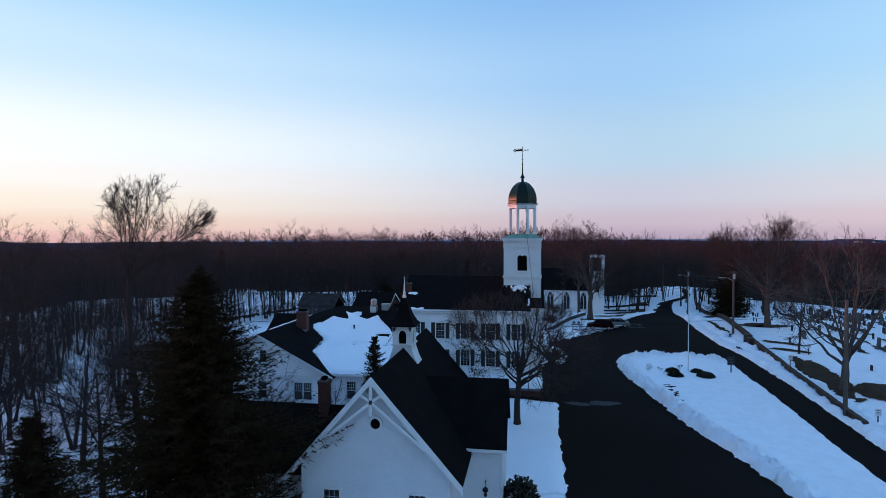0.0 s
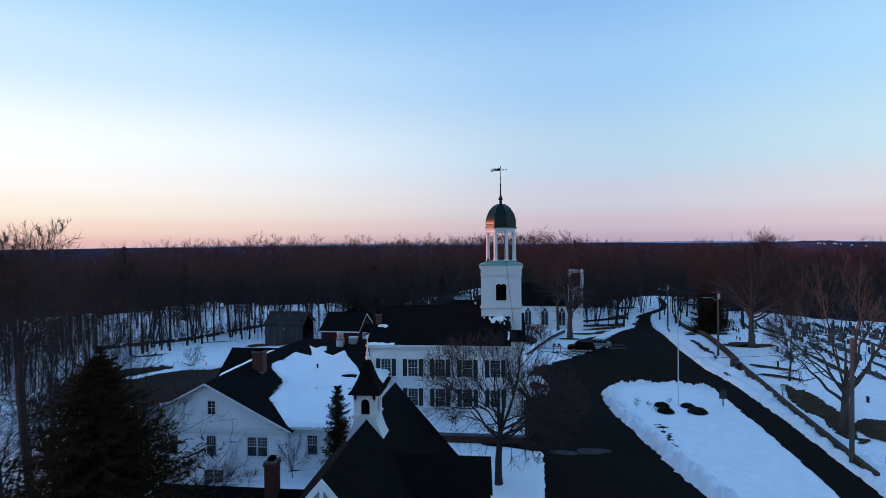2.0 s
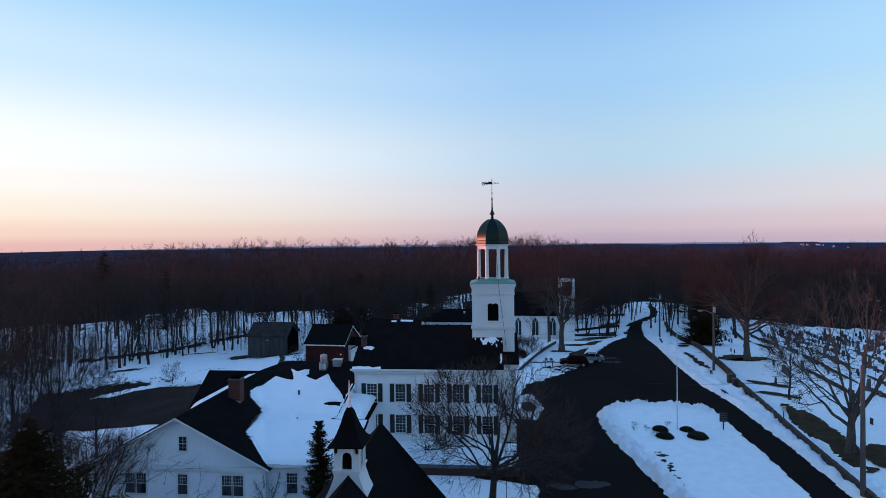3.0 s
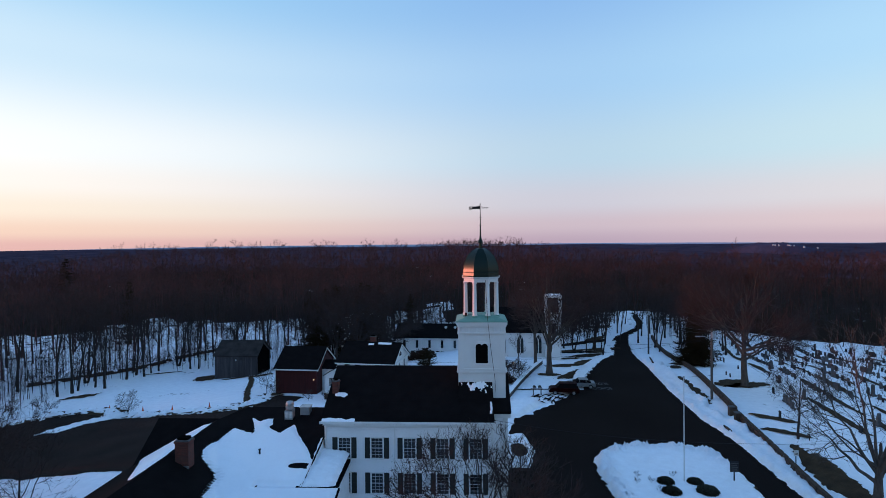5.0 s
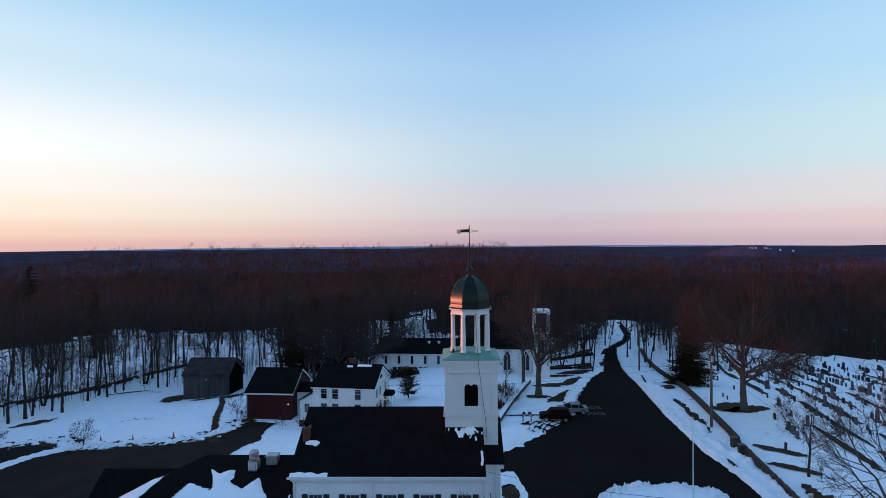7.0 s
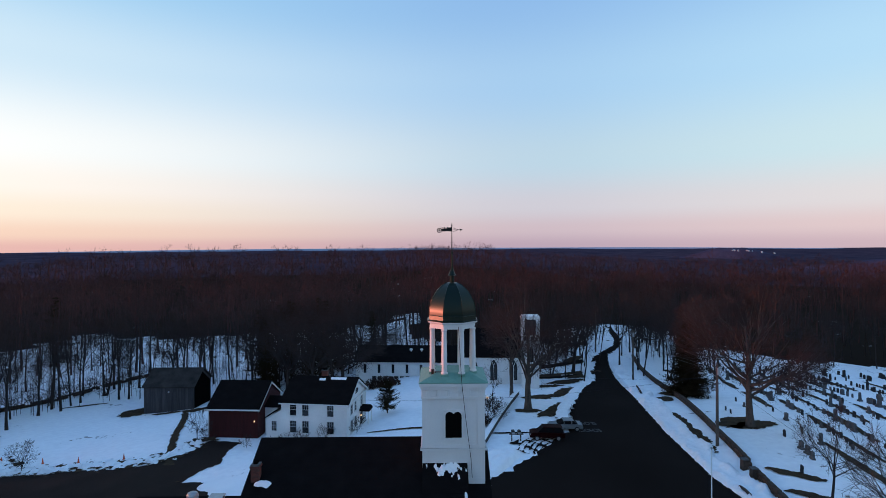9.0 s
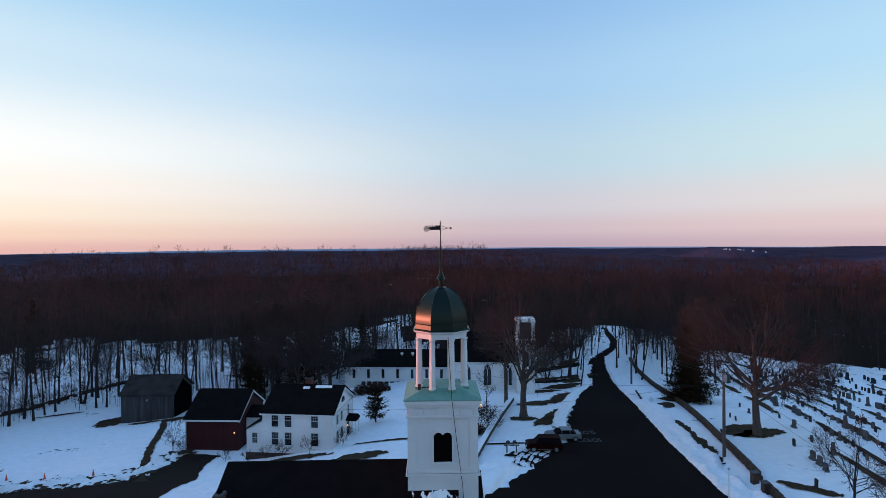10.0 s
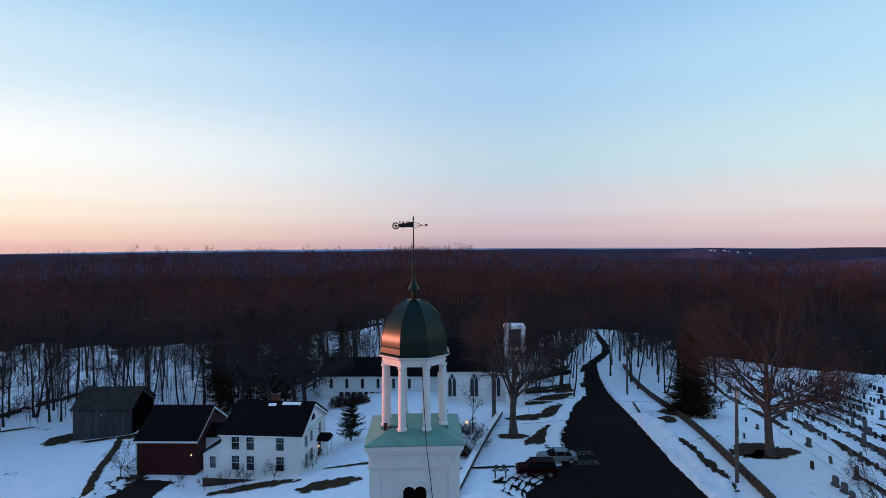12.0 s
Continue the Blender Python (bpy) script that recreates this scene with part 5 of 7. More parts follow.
gb = barn("grey_barn", "weathered grey board barn with brown shingle roof", -50.3, -42.3, 112.5, 119.3, -4.8, -0.8, 1.6, GREYB, ROOFB, turn=0)
bm = B()
box(bm, -47.4, -45.0, 112.44, 112.497, -4.9, -1.7)
box(bm, -46.23, -46.17, 112.42, 112.44, -4.9, -1.7)
part("barn_door", bm, GREYB, gb)
bm = B()
lathe(bm, [(0.05, -1.75), (0.16, -1.65), (0.16, -1.55), (0.05, -1.45)], -46.2, 112.3, 8)
part("wall_lamp", bm, METAL, gb)
bm = B()
prism(bm, [(112.9, -5.0), (118.9, -5.0), (118.9, -1.1), (115.9, 0.9), (112.9, -1.1)], "x", -42.297, -42.25)
part("open_bay", bm, DARK, gb, "dark open bay in the gable end")
for k in range(9):
    bm = B()
    box(bm, -50.2 + 0.9 * k - 0.02, -50.2 + 0.9 * k + 0.02, 112.475, 112.498, -5.0, -0.95)
    part("batten", bm, GREYB, gb)


# ---- church beyond the lawn ----
def church():
    t = thing("church", "white clapboard church with pointed windows and square tower", "church", (6, 116, -2))
    t.rotation_euler = (0, 0, radians(-4))
    bm = B()
    gable_wall(bm, 116.0, 125.0, 120.5, 3.1, 7.0, -3.2, "x", 1.5, 12.9)
    part("nave", bm, OLDW, t)
    roof_x(t, 1.2, 13.1, 120.5, 7.3, 115.6, 3.1, 125.4, 3.1, ROOF, name="nave_roof")
    for x in (3.7, 7.05, 10.4):
        bm = B()
        prof = [(x - 0.6, -0.9), (x + 0.6, -0.9), (x + 0.6, 1.5), (x + 0.42, 2.1), (x, 2.6), (x - 0.42, 2.1), (x - 0.6, 1.5)]
        prism(bm, prof, "y", 115.97, 115.998)
        wn_ = part("pointed_window", bm, GLASS, t, "tall pointed church window")
        bm = B()
        for s in (-1, 1):
            box(bm, x + s * 0.64 - 0.05, x + s * 0.64 + 0.05, 115.93, 115.997, -0.95, 1.52)
            beam(bm, (x + s * 0.63, 115.95, 1.5), (x + s * 0.44, 115.95, 2.14), 0.1, 0.08)
            beam(bm, (x + s * 0.44, 115.95, 2.12), (x, 115.95, 2.66), 0.1, 0.08)
            beam(bm, (x, 115.955, 1.5), (x + s * 0.3, 115.955, 2.2), 0.07, 0.02)
        box(bm, x - 0.05, x + 0.05, 115.94, 115.969, -0.9, 1.6)
        part("frame", bm, TRIM, wn_)
    bm = B()
    box(bm, 11.6, 14.3, 112.2, 115.1, -3.2, 7.0)
    tw = part("church_tower", bm, OLDW, t, "square white tower with open belfry")
    for nm, c in (("cornice", (11.45, 14.45, 112.05, 115.25, 7.003, 7.25)), ("cornice", (11.45, 14.45, 112.05, 115.25, 9.903, 10.15)), ("parapet", (11.55, 14.35, 112.1, 115.2, 10.153, 10.4))):
        bm = B()
        box(bm, *c)
        part(nm, bm, OLDW, tw)
    for a in (11.75, 14.15):
        for b in (112.35, 114.95):
            bm = B()
            box(bm, a - 0.22, a + 0.22, b - 0.22, b + 0.22, 7.253, 9.9)
            part("belfry_post", bm, OLDW, tw)
    bm = B()
    box(bm, 12.1, 13.8, 112.6, 114.7, 7.26, 9.88)
    part("belfry_louvre", bm, GREYB, tw)
    bm = B()
    box(bm, 12.55, 13.35, 112.15, 112.198, 3.0, 5.2)
    part("tower_window", bm, GLASS, tw)
    # long parish wing
    bm = B()
    gable_wall(bm, 124.0, 132.0, 128.0, 0.45, 2.6, -4.4, "x", -18.4, 6.0)
    part("parish_wing", bm, OLDW, t)
    roof_x(t, -18.8, 6.2, 128.0, 2.75, 123.5, 0.5, 132.5, 0.5, ROOF, name="wing_roof")
    for i in range(9):
        x = -16.7 + i * 2.63
        bm = B()
        box(bm, x - 0.24, x + 0.24, 123.95, 123.997, -1.75, -0.15)
        part("slit_window", bm, GLASS, t)
    for i in range(16):
        x = -15.0 + i * 1.05
        bm = B()
        box(bm, x - 0.36, x + 0.36, 123.95, 123.997, -3.0, -2.35)
        part("basement_window", bm, GLASS, t)
    for x in (-12.5, -8.4, -4.4, -0.4):
        bm = B()
        box(bm, x - 0.05, x + 0.05, 123.9, 123.997, -3.4, 0.3)
        part("pilaster_strip", bm, TRIM, t)
    for x in (-8.3, -6.3):
        bm = B()
        lathe(bm, [(0.16, 1.8), (0.16, 2.1), (0.3, 2.14), (0.32, 2.26), (0.2, 2.38), (0.05, 2.43)], x, 126.4, 10)
        part("roof_vent", bm, TRIM, t, "round white roof vent")


church()


# ---- trees ----
class Wood:
    """Collects tapering branch pieces as plain arrays."""

    def __init__(self):
        self.v, self.f = [], []

    def piece(self, p, q, r0, r1, n):
        d = q - p
        L = d.length
        if L < 1e-5:
            return
        d = d / L
        u = d.cross(Vector((0.3, 0.2, 1.0))).normalized()
        w = d.cross(u)
        k = len(self.v)
        if n == 1:
            a = 2.4 * (k % 97)
            u = u * math.cos(a) + w * math.sin(a)
            self.v += [p - u * r0, p + u * r0, q]
            self.f.append((k, k + 1, k + 2))
            return
        if n == 2:
            self.v += [p - u * r0, p + u * r0, q + u * r1, q - u * r1]
            self.f.append((k, k + 1, k + 2, k + 3))
            return
        for c, r in ((p, r0), (q, r1)):
            for i in range(n):
                a = 2 * math.pi * i / n
                self.v.append(c + (u * math.cos(a) + w * math.sin(a)) * r)
        for i in range(n):
            j = (i + 1) % n
            self.f.append((k + i, k + j, k + n + j, k + n + i))


def crown_tree(seed, H, fork, S, low, R, limbs=10, kids=(6, 6, 6), w=0.02, tilt=(-0.3, 0.97), arch=0.1, lead=0.72, start=0.35, sides=(7, 4, 3), lean=0.0, stems=1):
    """Returns (wood, twigs) of a leafless tree whose branches fill a domed crown from low to H, S wide to each side."""
    rg = random.Random(seed)
    wood, tw = Wood(), Wood()
    mid_c, hz = Vector((lean * H * 0.6, 0, (H + low) / 2)), (H - low) / 2

    def rnd(k):
        return Vector((rg.gauss(0, k), rg.gauss(0, k), rg.gauss(0, k)))

    def over(p):
        d = p - mid_c
        return (d.x / S) ** 2 + (d.y / S) ** 2 + (d.z / hz) ** 2

    def fit(o, d, L, edge):
        while L > 0.15 and over(o + d * L) > edge:
            L *= 0.8
        return L

    def shoot(o, d, L, r, lev):
        """A branch with its own shoots; the last level is one tapered twig."""
        if lev == len(kids):
            L = fit(o, d, L, rg.uniform(0.95, 1.2))
            tw.piece(o, o + d * L, w, 0, 1)
            return
        L = fit(o, d, L, rg.uniform(0.82, 1.08))
        m = o + d * L * 0.5 + rnd(0.05 * L)
        d2 = (d + Vector((0, 0, 0.25)) + rnd(0.12)).normalized()
        q = m + d2 * L * 0.5
        put, n = (wood, sides[2]) if lev < 2 else (tw, 2 if sides[2] > 2 else 1)
        if n == 1:
            m = o.lerp(q, 0.5)
            put.piece(o, q, r, 0, 1)
        else:
            put.piece(o, m, r, r * 0.75, n)
            put.piece(m, q, r * 0.75, r * 0.4, n)
        for j in range(kids[lev]):
            f = 0.25 + 0.75 * (j + rg.random()) / kids[lev]
            b = o.lerp(m, f * 2) if f < 0.5 else m.lerp(q, f * 2 - 1)
            out = b - mid_c
            out = Vector((out.x / S, out.y / S, out.z / hz + 0.35)).normalized()
            dd = ((d if f < 0.5 else d2) * 0.65 + out * 0.3 + rnd(0.55)).normalized()
            shoot(b, dd, L * rg.uniform(0.45, 0.75), max(w, r * 0.5), lev + 1)

    for st in range(stems):
        p, d, r = Vector((0, 0, -0.3)), Vector((lean, 0, 1)).normalized(), R * 1.3
        if stems > 1:
            a = 2 * math.pi * st / stems + 0.4
            p = p + Vector((math.cos(a), math.sin(a), 0)) * R * 0.6
            d = Vector((math.cos(a) * 0.22 + lean, math.sin(a) * 0.22, 1)).normalized()
        top, n = H * lead, 7 if sides[0] > 3 else 3
        axis = [(p, r)]
        for i in range(n):
            d = (d + rnd(0.05) + (Vector((0, 0, 0.08)) if stems > 1 else Vector())).normalized()
            q = p + d * ((top + 0.3) / n)
            z = (i + 1) / n * top
            r2 = R * (1 - 0.22 * min(1, z / fork)) * (1 if z <= fork else 1 - 0.75 * (z - fork) / max(0.1, top - fork))
            wood.piece(p, q, r, r2, sides[0])
            p, r = q, r2
            axis.append((p, r))
        for i in range(limbs):
            a = 2.39996 * i + rg.uniform(-0.3, 0.3) + st
            e = math.asin(tilt[0] + (tilt[1] - tilt[0]) * (((i * 0.618) % 1.0) * 0.9 + 0.1 * rg.random()))
            k = rg.uniform(0.62, 0.86)
            tip = mid_c + Vector((S * math.cos(e) * math.cos(a), S * math.cos(e) * math.sin(a), hz * math.sin(e))) * k
            zo = fork + max(0.0, min(top, tip.z) - fork) * rg.uniform(0.1, 0.6)
            g = max(0.0, min(n - 0.01, zo / top * n))
            (pa, ra), (pb, rb_) = axis[int(g)], axis[int(g) + 1]
            o, ro = pa.lerp(pb, g - int(g)), ra + (rb_ - ra) * (g - int(g))
            mid_p = o.lerp(tip, 0.5) + Vector((0, 0, arch * (tip - o).length * rg.uniform(-0.6, 1.0))) + rnd(0.04 * (tip - o).length)
            m = 6 if sides[1] > 2 else 3
            pts = [o * (1 - t) ** 2 + mid_p * 2 * t * (1 - t) + tip * t * t + (rnd(0.015 * S) if 0 < t < 1 else Vector()) for t in (j / m for j in range(m + 1))]
            r0 = ro * rg.uniform(0.42, 0.62)
            for j in range(m):
                wood.piece(pts[j], pts[j + 1], max(w, r0 * (1 - 0.8 * j / m)), max(w, r0 * (1 - 0.8 * (j + 1) / m)), sides[1])
            for j in range(kids[0]):
                f = start + (1 - start) * (j + rg.random()) / kids[0]
                g = min(m - 0.01, f * m)
                b, t = pts[int(g)].lerp(pts[int(g) + 1], g - int(g)), (pts[int(g) + 1] - pts[int(g)]).normalized()
                out = b - mid_c
                out = Vector((out.x / S, out.y / S, out.z / hz + 0.3)).normalized()
                dd = (t * 0.6 + out * 0.35 + rnd(0.5)).normalized()
                shoot(b, dd, S * rg.uniform(0.38, 0.62) * (1.15 - 0.4 * f), max(w, r0 * (1 - 0.8 * f) * 0.6), 1)
            shoot(pts[-1], (pts[-1] - pts[-2]).normalized(), S * 0.3, max(w, r0 * 0.2), 1)
    return wood, tw


def tree_meshes(name, wt, mats=(None, None)):
    out = []
    for w, m, n in zip(wt, (mats[0] or BARK, mats[1] or TWIG), ("trunk", "crown")):
        me = bpy.data.meshes.new(name + "_" + n)
        me.from_pydata(w.v, [], w.f)
        me.materials.append(m)
        me.update()
        out.append(me)
    return out


def plant(name, meshes, x, y, label, turn=0, size=1.0, group="", tall=1.0, cat="tree"):
    t = thing(name, label, cat, (x, y, height(x, y)), group)
    t.rotation_euler = (0, 0, radians(turn))
    t.scale = (size, size, size * tall)
    for me, n in zip(meshes, ("trunk", "crown")):
        o = new(n, me)
        o.parent = t
    return t


# woods: forest trees from a few builds
FOREST = []
for i, (h, f, r, sp, ln) in enumerate(((20, 0.40, 0.19, 3.9, 0.03), (21.5, 0.42, 0.23, 4.4, -0.05), (18, 0.34, 0.25, 5.0, 0.08), (21, 0.40, 0.28, 4.6, 0.02), (19, 0.45, 0.17, 3.5, -0.07), (22.5, 0.38, 0.31, 5.6, 0.04), (20, 0.28, 0.26, 5.2, -0.10), (21, 0.40, 0.23, 4.3, 0.06))):
    FOREST.append(tree_meshes("forest", crown_tree(60 + i, h, h * (f - 0.1), sp, h * (f - 0.18), r * 0.8, 10, (5, 6, 6), 0.0165, (-0.55, 0.97), lean=ln, sides=(6, 3, 2), stems=2 if i == 2 else 1)))


# named trees, each with its own build
plant("maple_tree", tree_meshes("yard", crown_tree(3, 10.6, 2.6, 6.0, 1.6, 0.27, 14, (8, 8, 7), 0.013, (-0.45, 0.97), 0.14, 0.6, 0.3)), -1.5, 40.0, "spreading bare maple on the snowy lawn before the hall", 40)
plant("pollard_tree", tree_meshes("pollard", crown_tree(77, 6.6, 2.6, 2.7, 1.6, 0.34, 11, (6, 6, 5), 0.012, (-0.5, 0.97), -0.05, 0.5, 0.3)), 0.8, 49.6, "stout bare tree by the brick garden wall", 15)
plant("maple_tree", tree_meshes("grave", crown_tree(8, 17.6, 3.2, 9.0, 1.5, 0.45, 18, (10, 9, 9), 0.013, (-0.6, 0.97), -0.05, 0.66, 0.35), (PALEB, None)), 34.0, 86.5, "great spreading bare maple among the gravestones", 10)
plant("maple_tree", tree_meshes("slow", crown_tree(15, 17.8, 2.6, 6.6, 2.2, 0.5, 14, (9, 8, 8), 0.014, (-0.7, 0.97), -0.04, 0.6, 0.35), (PALEB, None)), 9.75, 97.0, "tall bare maple beside the church lawn", 70)
plant("maple_tree", tree_meshes("slow2", crown_tree(16, 15.8, 4.4, 5.2, 4.0, 0.30, 11, (8, 7, 7), 0.014, (-0.6, 0.97), -0.03, 0.6, 0.35), (PALEB, None)), 8.6, 104.5, "bare maple standing close to the church", 20)
plant("sycamore_tree", tree_meshes("east", crown_tree(21, 15.0, 1.7, 6.6, 2.0, 0.40, 13, (6, 6, 6), 0.014, (-0.55, 0.95), -0.16, 0.34, 0.5), (PALEB, PALEB)), 27.0, 53.2, "old pollarded bare tree beside the stone wall", 200)
plant("ash_tree", tree_meshes("west", crown_tree(36, 18.7, 12.9, 2.9, 12.6, 0.19, 11, (8, 8, 7), 0.010, (-0.15, 0.97), -0.1, 0.74, 0.3)), -19.2, 24.9, "tall bare ash rising over the spruces", 120)
oak = tree_meshes("oak", crown_tree(17, 17.0, 4.0, 8.4, 2.6, 0.40, 13, (7, 7, 6), 0.018, (-0.65, 0.97), 0.0, 0.6, 0.35, sides=(7, 4, 2)))
for k, (x, y, s) in enumerate(((-21.0, 121.0, 0.95), (-17.6, 133.5, 0.95), (-29.0, 119.5, 0.8), (-27.0, 137.0, 1.0), (-38.5, 137.0, 0.95), (-33.0, 126.5, 0.85), (-25.5, 131, 1.05), (-18.5, 116.5, 0.95), (-23.5, 114, 0.9), (23.0, 126.0, 0.85), (46.5, 132, 0.8))):
    plant("oak_tree", oak, x, y, "broad bare oak behind the farm and church", 61 * k, s, "oaks round the church")
for k, (x, y) in enumerate(((20.5, 121.5), (17.0, 127.0), (25.0, 134.0), (12.8, 128.0), (31.0, 136.5), (40.5, 127.0), (44.5, 124.0), (46.0, 118.5), (51, 131), (36, 128), (38, 133), (35, 122.5), (39.5, 139), (42.5, 146), (38.2, 119), (43, 133), (40.5, 115), (48, 124), (45, 140), (20, 134), (24, 141), (28.5, 147), (33, 155), (14, 123), (36.5, 162), (30, 160), (49, 152), (34, 150), (36.5, 155.5), (39, 161), (28.5, 141.5), (43.5, 151), (45.5, 158), (40.5, 145.5), (37.5, 142), (26.3, 130.5), (24.5, 126), (22.5, 116.5), (18.5, 124), (33.6, 131.5))):
    plant("woodland_tree", FOREST[(k * 3) % 8], x, y, "tall bare tree beside the far road", 47 * k, 0.70, "woodland trees")
plant("cherry_tree", tree_meshes("small", crown_tree(41, 8.6, 2.2, 3.0, 1.6, 0.12, 11, (6, 6, 5), 0.012, (-0.5, 0.97), -0.1, 0.7, 0.3)), 29.5, 67.0, "slim young bare tree among the graves", 0)
plant("cherry_tree", tree_meshes("small2", crown_tree(42, 7.5, 2.2, 1.5, 2.0, 0.07, 9, (5, 4, 3), 0.012, (-0.5, 0.97), -0.1, 0.75, 0.3)), 5.0, 97.5, "very thin young bare tree on the church lawn", 0)
plant("apple_tree", tree_meshes("lot", crown_tree(44, 3.8, 0.4, 1.9, 0.4, 0.06, 12, (5, 5, 4), 0.010, (-0.3, 0.97), -0.1, 0.5, 0.3)), -50.2, 86.3, "low bare bushy tree on the edge of the lot", 0)
plant("apple_tree", tree_meshes("lot2", crown_tree(45, 4.4, 0.8, 1.9, 0.6, 0.07, 9, (5, 5, 4), 0.011, (-0.3, 0.97), -0.1, 0.6, 0.3)), -32.2, 91.0, "low bare bushy tree beside the lot", 30)
plant("apple_tree", tree_meshes("yard2", crown_tree(46, 3.0, 0.4, 1.4, 0.3, 0.04, 9, (5, 4, 4), 0.008, (-0.3, 0.97), -0.1, 0.5, 0.3)), -15.9, 41.0, "thin bare shrub by the low house wall", 30)
plant("bare_tree", tree_meshes("sweep", crown_tree(55, 10.6, 2.0, 6.6, 0.8, 0.2, 15, (8, 7, 6), 0.009, (-0.5, 0.97), 0.12, 0.6, 0.3)), -20.6, 29.3, "wide bare tree with fine arching branches by the spruce", 30)
near_a = tree_meshes("near_a", crown_tree(51, 9.5, 2.0, 4.8, 0.8, 0.17, 6, (6, 5, 5), 0.015, (-0.5, 0.97), 0.0, 0.6, 0.3, sides=(6, 4, 2), stems=2))
near_b = tree_meshes("near_b", crown_tree(52, 12.5, 3.0, 4.6, 1.6, 0.20, 11, (6, 5, 5), 0.015, (-0.6, 0.97), 0.0, 0.66, 0.3, sides=(6, 4, 2)))
for k, (x, y, sz) in enumerate(((-24.6, 36.5, 0.75), (-26.5, 29.5, 0.9), (-22.5, 15.5, 0.8), (-30.5, 41.5, 0.8), (-27.8, 38.2, 0.95), (-31, 33, 1.0), (-33.5, 24, 0.9), (-29.5, 17, 0.8), (-37, 44, 1.0), (-41, 36, 0.95), (-36, 30, 1.1), (-44, 52, 0.9), (-27.5, 21.5, 0.8), (-31.5, 27, 0.9), (-35, 36.5, 0.9), (-39, 25, 1.0), (-40, 47.5, 0.9), (-44.5, 40, 1.0), (-47, 31, 1.0), (-34, 49, 0.8), (-49.5, 45, 1.0), (-50, 58.5, 0.9), (-55, 52, 1.0), (-33, 12, 0.9), (-26, 9, 0.8))):
    plant("bare_tree", (near_a, near_b)[k % 2], x, y, "tangled bare tree at the edge of the snowy woods", 57 * k, sz, "bare trees west of the houses")


rg = random.Random(5)
spots = []
for _ in range(60000):
    a, r = rg.uniform(-72, 66), rg.uniform(30, 330)
    x, y = r * math.sin(radians(a)), 15 + r * math.cos(radians(a))
    if rg.random() > r / 330:
        continue
    d = clear_d(x, y)
    if d > (-0.5 if x > -20 else 3.5 + 4 * nz(x, y, 0.08)) or (d > -4 and rg.random() > 0.6):
        continue
    keep = 4.2 if y < 62 and x < 0 and d > -60 else 4.6 if d > -45 and x < -20 else 3.0 if d > -40 else 3.9
    if all((x - p) ** 2 + (y - q) ** 2 > keep * keep for p, q, _, _ in spots[-1500:]):
        spots.append((x, y, d, r))
    if len(spots) > 2500:
        break
spots.sort(key=lambda s: s[3])
edge = [s for s in spots if s[2] > -22][:190]
for k, (x, y, d, r) in enumerate(edge):
    plant("woodland_tree", FOREST[rg.randrange(len(FOREST))], x, y, "tall slim bare tree in the snowy woods", rg.uniform(0, 360), rg.uniform(0.66, 0.9) * (0.88 if x > -5 else 1.0) * (1.25 if k % 11 == 0 else 1.0), "woodland trees", rg.uniform(0.9, 1.08))
for k, (x, y, f) in enumerate(((-68.5, 96.5, 3), (-67.9, 99.0, 5), (-68.6, 101.2, 1), (-67.6, 104.1, 0), (-72.0, 108.0, 2), (-69.8, 109.7, 4), (-67.1, 112.0, 6), (-68.3, 116.8, 7), (-65.7, 115.3, 3), (-66.7, 119.3, 0), (-69.6, 126.9, 6), (-65.2, 126.8, 2), (-66.5, 131.7, 5), (-59.4, 124.2, 6), (-62.1, 132.6, 1), (-66.8, 146, 3), (-56.5, 138, 4), (-53, 131, 2), (-48, 128, 0), (-45, 124, 3), (-40, 123, 7), (-36.5, 119, 4), (-38, 128, 5), (-31, 122, 0), (-33.5, 131, 2))):
    plant("woodland_tree", FOREST[f], x, y, "dark bare tree at the edge of the snow field", 97 * k, 0.85 + 0.05 * (k % 4), "woodland trees")
rest = [s for s in spots if s not in edge]


def loose_tree(wt):
    """A tree's wood and twigs as one array of corners and one of triangles."""
    v, f = [], []
    for w in wt:
        k = len(v)
        v += [tuple(p) for p in w.v]
        for q in w.f:
            f.append((q[0] + k, q[1] + k, q[2] + k))
            if len(q) == 4:
                f.append((q[0] + k, q[2] + k, q[3] + k))
    return np.array(v), np.array(f, dtype=np.int32)


def woods(name, sites, builds, material, label, s0, s1):
    V, F, k = [], [], 0
    rr = random.Random(9)
    for x, y in sites:
        v, f = builds[rr.randrange(len(builds))]
        a = rr.uniform(0, 6.283)
        s = s0 + (s1 - s0) * min(1.0, max(0.0, 0.45 + 0.8 * nz(x, y, 0.022, 7.0) + rr.gauss(0, 0.2)))
        if rr.random() < 0.09:
            s = s1 * rr.uniform(1.0, 1.28)
        if x > 40:
            s *= 0.86
        c, si = math.cos(a) * s, math.sin(a) * s
        P = np.empty_like(v)
        P[:, 0], P[:, 1], P[:, 2] = x + v[:, 0] * c - v[:, 1] * si, y + v[:, 0] * si + v[:, 1] * c, height(x, y) + v[:, 2] * s
        V.append(P)
        F.append(f + k)
        k += len(v)
    V, F = np.concatenate(V), np.concatenate(F)
    me = bpy.data.meshes.new(name)
    me.vertices.add(len(V))
    me.vertices.foreach_set("co", V.astype(np.float32).ravel())
    me.loops.add(F.size)
    me.loops.foreach_set("vertex_index", F.ravel())
    me.polygons.add(len(F))
    me.polygons.foreach_set("loop_start", np.arange(0, F.size, 3, dtype=np.int32))
    me.update(calc_edges=True)
    me.materials.append(material)
    return tagged(new(name, me), label, "woods", kind="stuff")


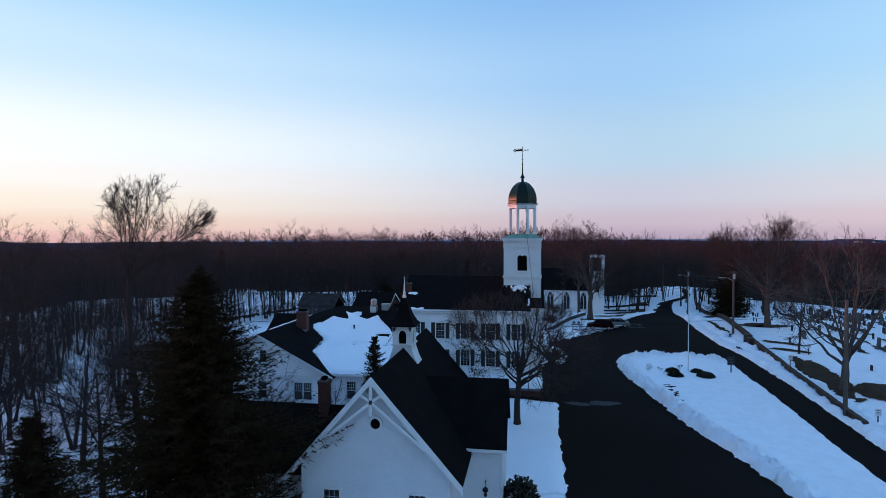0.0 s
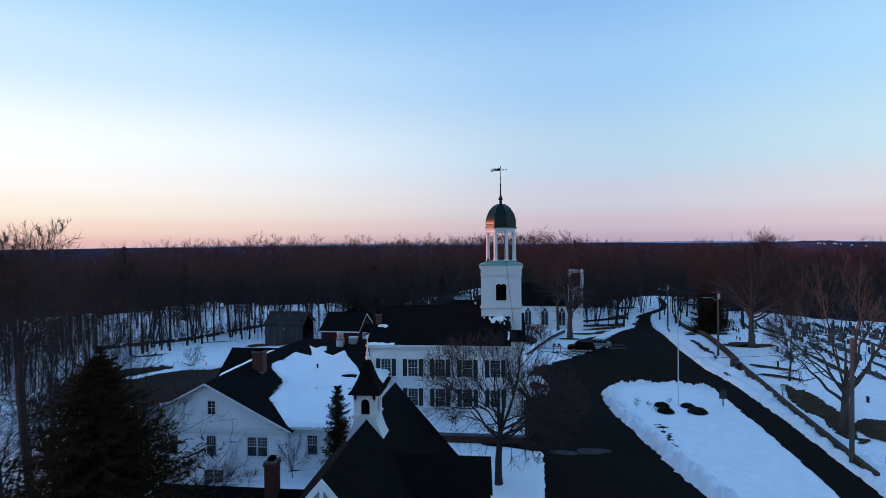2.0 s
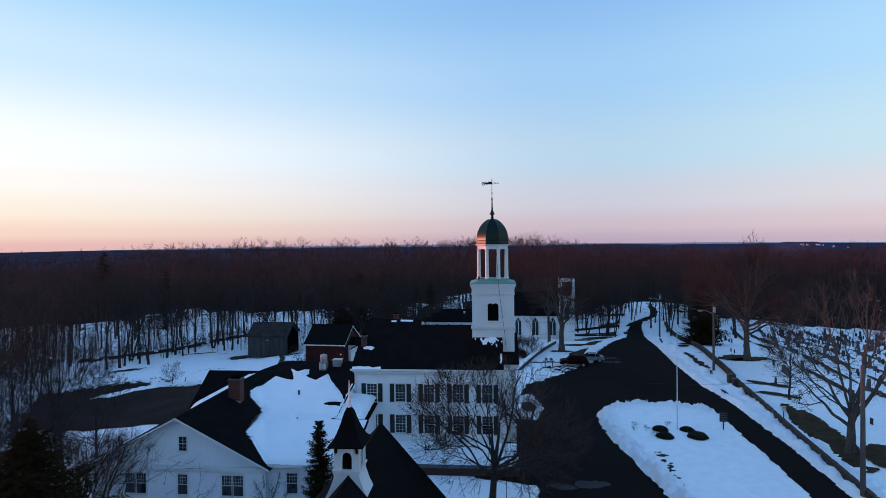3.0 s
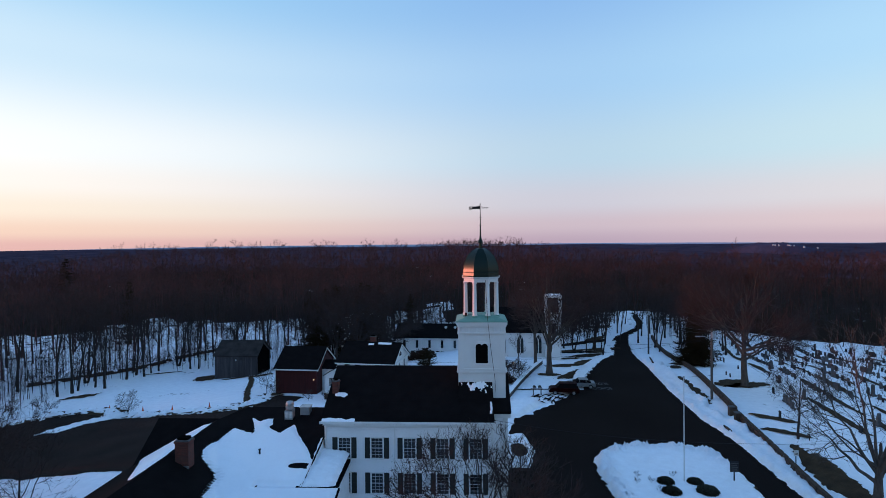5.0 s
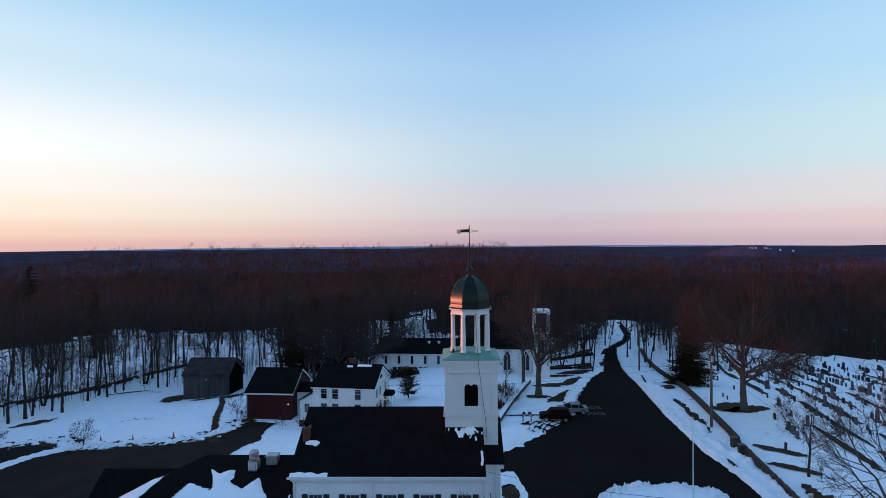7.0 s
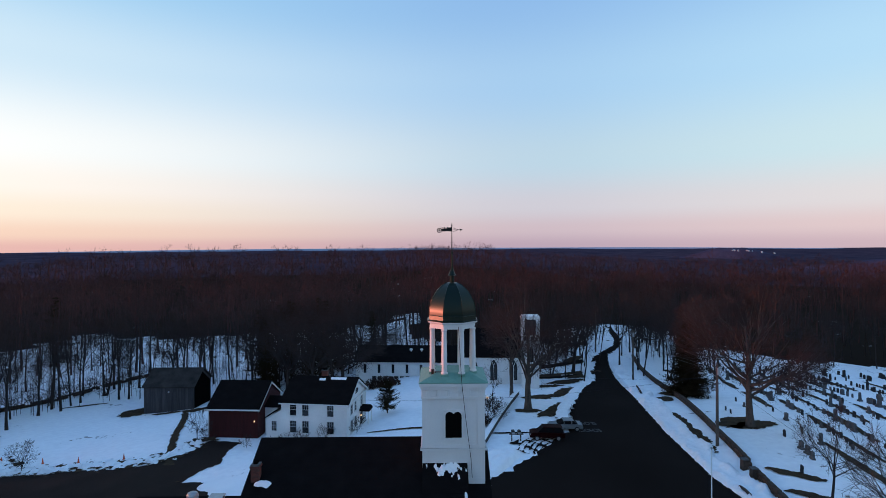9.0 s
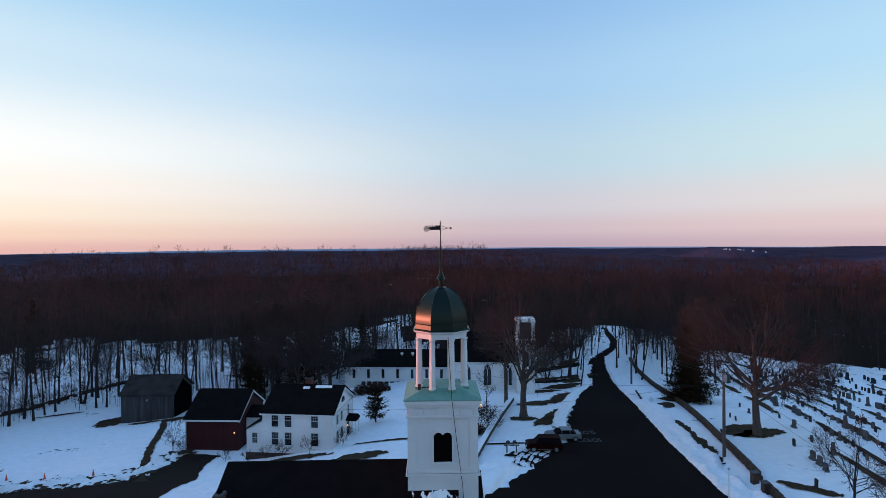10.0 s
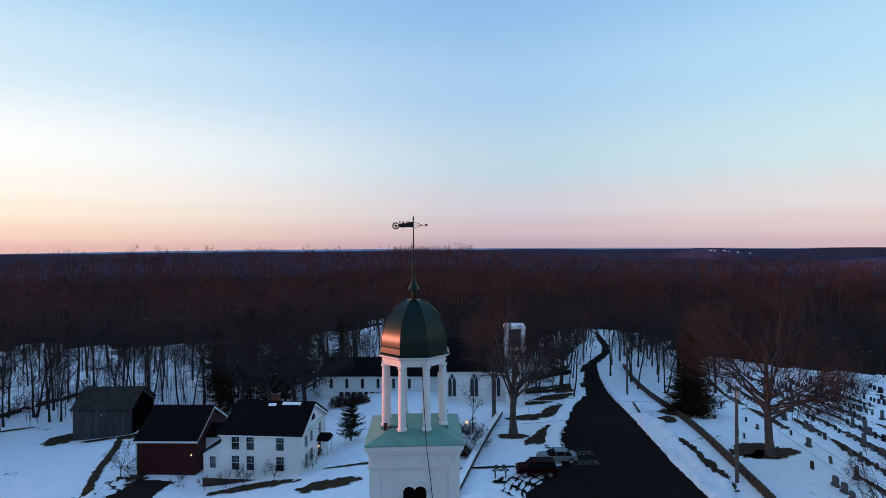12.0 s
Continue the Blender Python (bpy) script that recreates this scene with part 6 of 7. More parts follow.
mid = [loose_tree(crown_tree(100 + i, 17.5 + (i % 4) * 1.2, 7.0 + (i % 3), 4.4 + 0.5 * (i % 4), 5.5, 0.22, 9, (5, 6), 0.030, (-0.4, 0.97), sides=(3, 1, 1))) for i in range(9)]
woods("bare_woods", [(x, y) for x, y, _, r in rest if r < 235], mid, FARTWIG, "dense leafless woods of reddish brown twigs", 0.66, 1.04)
far_sites = []
for _ in range(2500):
    a, r = rg.uniform(-60, 56), 290 + 620 * rg.random() ** 1.6
    far_sites.append((r * math.sin(radians(a)), 15 + r * math.cos(radians(a))))
far_sites += [(x, y) for x, y, _, r in rest if r >= 235]
low = [loose_tree(crown_tree(200 + i, 17, 7, 5.0, 5.0, 0.22, 6, (3, 4), 0.075, (-0.2, 0.97), sides=(3, 1, 1))) for i in range(6)]
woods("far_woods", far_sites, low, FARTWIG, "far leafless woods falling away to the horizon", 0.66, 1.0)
# saplings and brush along the edge of the woods
sap = []
for i in range(6):
    S = Wood()
    r3 = random.Random(300 + i)
    H = r3.uniform(5, 12)
    S.piece(Vector((0, 0, -0.2)), Vector((r3.gauss(0, 0.4), r3.gauss(0, 0.4), H)), 0.05, 0.015, 3)
    for k in range(30):
        z = H * r3.uniform(0.15, 0.95)
        d = Vector((r3.gauss(0, 1), r3.gauss(0, 1), 0.8)).normalized() * r3.uniform(0.6, 2.2)
        S.piece(Vector((0, 0, z)), Vector((0, 0, z)) + d, 0.03, 0, 1)
    sap.append(loose_tree((S,)))
sap_sites = []
for _ in range(9000):
    x, y = rg.uniform(-95, 60), rg.uniform(10, 165)
    if -26 < clear_d(x, y) < -0.5 and (x < 10 or y > 120):
        sap_sites.append((x, y))
woods("saplings", [p for i, p in enumerate(sap_sites[:1900]) if (p[0] > -30 and p[1] > 70) or (p[1] > 70 and i % 2 == 0) or i % 7 == 0 or (p[0] < -58 and 70 < p[1] < 120)], sap, TWIG, "thin saplings and brush at the edge of the woods", 0.6, 1.1)
# western trees, mostly out of view, added to keep low sun off the ground
side_sites = []
for _ in range(760):
    x, y = rg.uniform(-260, -30), rg.uniform(-60, 95)
    if clear_d(x, y) < -1 and (y < 30 or x < -130 - 0.5 * (y - 30)):
        side_sites.append((x, y))
woods("unseen_west_woods", [p for p in side_sites if math.hypot(*p) > 95], low, FARTWIG, "unseen leafless woods on the western slope, blocking the low sun", 0.7, 0.85)
woods("near_west_woods", [p for p in side_sites if math.hypot(*p) <= 95], mid, TWIG, "leafless woods below the cottage", 0.66, 0.84)
# added out of view to darken what the dome reflects from the south
woods("unseen_south_woods", [(rg.uniform(-120, 140), rg.uniform(-110, -42)) for _ in range(420)], low, FARTWIG, "unseen leafless woods behind the camera, blocking the low southern sky", 0.8, 1.1)


def conifer(seed, H, R, tiers, per, droop=0.25, bare=0.08, power=0.85, lump=0.0, spray=1.0):
    """Trunk and needle sprays of a spruce at the origin."""
    rr = random.Random(seed)
    wood, tw = Wood(), Wood()
    p, r = Vector((0, 0, -0.3)), 0.022 * H
    for i in range(8):
        q = Vector((rr.gauss(0, 0.02) * i, rr.gauss(0, 0.02) * i, H * (i + 1) / 8))
        wood.piece(p, q, r, max(0.01, r - 0.022 * H / 8.5), 6)
        p, r = q, max(0.01, r - 0.022 * H / 8.5)
    for t in range(tiers):
        f = bare + (1 - bare) * (t / tiers) ** 0.9
        z = H * f
        L = R * ((1 - f) ** power if power else math.tanh(2.3 * (1 - f))) + 0.12
        for k in range(per if f < 0.8 else per - 2):
            a = rr.uniform(0, 6.283)
            l = L * rr.uniform(0.6, 1.12) * (1 + lump * (nz(math.cos(a) * 1.6 + seed, math.sin(a) * 1.6, 1.0, z * 0.45) + 0.4 * nz(math.cos(a) * 4, math.sin(a) * 4 + seed, 1.0, z * 1.2)))
            d = Vector((math.cos(a), math.sin(a), 0))
            n = 6
            o = Vector((0, 0, z + rr.gauss(0, H * 0.012)))
            pts = [o + d * l * i / n + Vector((0, 0, -droop * l * (i / n) ** 1.2 + 0.26 * l * (i / n) ** 3)) for i in range(n + 1)]
            cross = Vector((-d.y, d.x, 0))
            for i in range(n):
                tw.piece(pts[i], pts[i + 1], 0.016, 0.01, 2)
                w = (l * 0.13 * (1.25 - i / n) + 0.14) * spray
                for s in (-1, 1):
                    for q in range(3):
                        b = pts[i].lerp(pts[i + 1], rr.random())
                        e = b + (cross * s * rr.uniform(0.3, 1.0) + d * rr.uniform(0.2, 1.0) + Vector((0, 0, rr.gauss(-0.1, 0.45)))).normalized() * w * rr.uniform(0.6, 1.7)
                        tw.piece(b, e, 0.075 * w + 0.012, 0, 1)
                        if q == 0:
                            m = b.lerp(e, 0.5)
                            tw.piece(m, m + (cross * s * rr.random() + Vector((0, 0, rr.gauss(-0.5, 0.5))) + d * 0.4).normalized() * w * 0.7, 0.06 * w + 0.01, 0, 1)
    return wood, tw


big = tree_meshes("spruce", conifer(1, 12.7, 5.0, 80, 24, 0.2, power=0, lump=0.6, spray=0.58), (None, NEEDLE))
wood_c = tree_meshes("spruce_wood", conifer(5, 10.0, 3.3, 18, 8), (None, NEEDLE))
mid_c = tree_meshes("spruce_mid", conifer(2, 10.0, 3.9, 46, 14, power=0.72, lump=0.25), (None, NEEDLE))
slim = tree_meshes("spruce_slim", conifer(3, 6.0, 1.5, 30, 10, 0.1, lump=0.7, spray=0.8), (None, NEEDLE))
airy = tree_meshes("spruce_airy", conifer(4, 4.6, 2.4, 9, 9, 0.0, 0.2, power=0.7, spray=1.2), (None, NEEDLE))
plant("spruce_tree", big, -14.4, 21.0, "big dark shaggy spruce beside the cottage", 0)
plant("spruce_tree", mid_c, -19.0, 17.6, "dark spruce at the edge of the western woods", 80, 0.85)
plant("spruce_tree", slim, -12.5, 40.8, "slim dark pointed spruce before the low house", 0, 1.05)
plant("spruce_tree", tree_meshes("spruce_grave", conifer(6, 11.0, 4.1, 58, 18, 0.28, bare=0.03, power=0.75, lump=0.3, spray=0.9), (None, NEEDLE)), 34.3, 103.2, "broad dark spruce by the graveyard wall", 30)
plant("pine_tree", airy, -9.3, 97.5, "small open pine beside the farmhouse", 0)
for k, (x, y, s) in enumerate(((-28, 134, 1.2), (-26.5, 123.5, 0.85), (-24.2, 127.5, 1.1), (-31.5, 120.5, 0.75), (-35.5, 129, 1.2), (-40.5, 140, 1.4), (-27, 144, 1.5), (-35, 143, 1.5), (-34, 124.5, 1.0), (-37, 132, 1.2), (-30, 127, 0.9), (-33, 139, 1.5), (-23.5, 141, 1.5), (-38, 146, 1.4), (-30, 150, 1.5), (-16.5, 140, 1.2), (-92, 152, 1.7), (26.5, 152, 0.9), (48, 158, 1.3))):
    plant("spruce_tree", wood_c, x, y, "dark evergreen among the bare woods", 40 * k, s, "evergreens in the woods")
plant("spruce_tree", wood_c, -150, 205, "tall evergreen standing over the distant woods", 0, 2.2, "evergreens in the woods")


def shrub(seed, R, H, n, leaf=0.10):
    rr = random.Random(seed)
    w, t = Wood(), Wood()
    for i in range(n):
        a, e = rr.uniform(0, 6.283), math.acos(rr.uniform(0.0, 1.0))
        k = rr.uniform(0.75, 1.05)
        p = Vector((R * k * math.sin(e) * math.cos(a), R * k * math.sin(e) * math.sin(a), H * k * math.cos(e) + 0.08))
        if i % 4 == 0:
            w.piece(Vector((0, 0, 0)), p, 0.02, 0.008, 3)
        d = Vector((rr.gauss(0, 1), rr.gauss(0, 1), rr.gauss(0.3, 1))).normalized()
        t.piece(p - d * leaf, p + d * leaf, leaf * 0.5, leaf * 0.35, 2)
        d = Vector((rr.gauss(0, 1), rr.gauss(0, 1), rr.gauss(0.3, 1))).normalized()
        t.piece(p - d * leaf, p + d * leaf, leaf * 0.5, leaf * 0.3, 2)
    return w, t


yew = tree_meshes("yew", shrub(1, 0.85, 0.6, 1500), (None, SHRUB))
loose = tree_meshes("loose", shrub(2, 0.9, 1.2, 500), (None, SHRUB))
for k, (x, y, s) in enumerate(((13.65, 57.8, 0.8), (13.5, 56.0, 0.85), (16.0, 57.8, 0.75), (16.3, 56.1, 0.95))):
    plant("clipped_bush", yew, x, y, "low round clipped dark bush standing in snow", 50 * k, s, "bushes on the snow island", 0.85, "bush").location.z += 0.18
for k, (x, y, s) in enumerate(((-1.1, 28.2, 1.1), (-0.6, 26.6, 0.9), (-1.4, 25.2, 0.9))):
    plant("evergreen_shrub", loose, x, y, "loose dark evergreen shrub beside the cottage wall", 70 * k, s, "shrubs by the cottage", cat="shrub")
bushy = tree_meshes("brush", crown_tree(90, 2.2, 0.2, 1.3, 0.1, 0.03, 10, (4, 4, 3), 0.011, (-0.3, 0.97), -0.1, 0.5, 0.3, sides=(5, 3, 2)))
for k, (x, y, s) in enumerate(((-20.4, 87.9, 0.8), (-18.6, 87.8, 0.9), (-15.6, 87.6, 1.0), (-12.2, 89.2, 1.1), (-25.4, 89.0, 0.8), (-22.5, 88.0, 0.7), (2.6, 92.6, 1.9), (3.4, 90.0, 1.7), (2.2, 90.4, 1.6), (4.6, 90.8, 1.5), (4.9, 93.0, 1.4), (-5.6, 51.2, 0.9), (-18.9, 40.6, 0.6), (-20.5, 40.4, 0.7), (-31, 91, 0.9),
                                   (-62, 86, 1.5), (-63, 78, 1.5), (-59, 70, 1.6), (-56, 65, 1.4), (-52, 60, 1.5), (4.4, 60, 0.8), (2.2, 62.5, 0.6))):
    plant("bare_shrub", bushy, x, y, "twiggy bare shrub standing in the snow", 77 * k, s, "bare shrubs", cat="shrub")
for k in range(34):
    y = 103 + 1.2 * k
    x = lerp_line([(104, -80), (110, -77), (116.9, -74.1), (124.4, -71.4), (132.7, -69.5), (139.5, -66.9), (144, -63.8)], y) + 0.9 * math.sin(k * 2.1)
    plant("bare_shrub", bushy, x, y, "twiggy bare brush along the tumbled wall", 77 * k, 0.8 + 0.3 * (k % 3), "bare shrubs", cat="shrub")
hedge = tree_meshes("hedge", shrub(3, 0.95, 1.0, 420, 0.07), (None, DRYLEAF))
for k, (x, y, s) in enumerate(((-14.0, 118.6, 1.5), (-12.6, 118.9, 1.7), (-11.3, 118.8, 1.6), (-10.2, 119.1, 1.3), (2.6, 92.4, 1.2), (3.3, 90.2, 1.1))):
    plant("brown_hedge", hedge, x, y, "dense brown leafless hedge bush in the snow", 77 * k, s, "brown hedge bushes", cat="bush")
for k, (x, y) in enumerate(((11.6, 58.6), (12.4, 57.6), (11.2, 57.4), (12.6, 56.0), (14.6, 58.8))):
    plant("grass_tuft", bushy, x, y, "dead grass tuft poking through snow", 50 * k, 0.26, "grass tufts", cat="grass").location.z += 0.3


# ---- walls, poles, wires ----
WALL = [(42.5, 23.0), (54.7, 24.7), (63.8, 26.0), (73.6, 27.2)]
WALL2 = [(75.4, 27.6), (79, 28.2), (84, 28.9), (91.2, 30.1), (102, 32.1), (113.5, 34.2), (130, 37.0), (139, 39)]


def stone_wall(name, line, label, rows=2, gaps=0.0):
    """Rows of rough stones; each stone is a piece of the wall."""
    t = thing(name, label, "stone wall", (line[0][1], line[0][0], 0), kind="structure")
    rr = random.Random(3)
    shapes = []
    for i in range(6):
        bm = B()
        box(bm, -0.5, 0.5, -0.5, 0.5, -0.5, 0.5)
        bmesh.ops.bevel(bm, geom=bm.edges[:], offset=0.13, segments=1, affect="EDGES")
        for v in bm.verts:
            v.co += Vector((rr.gauss(0, 0.035), rr.gauss(0, 0.035), rr.gauss(0, 0.03)))
        shapes.append(mesh_from("stone", bm, WALLST))
    y, core = line[0][0], B()
    n = 0
    while y < line[-1][0] and n < 300:
        L = rr.uniform(0.7, 1.25)
        x, x2 = lerp_line(line, y), lerp_line(line, y + L)
        a = math.atan2(L, x2 - x)
        for row in range(rows):
            if rr.random() < gaps:
                continue
            o = new("stone", shapes[rr.randrange(6)])
            xm, ym = (x + x2) / 2, y + L / 2 + (0.3 if row else 0)
            xm = lerp_line(line, ym)
            o.parent = t
            o.location = Vector((xm, ym, height(xm, ym) + 0.17 + row * 0.33)) - t.location
            o.rotation_euler = (0, 0, a + rr.gauss(0, 0.03))
            o.scale = (L * rr.uniform(0.95, 1.05), 0.5 - 0.06 * row, 0.36)
            n += 1
        y += L
    return t


stone_wall("stone_wall_south", WALL, "low brown field stone wall along the graveyard")
stone_wall("stone_wall_north", WALL2, "long low brown field stone wall by the road")
stone_wall("stone_wall_west", [(104, -80), (110, -77), (116.9, -74.1), (124.4, -71.4), (132.7, -69.5), (139.5, -66.9), (144, -63.8)], "tumbled dark stone wall at the edge of the woods", 2, 0.15)
for x, y in ((26.75, 73.3), (27.0, 75.3)):
    t = thing("stone_pier", "square stone gate pier beside the graveyard wall", "pier", (x, y, height(x, y)), "gate piers")
    bm = B()
    box(bm, x - 0.27, x + 0.27, y - 0.27, y + 0.27, height(x, y) - 0.2, height(x, y) + 0.95)
    part("shaft", bm, WALLST, t)
    bm = B()
    box(bm, x - 0.31, x + 0.31, y - 0.31, y + 0.31, height(x, y) + 0.95, height(x, y) + 1.04)
    part("cap", bm, STONE, t)


def pole(x, y, top, label, lamp=False, cross=True):
    z = height(x, y)
    t = thing("utility_pole", label, "utility pole", (x, y, z), "utility poles")
    bm = B()
    tube(bm, [(x, y, z - 0.3), (x, y, z + (top - z) / 2), (x, y, top)], [0.17, 0.15, 0.12], 8)
    part("post", bm, WOODP, t)
    if cross:
        bm = B()
        box(bm, x - 0.12, x + 0.12, y - 0.42, y - 0.16, top - 1.15, top - 0.45)
        part("transformer", bm, METAL, t, "grey pole transformer")
        bm = B()
        for s in (-0.35, 0.0, 0.35):
            lathe(bm, [(0.03, top - 0.25), (0.05, top - 0.15), (0.05, top - 0.08), (0.02, top - 0.02)], x + s, y, 6)
        box(bm, x - 0.5, x + 0.5, y - 0.05, y + 0.05, top - 0.32, top - 0.22)
        part("crossarm", bm, WOODP, t)
    if lamp:
        bm = B()
        tube(bm, [(x, y, top - 1.4), (x - 0.8, y, top - 1.0), (x - 1.5, y, top - 0.95)], 0.03, 5)
        box(bm, x - 1.95, x - 1.45, y - 0.12, y + 0.12, top - 1.05, top - 0.93)
        part("lamp_arm", bm, METAL, t)


pole(23.15, 45.6, 9.0, "bare wooden pole beside the stone wall", cross=False)
pole(27.4, 81.2, 9.2, "wooden utility pole with a grey transformer", True)
pole(31.3, 117.5, 7.2, "wooden utility pole beside the far road", True)
pole(33.0, 146.0, 7.0, "distant wooden utility pole by the road", cross=False)


def wire(a, b, sag, r=0.012):
    a, b = Vector(a), Vector(b)
    bm = B()
    tube(bm, [a.lerp(b, i / 12) - Vector((0, 0, sag * 4 * (i / 12) * (1 - i / 12))) for i in range(13)], r, 4)
    o = part("overhead_wire", bm, IRON)
    tagged(o, "thin black overhead wire sagging between poles", "wire", "overhead wires")


wire((27.1, 81.2, 9.0), (31.1, 117.5, 7.0), 0.9)
wire((27.7, 81.2, 8.6), (31.6, 117.5, 6.6), 1.1)
wire((23.15, 45.6, 8.9), (27.4, 81.2, 8.9), 0.8)
wire((23.15, 45.6, 8.4), (27.4, 81.2, 8.1), 1.0)
wire((27.4, 81.2, 8.0), (-13.1, 92.0, 2.6), 1.0)
wire((27.4, 81.2, 7.7), (1.0, 110.0, 3.0), 0.9)
wire((23.15, 45.6, 8.2), (-0.6, 54.4, 6.4), 0.8)


# ---- flagpole, signs, small street things ----
t = thing("flagpole", "tall thin white flagpole standing on the snow island", "flagpole", (15.2, 58.0, 0))
bm = B()
tube(bm, [(15.2, 58.0, 0), (15.2, 58.0, 4), (15.2, 58.0, 8.8)], [0.055, 0.045, 0.03], 8)
part("pole", bm, TRIM, t)
bm = B()
lathe(bm, [(0.02, 8.78), (0.07, 8.84), (0.07, 8.9), (0.02, 8.96)], 15.2, 58.0, 8)
part("ball", bm, METAL, t)

t = thing("notice_board", "grey notice board on a dark post beside the lane", "sign", (19.3, 58.2, 0))
bm = B()
box(bm, 19.26, 19.34, 58.16, 58.24, 0, 1.2)
part("post", bm, IRON, t)
bm = B()
box(bm, 18.95, 19.65, 58.13, 58.19, 1.05, 1.95)
part("board", bm, SLATE, t)
bm = B()
for k in range(5):
    box(bm, 19.0, 19.6 - 0.1 * (k % 2), 58.115, 58.13, 1.75 - k * 0.16, 1.81 - k * 0.16)
part("lettering", bm, STONE, t)


def small_sign(x, y, label):
    z = height(x, y)
    t = thing("road_sign", label, "sign", (x, y, z), "small signs")
    bm = B()
    box(bm, x - 0.03, x + 0.03, y - 0.03, y + 0.03, z, z + 1.1)
    part("post", bm, IRON, t)
    bm = B()
    box(bm, x - 0.2, x + 0.2, y - 0.06, y - 0.031, z + 0.75, z + 1.25)
    sg = part("plate", bm, TRIM, t)
    bm = B()
    for k in range(3):
        box(bm, x - 0.14, x + 0.14, y - 0.068, y - 0.06, z + 1.1 - 0.12 * k, z + 1.14 - 0.12 * k)
    part("lettering", bm, IRON, sg)


small_sign(24.6, 44.2, "small white sign on a thin post by the wall")
small_sign(26.4, 62.0, "small dark sign on a thin post by the wall")
small_sign(30.2, 66.4, "small marker on a thin stake in the snow")

t = thing("mailbox_stand", "pair of mailboxes on a dark wooden stand", "mailbox", (6.4, 84.4, 0))
bm = B()
for x in (5.9, 6.9):
    box(bm, x - 0.06, x + 0.06, 84.34, 84.46, height(6, 84), 0.75)
box(bm, 5.6, 7.2, 84.3, 84.5, 0.7, 0.8)
part("stand", bm, WOODP, t)
for x, m in ((6.05, IRON), (6.75, IRON)):
    bm = B()
    prism(bm, [(x - 0.2, 0.8), (x + 0.2, 0.8), (x + 0.2, 1.05), (x + 0.12, 1.17), (x - 0.12, 1.17), (x - 0.2, 1.05)], "y", 84.1, 84.7)
    mb = part("mailbox", bm, m, t)
    bm = B()
    box(bm, x - 0.19, x + 0.19, 84.085, 84.098, 0.82, 1.04)
    part("door", bm, METAL, mb)

t = thing("lamp_post", "small lit lamp post by the church path", "lamp", (4.2, 96.0, height(4.2, 96)))
z = height(4.2, 96)
bm = B()
tube(bm, [(4.2, 96, z), (4.2, 96, z + 1.6)], 0.05, 6)
part("post", bm, TRIM, t)
bm = B()
lathe(bm, [(0.08, z + 1.6), (0.14, z + 1.68), (0.14, z + 1.9), (0.05, z + 2.0)], 4.2, 96, 8)
part("lantern", bm, BULB, t, "small glowing lantern")

# first is a fallen post; the second log stands in for dark dirt
for x, y, x2, y2 in ((27.6, 103.6, 28.5, 108.0), (24.4, 69.8, 24.5, 71.6)):
    bm = B()
    z = height(x, y) + 0.42
    tube(bm, [(x, y, z), ((x + x2) / 2, (y + y2) / 2, z + 0.03), (x2, y2, z - 0.05)], [0.15, 0.14, 0.12], 7)
    o = part("fallen_post", bm, WALLST)
    tagged(o, "dark log shape lying on the snow bank", "post", "fallen posts")
# low wall on the church lawn
t = thing("lawn_wall", "low grey wall capped with snow beside the church lawn", "wall", (5.5, 95, 0), kind="structure")
p0, p1 = Vector((1.7, 80.0)), Vector((9.9, 107.0))
for i in range(12):
    c, e = p0.lerp(p1, i / 12), p0.lerp(p1, (i + 1) / 12 - 0.001)
    zc, ze = height(c.x, c.y), height(e.x, e.y)
    bm = B()
    beam(bm, (c.x, c.y, zc + 0.2), (e.x, e.y, ze + 0.2), 0.75, 0.3)
    part("wall_length", bm, GREYB, t)
    bm = B()
    beam(bm, (c.x - 0.12, c.y, zc + 0.64), (e.x - 0.12, e.y, ze + 0.64), 0.12, 0.62)
    part("snow_cap", bm, SNOW, t)

# red brick garden wall before the hall
t = thing("garden_wall", "low red brick garden wall before the hall", "wall", (-4, 48, 0), kind="structure")
bm = B()
box(bm, -9.5, 0.4, 47.6, 48.0, -0.3, 0.55)
part("wall", bm, REDW, t)
bm = B()
box(bm, -9.6, 0.5, 47.53, 48.07, 0.55, 0.63)
part("coping", bm, STONE, t)


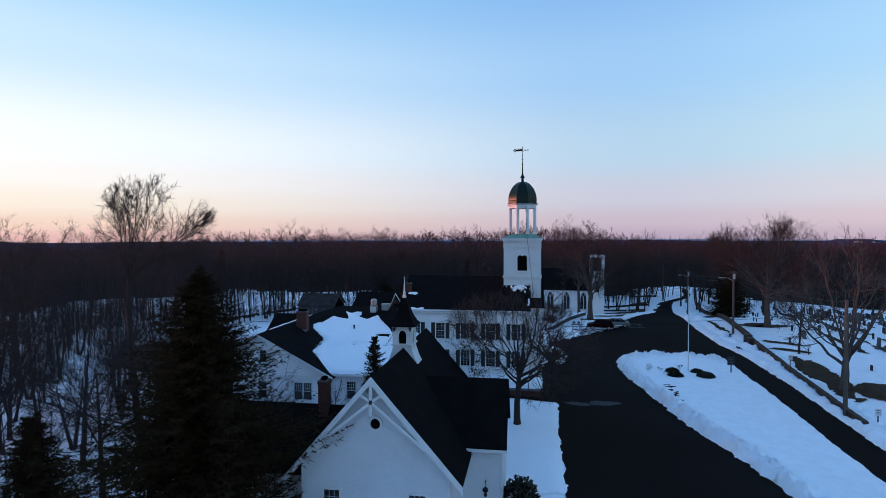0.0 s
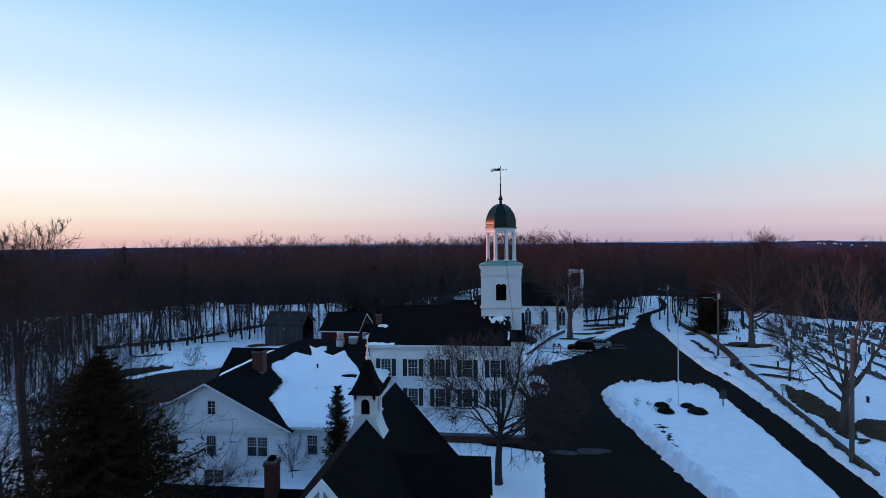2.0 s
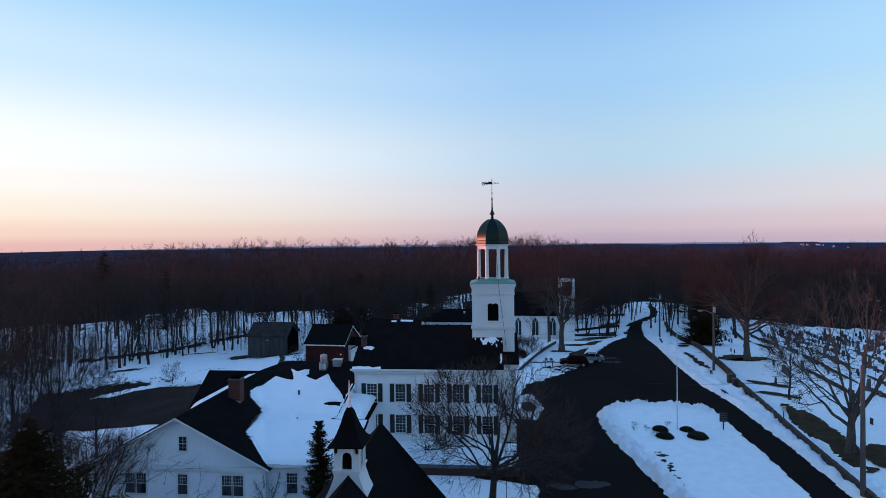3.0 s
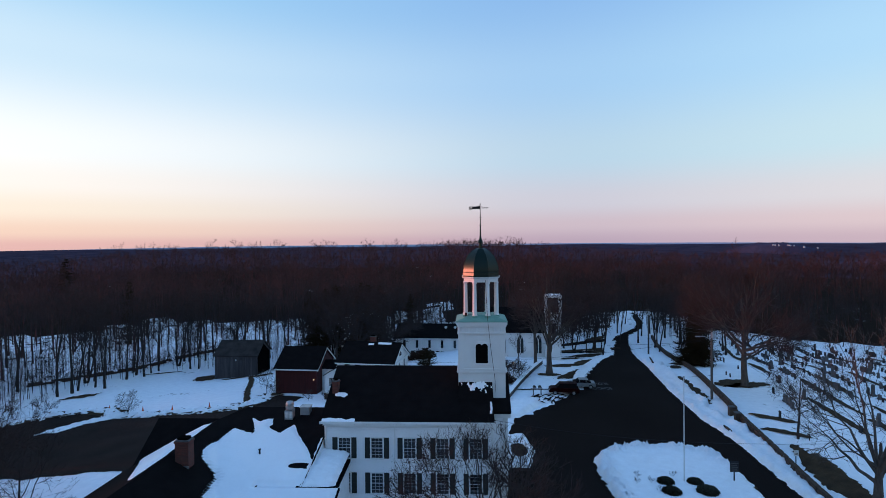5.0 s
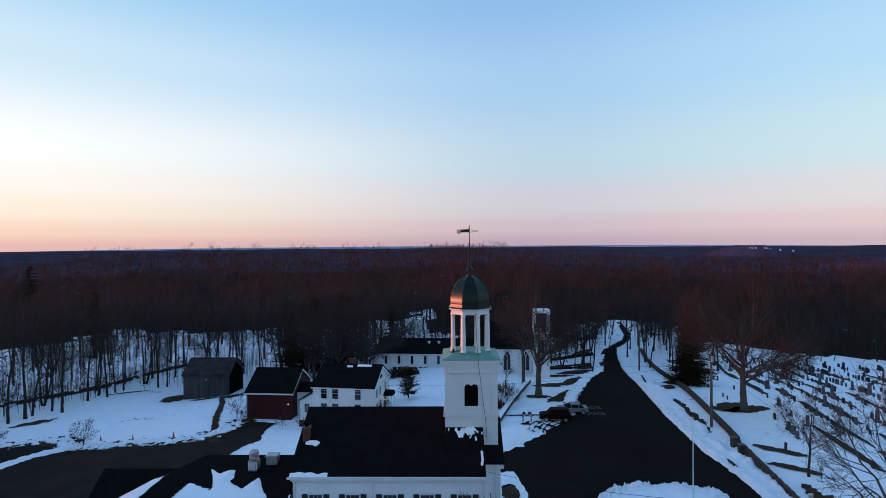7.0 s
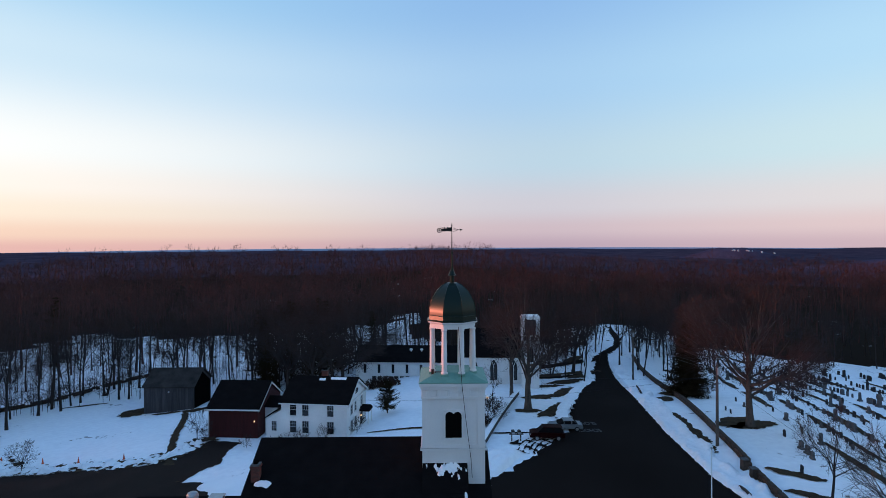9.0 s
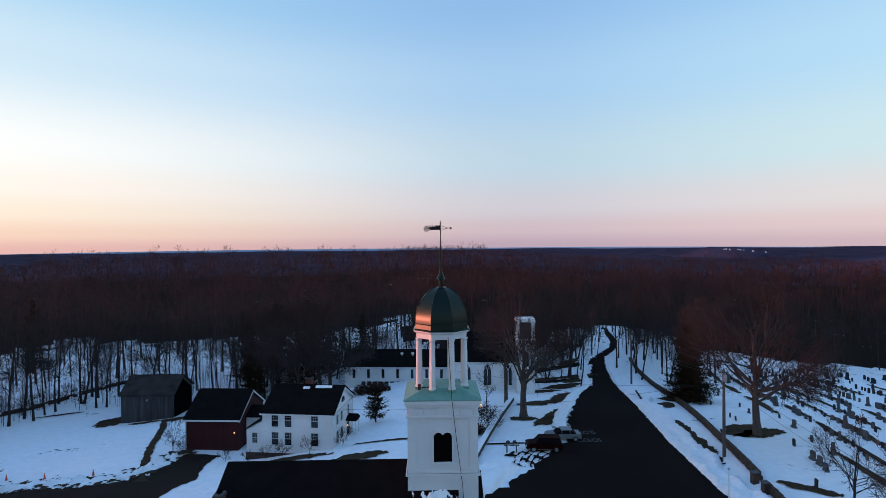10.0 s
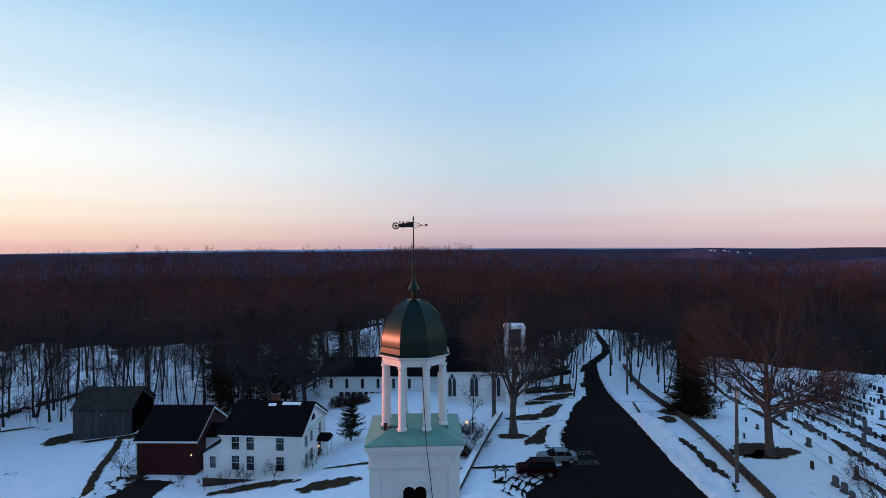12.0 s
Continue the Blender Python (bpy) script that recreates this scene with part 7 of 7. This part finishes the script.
# ---- vehicles ----
def car(name, label, x, y, turn, paint, suv, group="parked cars"):
    t = thing(name, label, "car", (x, y, height(x, y) + 0.03), group)
    t.rotation_euler, t.scale = (0, 0, radians(turn)), (0.9, 0.95, 0.86)
    L, Wd = (2.15, 0.88) if suv else (2.2, 0.86)

    def sub(n, bm, m, par=None, lab="", smooth=False):
        o = new(n, mesh_from(n, bm, m, smooth))
        o.parent = par or t
        if lab:
            o["label"] = lab
        return o
    if suv:
        prof = [(-L, 0.38), (-L, 0.75), (-L + 0.06, 0.95), (-L + 0.25, 1.02), (L - 1.25, 1.06), (L - 0.35, 0.98), (L - 0.05, 0.85), (L, 0.6), (L, 0.38)]
        cab = [(-L + 0.12, 1.0), (-L + 0.35, 1.55), (-L + 0.6, 1.66), (0.35, 1.66), (0.62, 1.6), (1.15, 1.05)]
    else:
        prof = [(-L, 0.35), (-L, 0.7), (-L + 0.1, 0.92), (-L + 0.7, 0.95), (L - 1.3, 0.95), (L - 0.4, 0.86), (L - 0.06, 0.72), (L, 0.55), (L, 0.35)]
        cab = [(-1.6, 0.93), (-1.0, 1.33), (-0.6, 1.41), (0.0, 1.41), (0.3, 1.36), (1.1, 0.94)]
    bm = B()
    prism(bm, prof, "y", -Wd, Wd)
    bmesh.ops.bevel(bm, geom=[e for e in bm.edges if abs(e.verts[0].co.y - e.verts[1].co.y) < 0.01], offset=0.07, segments=2, affect="EDGES")
    body = sub("body", bm, paint)
    bm = B()
    prism(bm, cab, "y", -Wd + 0.1, Wd - 0.1)
    for v in bm.verts:
        if v.co.z > 1.2:
            v.co.y *= 0.86
    bmesh.ops.bevel(bm, geom=bm.edges[:], offset=0.04, segments=1, affect="EDGES")
    sub("cabin", bm, CARGLASS, None, "dark glazed cabin")
    bm = B()
    top = max(z for _, z in cab)
    xs = [u for u, z in cab if z > top - 0.12]
    box(bm, min(xs) - 0.05, max(xs) + 0.02, -Wd + 0.2, Wd - 0.2, top - 0.03, top + 0.03)
    for s in (-1, 1):
        for u in (-0.75, 0.25):
            beam(bm, (u, s * (Wd - 0.13), 0.95), (u, s * (Wd - 0.2), top - 0.02), 0.08, 0.04)
    sub("roof", bm, paint)
    for s in (-1, 1):
        for u in (-L + 0.8, L - 0.85):
            bm = B()
            n = 16
            for a, b in ((0.33, 0.33),):
                r = [[bm.verts.new((u + q * math.cos(2 * math.pi * k / n), s * yy, 0.33 + q * math.sin(2 * math.pi * k / n))) for k in range(n)] for q, yy in ((0.33, Wd - 0.2), (0.33, Wd + 0.01), (0.21, Wd + 0.02))]
                for p, q in zip(r, r[1:]):
                    for k in range(n):
                        bm.faces.new((p[k], p[(k + 1) % n], q[(k + 1) % n], q[k]))
                bm.faces.new(r[0])
            wh = sub("wheel", bm, RUBBER)
            bm = B()
            bm.faces.new([bm.verts.new((u + 0.21 * math.cos(2 * math.pi * k / n), s * (Wd + 0.022), 0.33 + 0.21 * math.sin(2 * math.pi * k / n))) for k in range(n)])
            sub("rim", bm, METAL, wh)
    for s in (-1, 1):
        bm = B()
        box(bm, L - 0.12, L + 0.01, s * 0.62 - 0.18, s * 0.62 + 0.18, 0.64, 0.78)
        sub("headlight", bm, TRIM, body)
        bm = B()
        box(bm, -L - 0.01, -L + 0.06, s * 0.7 - 0.1, s * 0.7 + 0.1, 0.7, 0.95)
        sub("tail_light", bm, REDCAR, body)
    bm = B()
    box(bm, L - 0.05, L + 0.02, -0.7, 0.7, 0.4, 0.55)
    sub("bumper", bm, RUBBER, body)
    return t


car("suv", "dark red sport utility car parked on slushy snow", 9.95, 85.0, 176, REDCAR, True)
car("sedan", "silver sedan parked beside the dark red car", 12.7, 88.0, 178, SILVER, False)


# ---- road lettering, read from the far side ----
for word, y in (("SLOW", 90.6), ("SCHOOL", 88.0)):
    cu = bpy.data.curves.new("road_lettering", "FONT")
    cu.body, cu.align_x, cu.size, cu.extrude = word, "CENTER", 1.55, 0.004
    tmp = bpy.data.objects.new("tmp", cu)
    scene.collection.objects.link(tmp)
    bpy.context.view_layer.update()
    me = bpy.data.meshes.new_from_object(tmp.evaluated_get(bpy.context.evaluated_depsgraph_get()))
    bpy.data.objects.remove(tmp)
    me.materials.clear()
    me.materials.append(PAINTW)
    o = new("road_lettering", me)
    o.location = (15.85 if word == "SLOW" else 15.4, y, height(16.7, y) + 0.06)
    o.rotation_euler = (0, 0, math.pi)
    o.scale = (0.52 if word == "SLOW" else 0.47, 1.0, 1)
    tagged(o, "worn white painted word on the asphalt", "road marking", "road markings")


# ---- traffic cones along the lot ----
for x, y in ((-49.5, 88.6), (-44.6, 87.6), (-38.7, 86.6), (-55.0, 89.4)):
    z = height(x, y)
    t = thing("traffic_cone", "small orange marker cone at the edge of the lot", "cone", (x, y, z), "marker cones")
    bm = B()
    lathe(bm, [(0.16, z), (0.16, z + 0.03), (0.11, z + 0.05), (0.03, z + 0.65)], x, y, 8)
    part("cone", bm, ORANGE, t)

# ---- far things: hills, water, a village ----
def ridge(name, r, z0, z1, material, a0, a1, amp, label, seed):
    vs, fs, n = [], [], 160
    for k in range(n + 1):
        a = radians(a0 + (a1 - a0) * k / n)
        e = sstep(0, 0.4, k / n) * sstep(1, 0.6, k / n)
        x, y = r * math.sin(a), r * math.cos(a)
        top = z0 + (z1 - z0) * e + amp * e * (nz(k * 0.09, seed) + 0.5 * nz(k * 0.4, seed + 3))
        for d, z in ((0, z0 - 60), (60, top * 0.7 + z0 * 0.3), (160, top), (420, z0 - 60)):
            vs.append((x * (1 + d / r), y * (1 + d / r), z))
    for k in range(n):
        for q in range(3):
            i = k * 4 + q
            fs.append((i, i + 4, i + 5, i + 1))
    o = from_arrays(name, vs, fs, material, smooth=True)
    tagged(o, label, "hill", kind="structure")


ridge("backdrop_water", 4480, -30, 4.5, HAZE, -70, 70, 0.8, "pale hazy band of distant water along the horizon", 2.0)
# the three hills take their haze from their colour alone
ridge("backdrop_hills", 4200, -30, -9.0, FARHILL, -70, 70, 6.0, "dark wooded hills near the horizon, tinted with blue haze", 5.0)
ridge("backdrop_hill_village", 2500, -30, 8.0, FARHILL, 23.5, 32.5, 2.0, "wooded hill with a distant village, tinted with blue haze", 9.0)
ridge("backdrop_hill_east", 1500, -36, -5.0, FARHILL, 31, 60, 3.0, "long dark wooded rise on the east, tinted with blue haze", 12.0)
rr = random.Random(12)
for k in range(16):
    a = radians(29.2 + rr.uniform(-1.2, 2.2))
    r = 2500 + rr.uniform(0, 30)
    x, y, z = r * math.sin(a), r * math.cos(a), 0 - 14 * (a - radians(28)) / radians(4) + rr.uniform(-3, 3)
    t = thing("village_house", "tiny pale house on the far hill", "house", (x, y, z), "far village houses")
    bm = B()
    w = rr.uniform(1.2, 2.6)
    gable_wall(bm, y - 3, y + 3, y, z + 1.2, z + 2.4, z - 2, "x", x - w, x + w)
    part("wall", bm, BARS, t)


# ---- gravestones ----
def stone_build(kind):
    bm = B()
    if kind == 0:
        prism(bm, [(-0.28, -0.2), (0.28, -0.2), (0.28, 0.75), (0.2, 0.88), (0, 0.94), (-0.2, 0.88), (-0.28, 0.75)], "y", -0.06, 0.06)
    elif kind == 1:
        prism(bm, [(-0.25, -0.2), (0.25, -0.2), (0.25, 0.8), (-0.25, 0.8)], "y", -0.06, 0.06)
    elif kind == 2:
        box(bm, -0.42, 0.42, -0.22, 0.22, -0.2, 0.22)
        prism(bm, [(-0.34, 0.22), (0.34, 0.22), (0.34, 0.95), (0.2, 1.03), (-0.2, 1.03), (-0.34, 0.95)], "y", -0.12, 0.12)
    else:
        box(bm, -0.35, 0.35, -0.35, 0.35, -0.2, 0.3)
        prism(bm, [(-0.22, 0.3), (0.22, 0.3), (0.14, 1.6), (0, 1.8), (-0.14, 1.6)], "y", -0.2, 0.2)
    return bm


builds = [mesh_from("headstone", stone_build(k), m) for k, m in ((0, SLATE), (1, SLATE), (2, STONE), (3, STONE), (0, STONE))]
rr = random.Random(21)
n_near, far_v, far_f = 0, [], []
for row in range(24):
    off = 32.5 + row * 2.9
    y = 56.0 + rr.uniform(0, 2)
    while y < 140:
        x = off + (y - 80) * 0.16 + 0.0016 * (y - 80) ** 2 + rr.gauss(0, 0.12)
        y += rr.uniform(0.8, 1.7) if rr.random() > 0.1 else rr.uniform(2.5, 6)
        if clear_d(x, y) < 3 or math.hypot(x - 34, y - 86.5) < 2.2 or (row < 3 and rr.random() > 0.30) or (y < 75 and rr.random() > 0.5) or math.hypot(x - 33.6, y - 104.5) < 3.5:
            continue
        s, a = rr.uniform(0.55, 0.95), radians(88 + rr.gauss(0, 4))
        me = builds[rr.choice((0, 0, 1, 1, 1, 2, 4, 4, 3) if rr.random() > 0.1 else (2, 3))]
        z = height(x, y)
        if n_near < 290 and math.hypot(x, y - 60) < 78:
            o = new("headstone", me)
            o.location, o.rotation_euler, o.scale = (x, y, z), (rr.gauss(0, 0.03), rr.gauss(0, 0.04), a), (s, s, s)
            tagged(o, "upright weathered headstone standing in snow", "headstone", "headstones")
            n_near += 1
        else:
            k = len(far_v)
            c, si = math.cos(a) * s, math.sin(a) * s
            far_v += [(x + v.co.x * c - v.co.y * si, y + v.co.x * si + v.co.y * c, z + v.co.z * s) for v in me.vertices]
            far_f += [tuple(i + k for i in p.vertices) for p in me.polygons]
o = from_arrays("far_headstones", far_v, far_f, SLATE)
tagged(o, "rows of distant dark headstones in the snow", "headstones", kind="stuff")
# bare strips along the rows
for row in range(2, 20):
    off = 32.9 + row * 2.9
    y = 64 + rr.uniform(0, 6)
    while y < 118:
        L = rr.uniform(3.5, 8)
        y += L
        x = off + (y - 80) * 0.16 + 0.0016 * (y - 80) ** 2
        if clear_d(x, y) > 5 and math.hypot(x, y - 60) < 85 and rr.random() > 0.25:
            patch(x, y, rr.uniform(0.3, 0.55), L, -9 - 0.18 * (y - 80))
        y += L * rr.uniform(0.7, 1.6)
